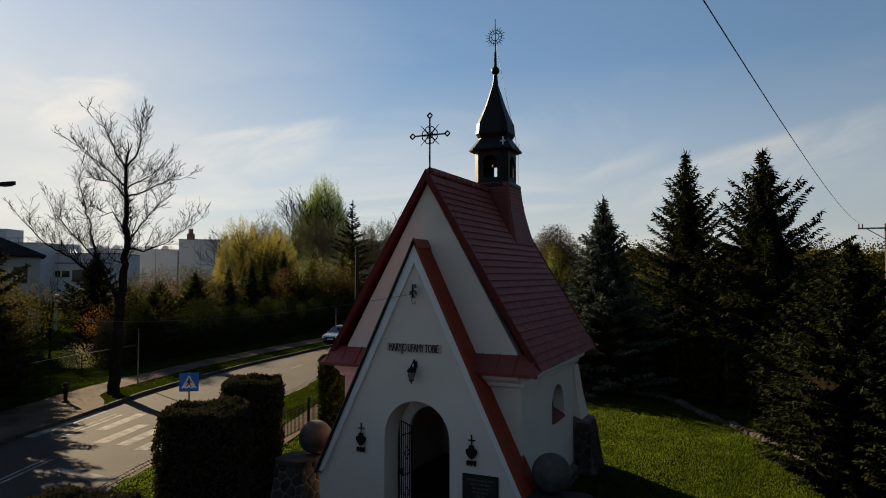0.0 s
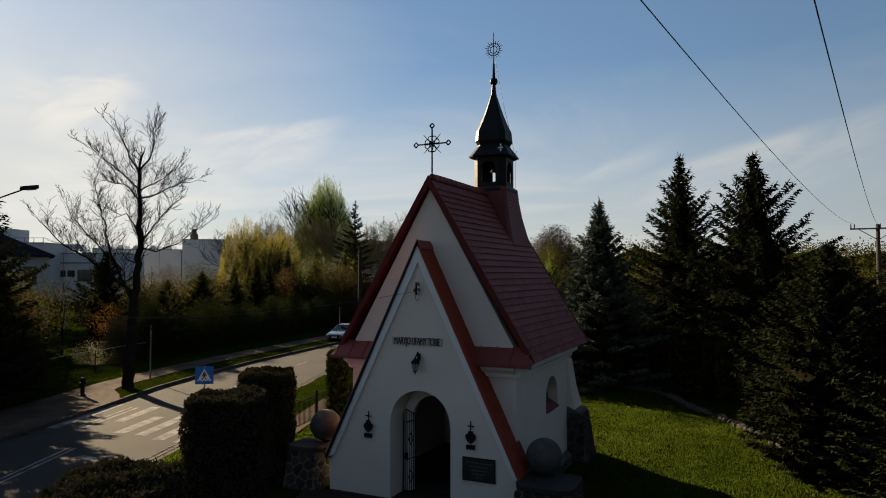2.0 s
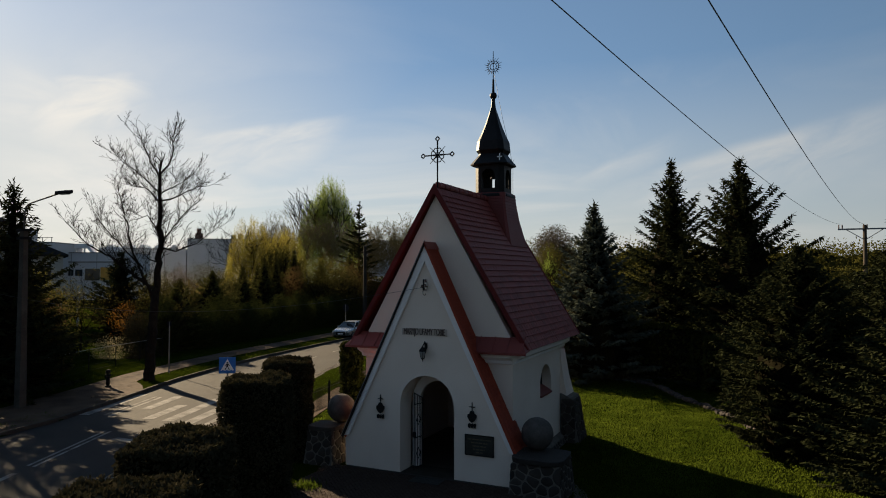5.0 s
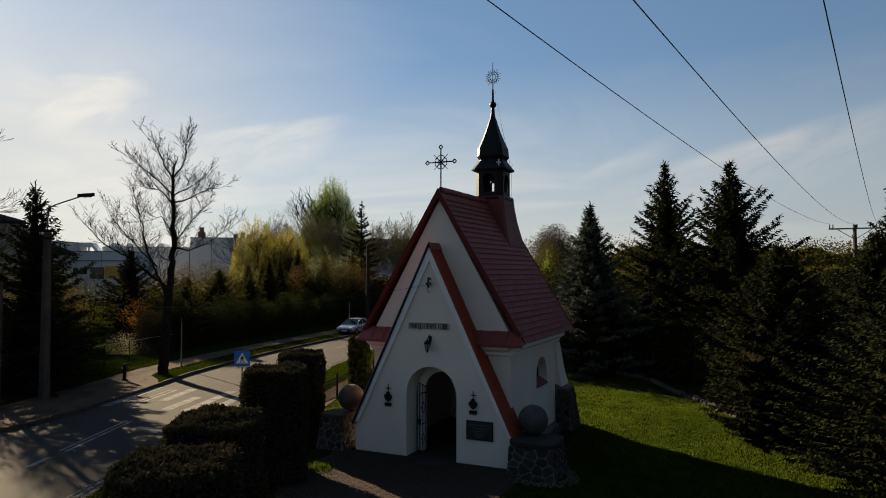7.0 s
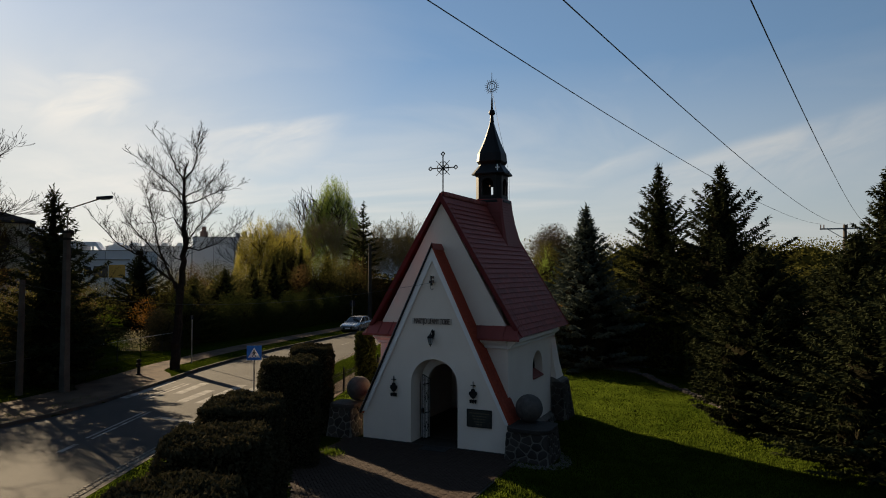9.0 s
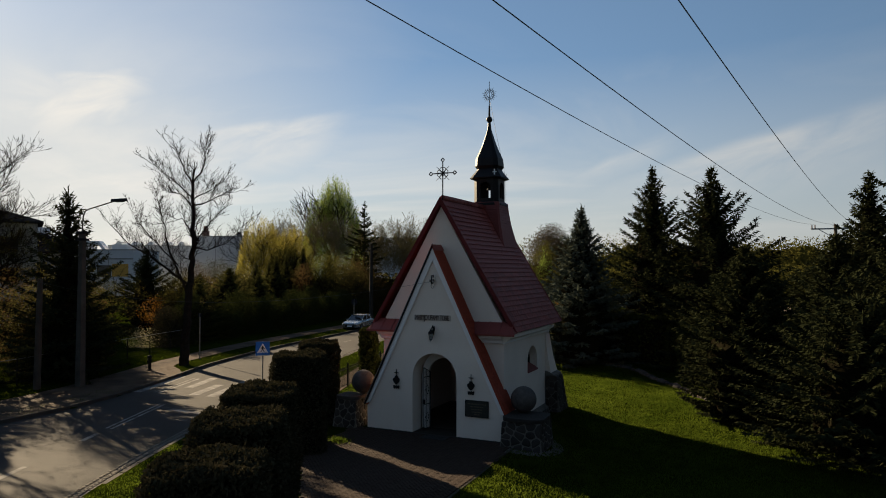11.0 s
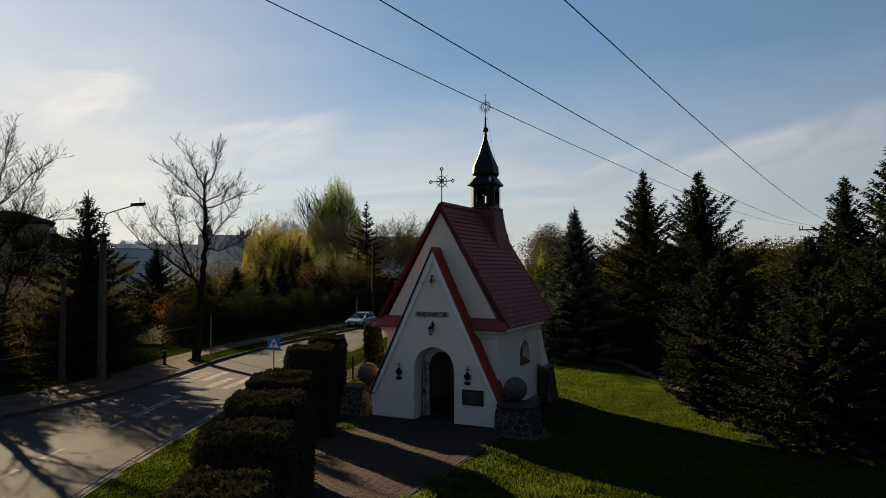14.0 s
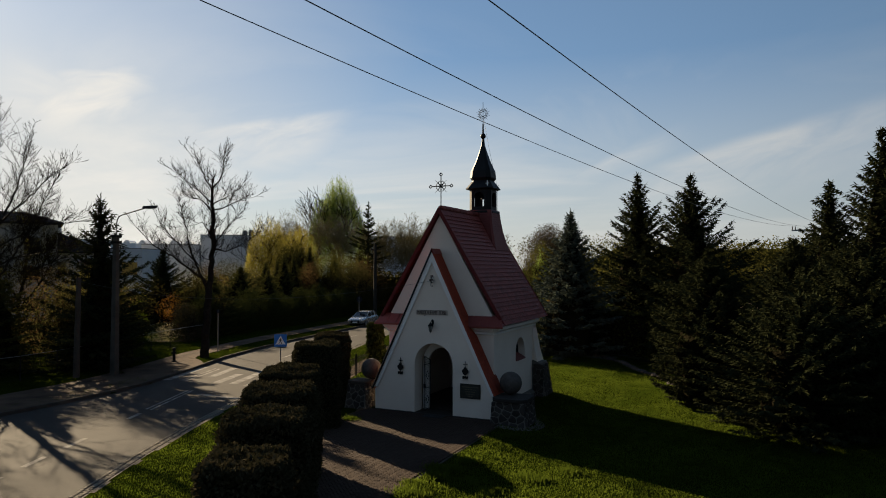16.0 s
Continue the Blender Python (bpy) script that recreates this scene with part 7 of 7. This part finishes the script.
def grass():
    """Loose blades on the lawn and the verges."""
    g = np.random.default_rng(11)
    near = lambda y: np.interp(y, [p[0] for p in NEAR], [p[1] for p in NEAR])
    far = lambda y: np.interp(y, [p[0] for p in FAR], [p[1] for p in FAR])
    X, Y = [], []
    def scatter(n, x0, x1, y0, y1, ok):
        x, y = g.uniform(x0, x1, n), g.uniform(y0, y1, n)
        left = np.interp(-y, [0.0, 2.2, 3.8, 7.8, 10.0, 16.0, 24.0], [-2.9, -2.6, -2.4, 0.5, 1.75, 5.4, 10.2]) - 0.35
        paved = (left < x) & (x < 3.05 - 0.02 * y) & (y > -24) & (y < 0)
        built = (x > -2.75) & (x < 2.9) & (y > 0) & (y < 6.8)
        k = ok(x, y) & ~paved & ~built
        X.append(x[k]); Y.append(y[k])
    scatter(290000, 3.0, 19, -13, 18, lambda x, y: x > 0)
    scatter(80000, -4, 8, 6.8, 22, lambda x, y: (x < 3.0) | (y > 18))
    scatter(190000, -11, 5.0, -20, 8, lambda x, y: (near(y) + 0.2 < x) & (x < near(y) + 5.0) & ((y < 2.6) | (x < near(y) + 2.3) | (x > near(y) + 3.5)))
    scatter(14000, -22, -8, 8, 36, lambda x, y: (near(y) + 0.3 < x) & (x < near(y) + 6) & ((x < near(y) + 2.3) | (x > near(y) + 3.5)))
    scatter(9000, -29, -19, 8.5, 45, lambda x, y: (far(y) - 2.0 < x) & (x < far(y) - 0.2))
    scatter(9000, -24, -14, -14, 4.5, lambda x, y: (far(y) - 1.5 < x) & (x < far(y) - 0.25) & (np.sin(x * 2.1) + np.sin(y * 1.7 + x) > 0.0))
    scatter(12000, -30, -18, -14, 30, lambda x, y: (far(y) - 6.5 < x) & (x < far(y) - 4.1))
    scatter(40000, -6, 32, -28, -13, lambda x, y: near(y) + 0.2 < x)
    scatter(30000, 14, 40, -13, 20, lambda x, y: x > 19)
    x, y = np.concatenate(X), np.concatenate(Y)
    z = np.array([ground_z(a, b) if a > 3.2 else 0.0 for a, b in zip(x, y)])
    z = np.where((x < far(y) - 0.2) & (x > far(y) - 4.0), 0.035, z)
    P = np.stack([x, y, z], 1)
    n = len(P)
    tuft = 0.7 + 0.9 * np.array([noise.noise((a * 0.8, b * 0.8, 5.5)) + 0.8 * noise.noise((a * 2.6, b * 2.6, 1.5)) for a, b in zip(x, y)])
    h = 0.018 + 0.034 * g.random((n, 1)) * np.clip(tuft, 0.15, 2.2)[:, None]
    d = unit(np.concatenate([g.normal(0, 0.34, (n, 2)), np.ones((n, 1))], 1)) * h
    V = unit(np.cross(d, g.normal(0, 1, (n, 3)))) * 0.0105
    tagged(part("grass", quads(P + d * 0.9, d, V), "blade"), "short sunlit green grass blades with uneven tufts", "grass", kind="stuff")


grass()
grass_tuft(-2.5, -2.2, 5)
rng = random.Random(17)
for k in range(15):
    u = rng.random()
    grass_tuft(3.25 + 3.6 * rng.random() ** 1.6, -1.6 - 7.5 * u, 50 + k)


def doormat():
    mat = thing("doormat", "dark ribbed doormat before the chapel's gate", "doormat", at=(0.25, -0.42, 0.05), rz=2)
    part("mat", Shape().box(-0.45, -0.24, 0.0, 0.45, 0.24, 0.014, taper=0.004), "tyre", mat)
    for k in range(9):
        part("rib", Shape().box(-0.43, -0.21 + k * 0.05, 0.012, 0.43, -0.19 + k * 0.05, 0.02), "tyre", mat)


doormat()


def main_tiles():
    up = Vector((-EAVE_X, 0, RIDGE - EAVE_Z))
    m = slope_matrix((EAVE_X + 0.02, ROOF_Y0, EAVE_Z - 0.02), (0, 1, 0), up)
    # rows of the nave's lit and shaded slopes
    lay_tiles(roof, m, ROOF_Y1 - ROOF_Y0, SLOPE, 0.23, 0.20, lambda x, y: True, 300, bulge=0.06, stagger=0.0)
    up2 = Vector((EAVE_X, 0, RIDGE - EAVE_Z))
    m2 = slope_matrix((-EAVE_X - 0.02, ROOF_Y1, EAVE_Z - 0.02), (0, -1, 0), up2)
    lay_tiles(roof, m2, ROOF_Y1 - ROOF_Y0, SLOPE, 0.43, 0.37, lambda x, y: True, 0)


main_tiles()


def paving():
    bed = Shape()
    ys = list(np.arange(-12.5, 0.01, 0.5))
    vs = []
    for y in ys:
        left = float(np.interp(-y, [0.0, 2.2, 3.8, 7.8, 10.0, 16.0, 24.0], [-2.9, -2.6, -2.4, 0.5, 1.75, 5.4, 10.2])) - 0.35
        right = max(3.05 + 0.02 * -y, left + 0.2)
        vs += [(left, y, 0.008), (right, y, 0.008)]
    bed.add(vs, [(2 * k, 2 * k + 1, 2 * k + 3, 2 * k + 2) for k in range(len(ys) - 1)])
    pav = tagged(part("forecourt", bed, "mortar"), "small clay-coloured pavers laid in a zigzag before the chapel", "paving", kind="structure")
    brick = Shape().box(-0.095, -0.045, 0.0, 0.095, 0.045, 0.036, taper=0.006)
    me, rest, made = None, Shape(), 0
    rng = random.Random(2)
    # zigzag bond: pairs of bricks turned at right angles, stepped
    cells = []
    for i in range(-170, 170):
        for j in range(-70, 70):
            a = (i * 0.1, j * 0.4 + (i % 4) * 0.1)
            cells.append((a[0] + 0.1, a[1] + 0.05, 0))
            cells.append((a[0] + 0.05, a[1] + 0.2, 90))
    cells.sort(key=lambda c: (c[0] - 1.5) ** 2 + (c[1] + 5.0) ** 2)
    q = 0.7071
    for x, y, r in cells:
        X, Y = q * (x - y) + 1.2, q * (x + y) - 5.5
        if Y < -13 or not on_paving(X, Y):
            continue
        mm = pose(X, Y, 0.010 + rng.uniform(-0.003, 0.003), rng.uniform(-0.8, 0.8), rng.uniform(-0.8, 0.8), 45 + r + rng.uniform(-0.8, 0.8))
        if made < 300:
            ob = part("brick", me or brick, "paver", pav)
            me = ob.data
            ob.matrix_basis = mm
            made += 1
        else:
            rest.add([mm @ Vector(p) for p in brick.v], brick.f[1:])
    tagged(part("bricks", rest, "paver", pav), kind="stuff")
    # kerb between paving and lawn
    me = None
    edge = thing("paving_edge", "narrow concrete edging between the pavers and the lawn", "edging", kind="structure")
    y = -0.2
    while y > -13:
        ob = part("edging_stone", me or Shape().box(-0.04, -0.485, -0.1, 0.04, 0.485, 0.030, taper=0.008), "old_kerb", edge)
        me = ob.data
        ob.matrix_basis = pose(3.1 + 0.02 * -y, y - 0.5, 0, 0, 0, 1.1)
        y -= 1.0


paving()


def gutter():
    """A band of small setts between the asphalt and the near kerb."""
    own = thing("gutter", "band of small grey setts along the road's edge", "gutter", kind="structure")
    base = Shape().box(-0.05, -0.075, -0.05, 0.05, 0.075, 0.02, taper=0.008)
    rest, me, made = Shape(), None, 0
    rng = random.Random(4)
    y = -14.0
    while y < 24:
        for k in range(5):
            x = CURB_N(y) - 0.07 - 0.115 * k
            mm = pose(x, y + (0.08 if k % 2 else 0), -0.10 + rng.uniform(-0.006, 0.006), rng.uniform(-2, 2), rng.uniform(-2, 2), 22 + rng.uniform(-3, 3))
            if made < 300:
                ob = part("sett", me or base, "sett", own)
                me = ob.data
                ob.matrix_basis = mm
                made += 1
            else:
                rest.add([mm @ Vector(p) for p in base.v], base.f[1:])
        y += 0.163
    tagged(part("setts", rest, "sett", own), kind="stuff")


gutter()
kerbs()
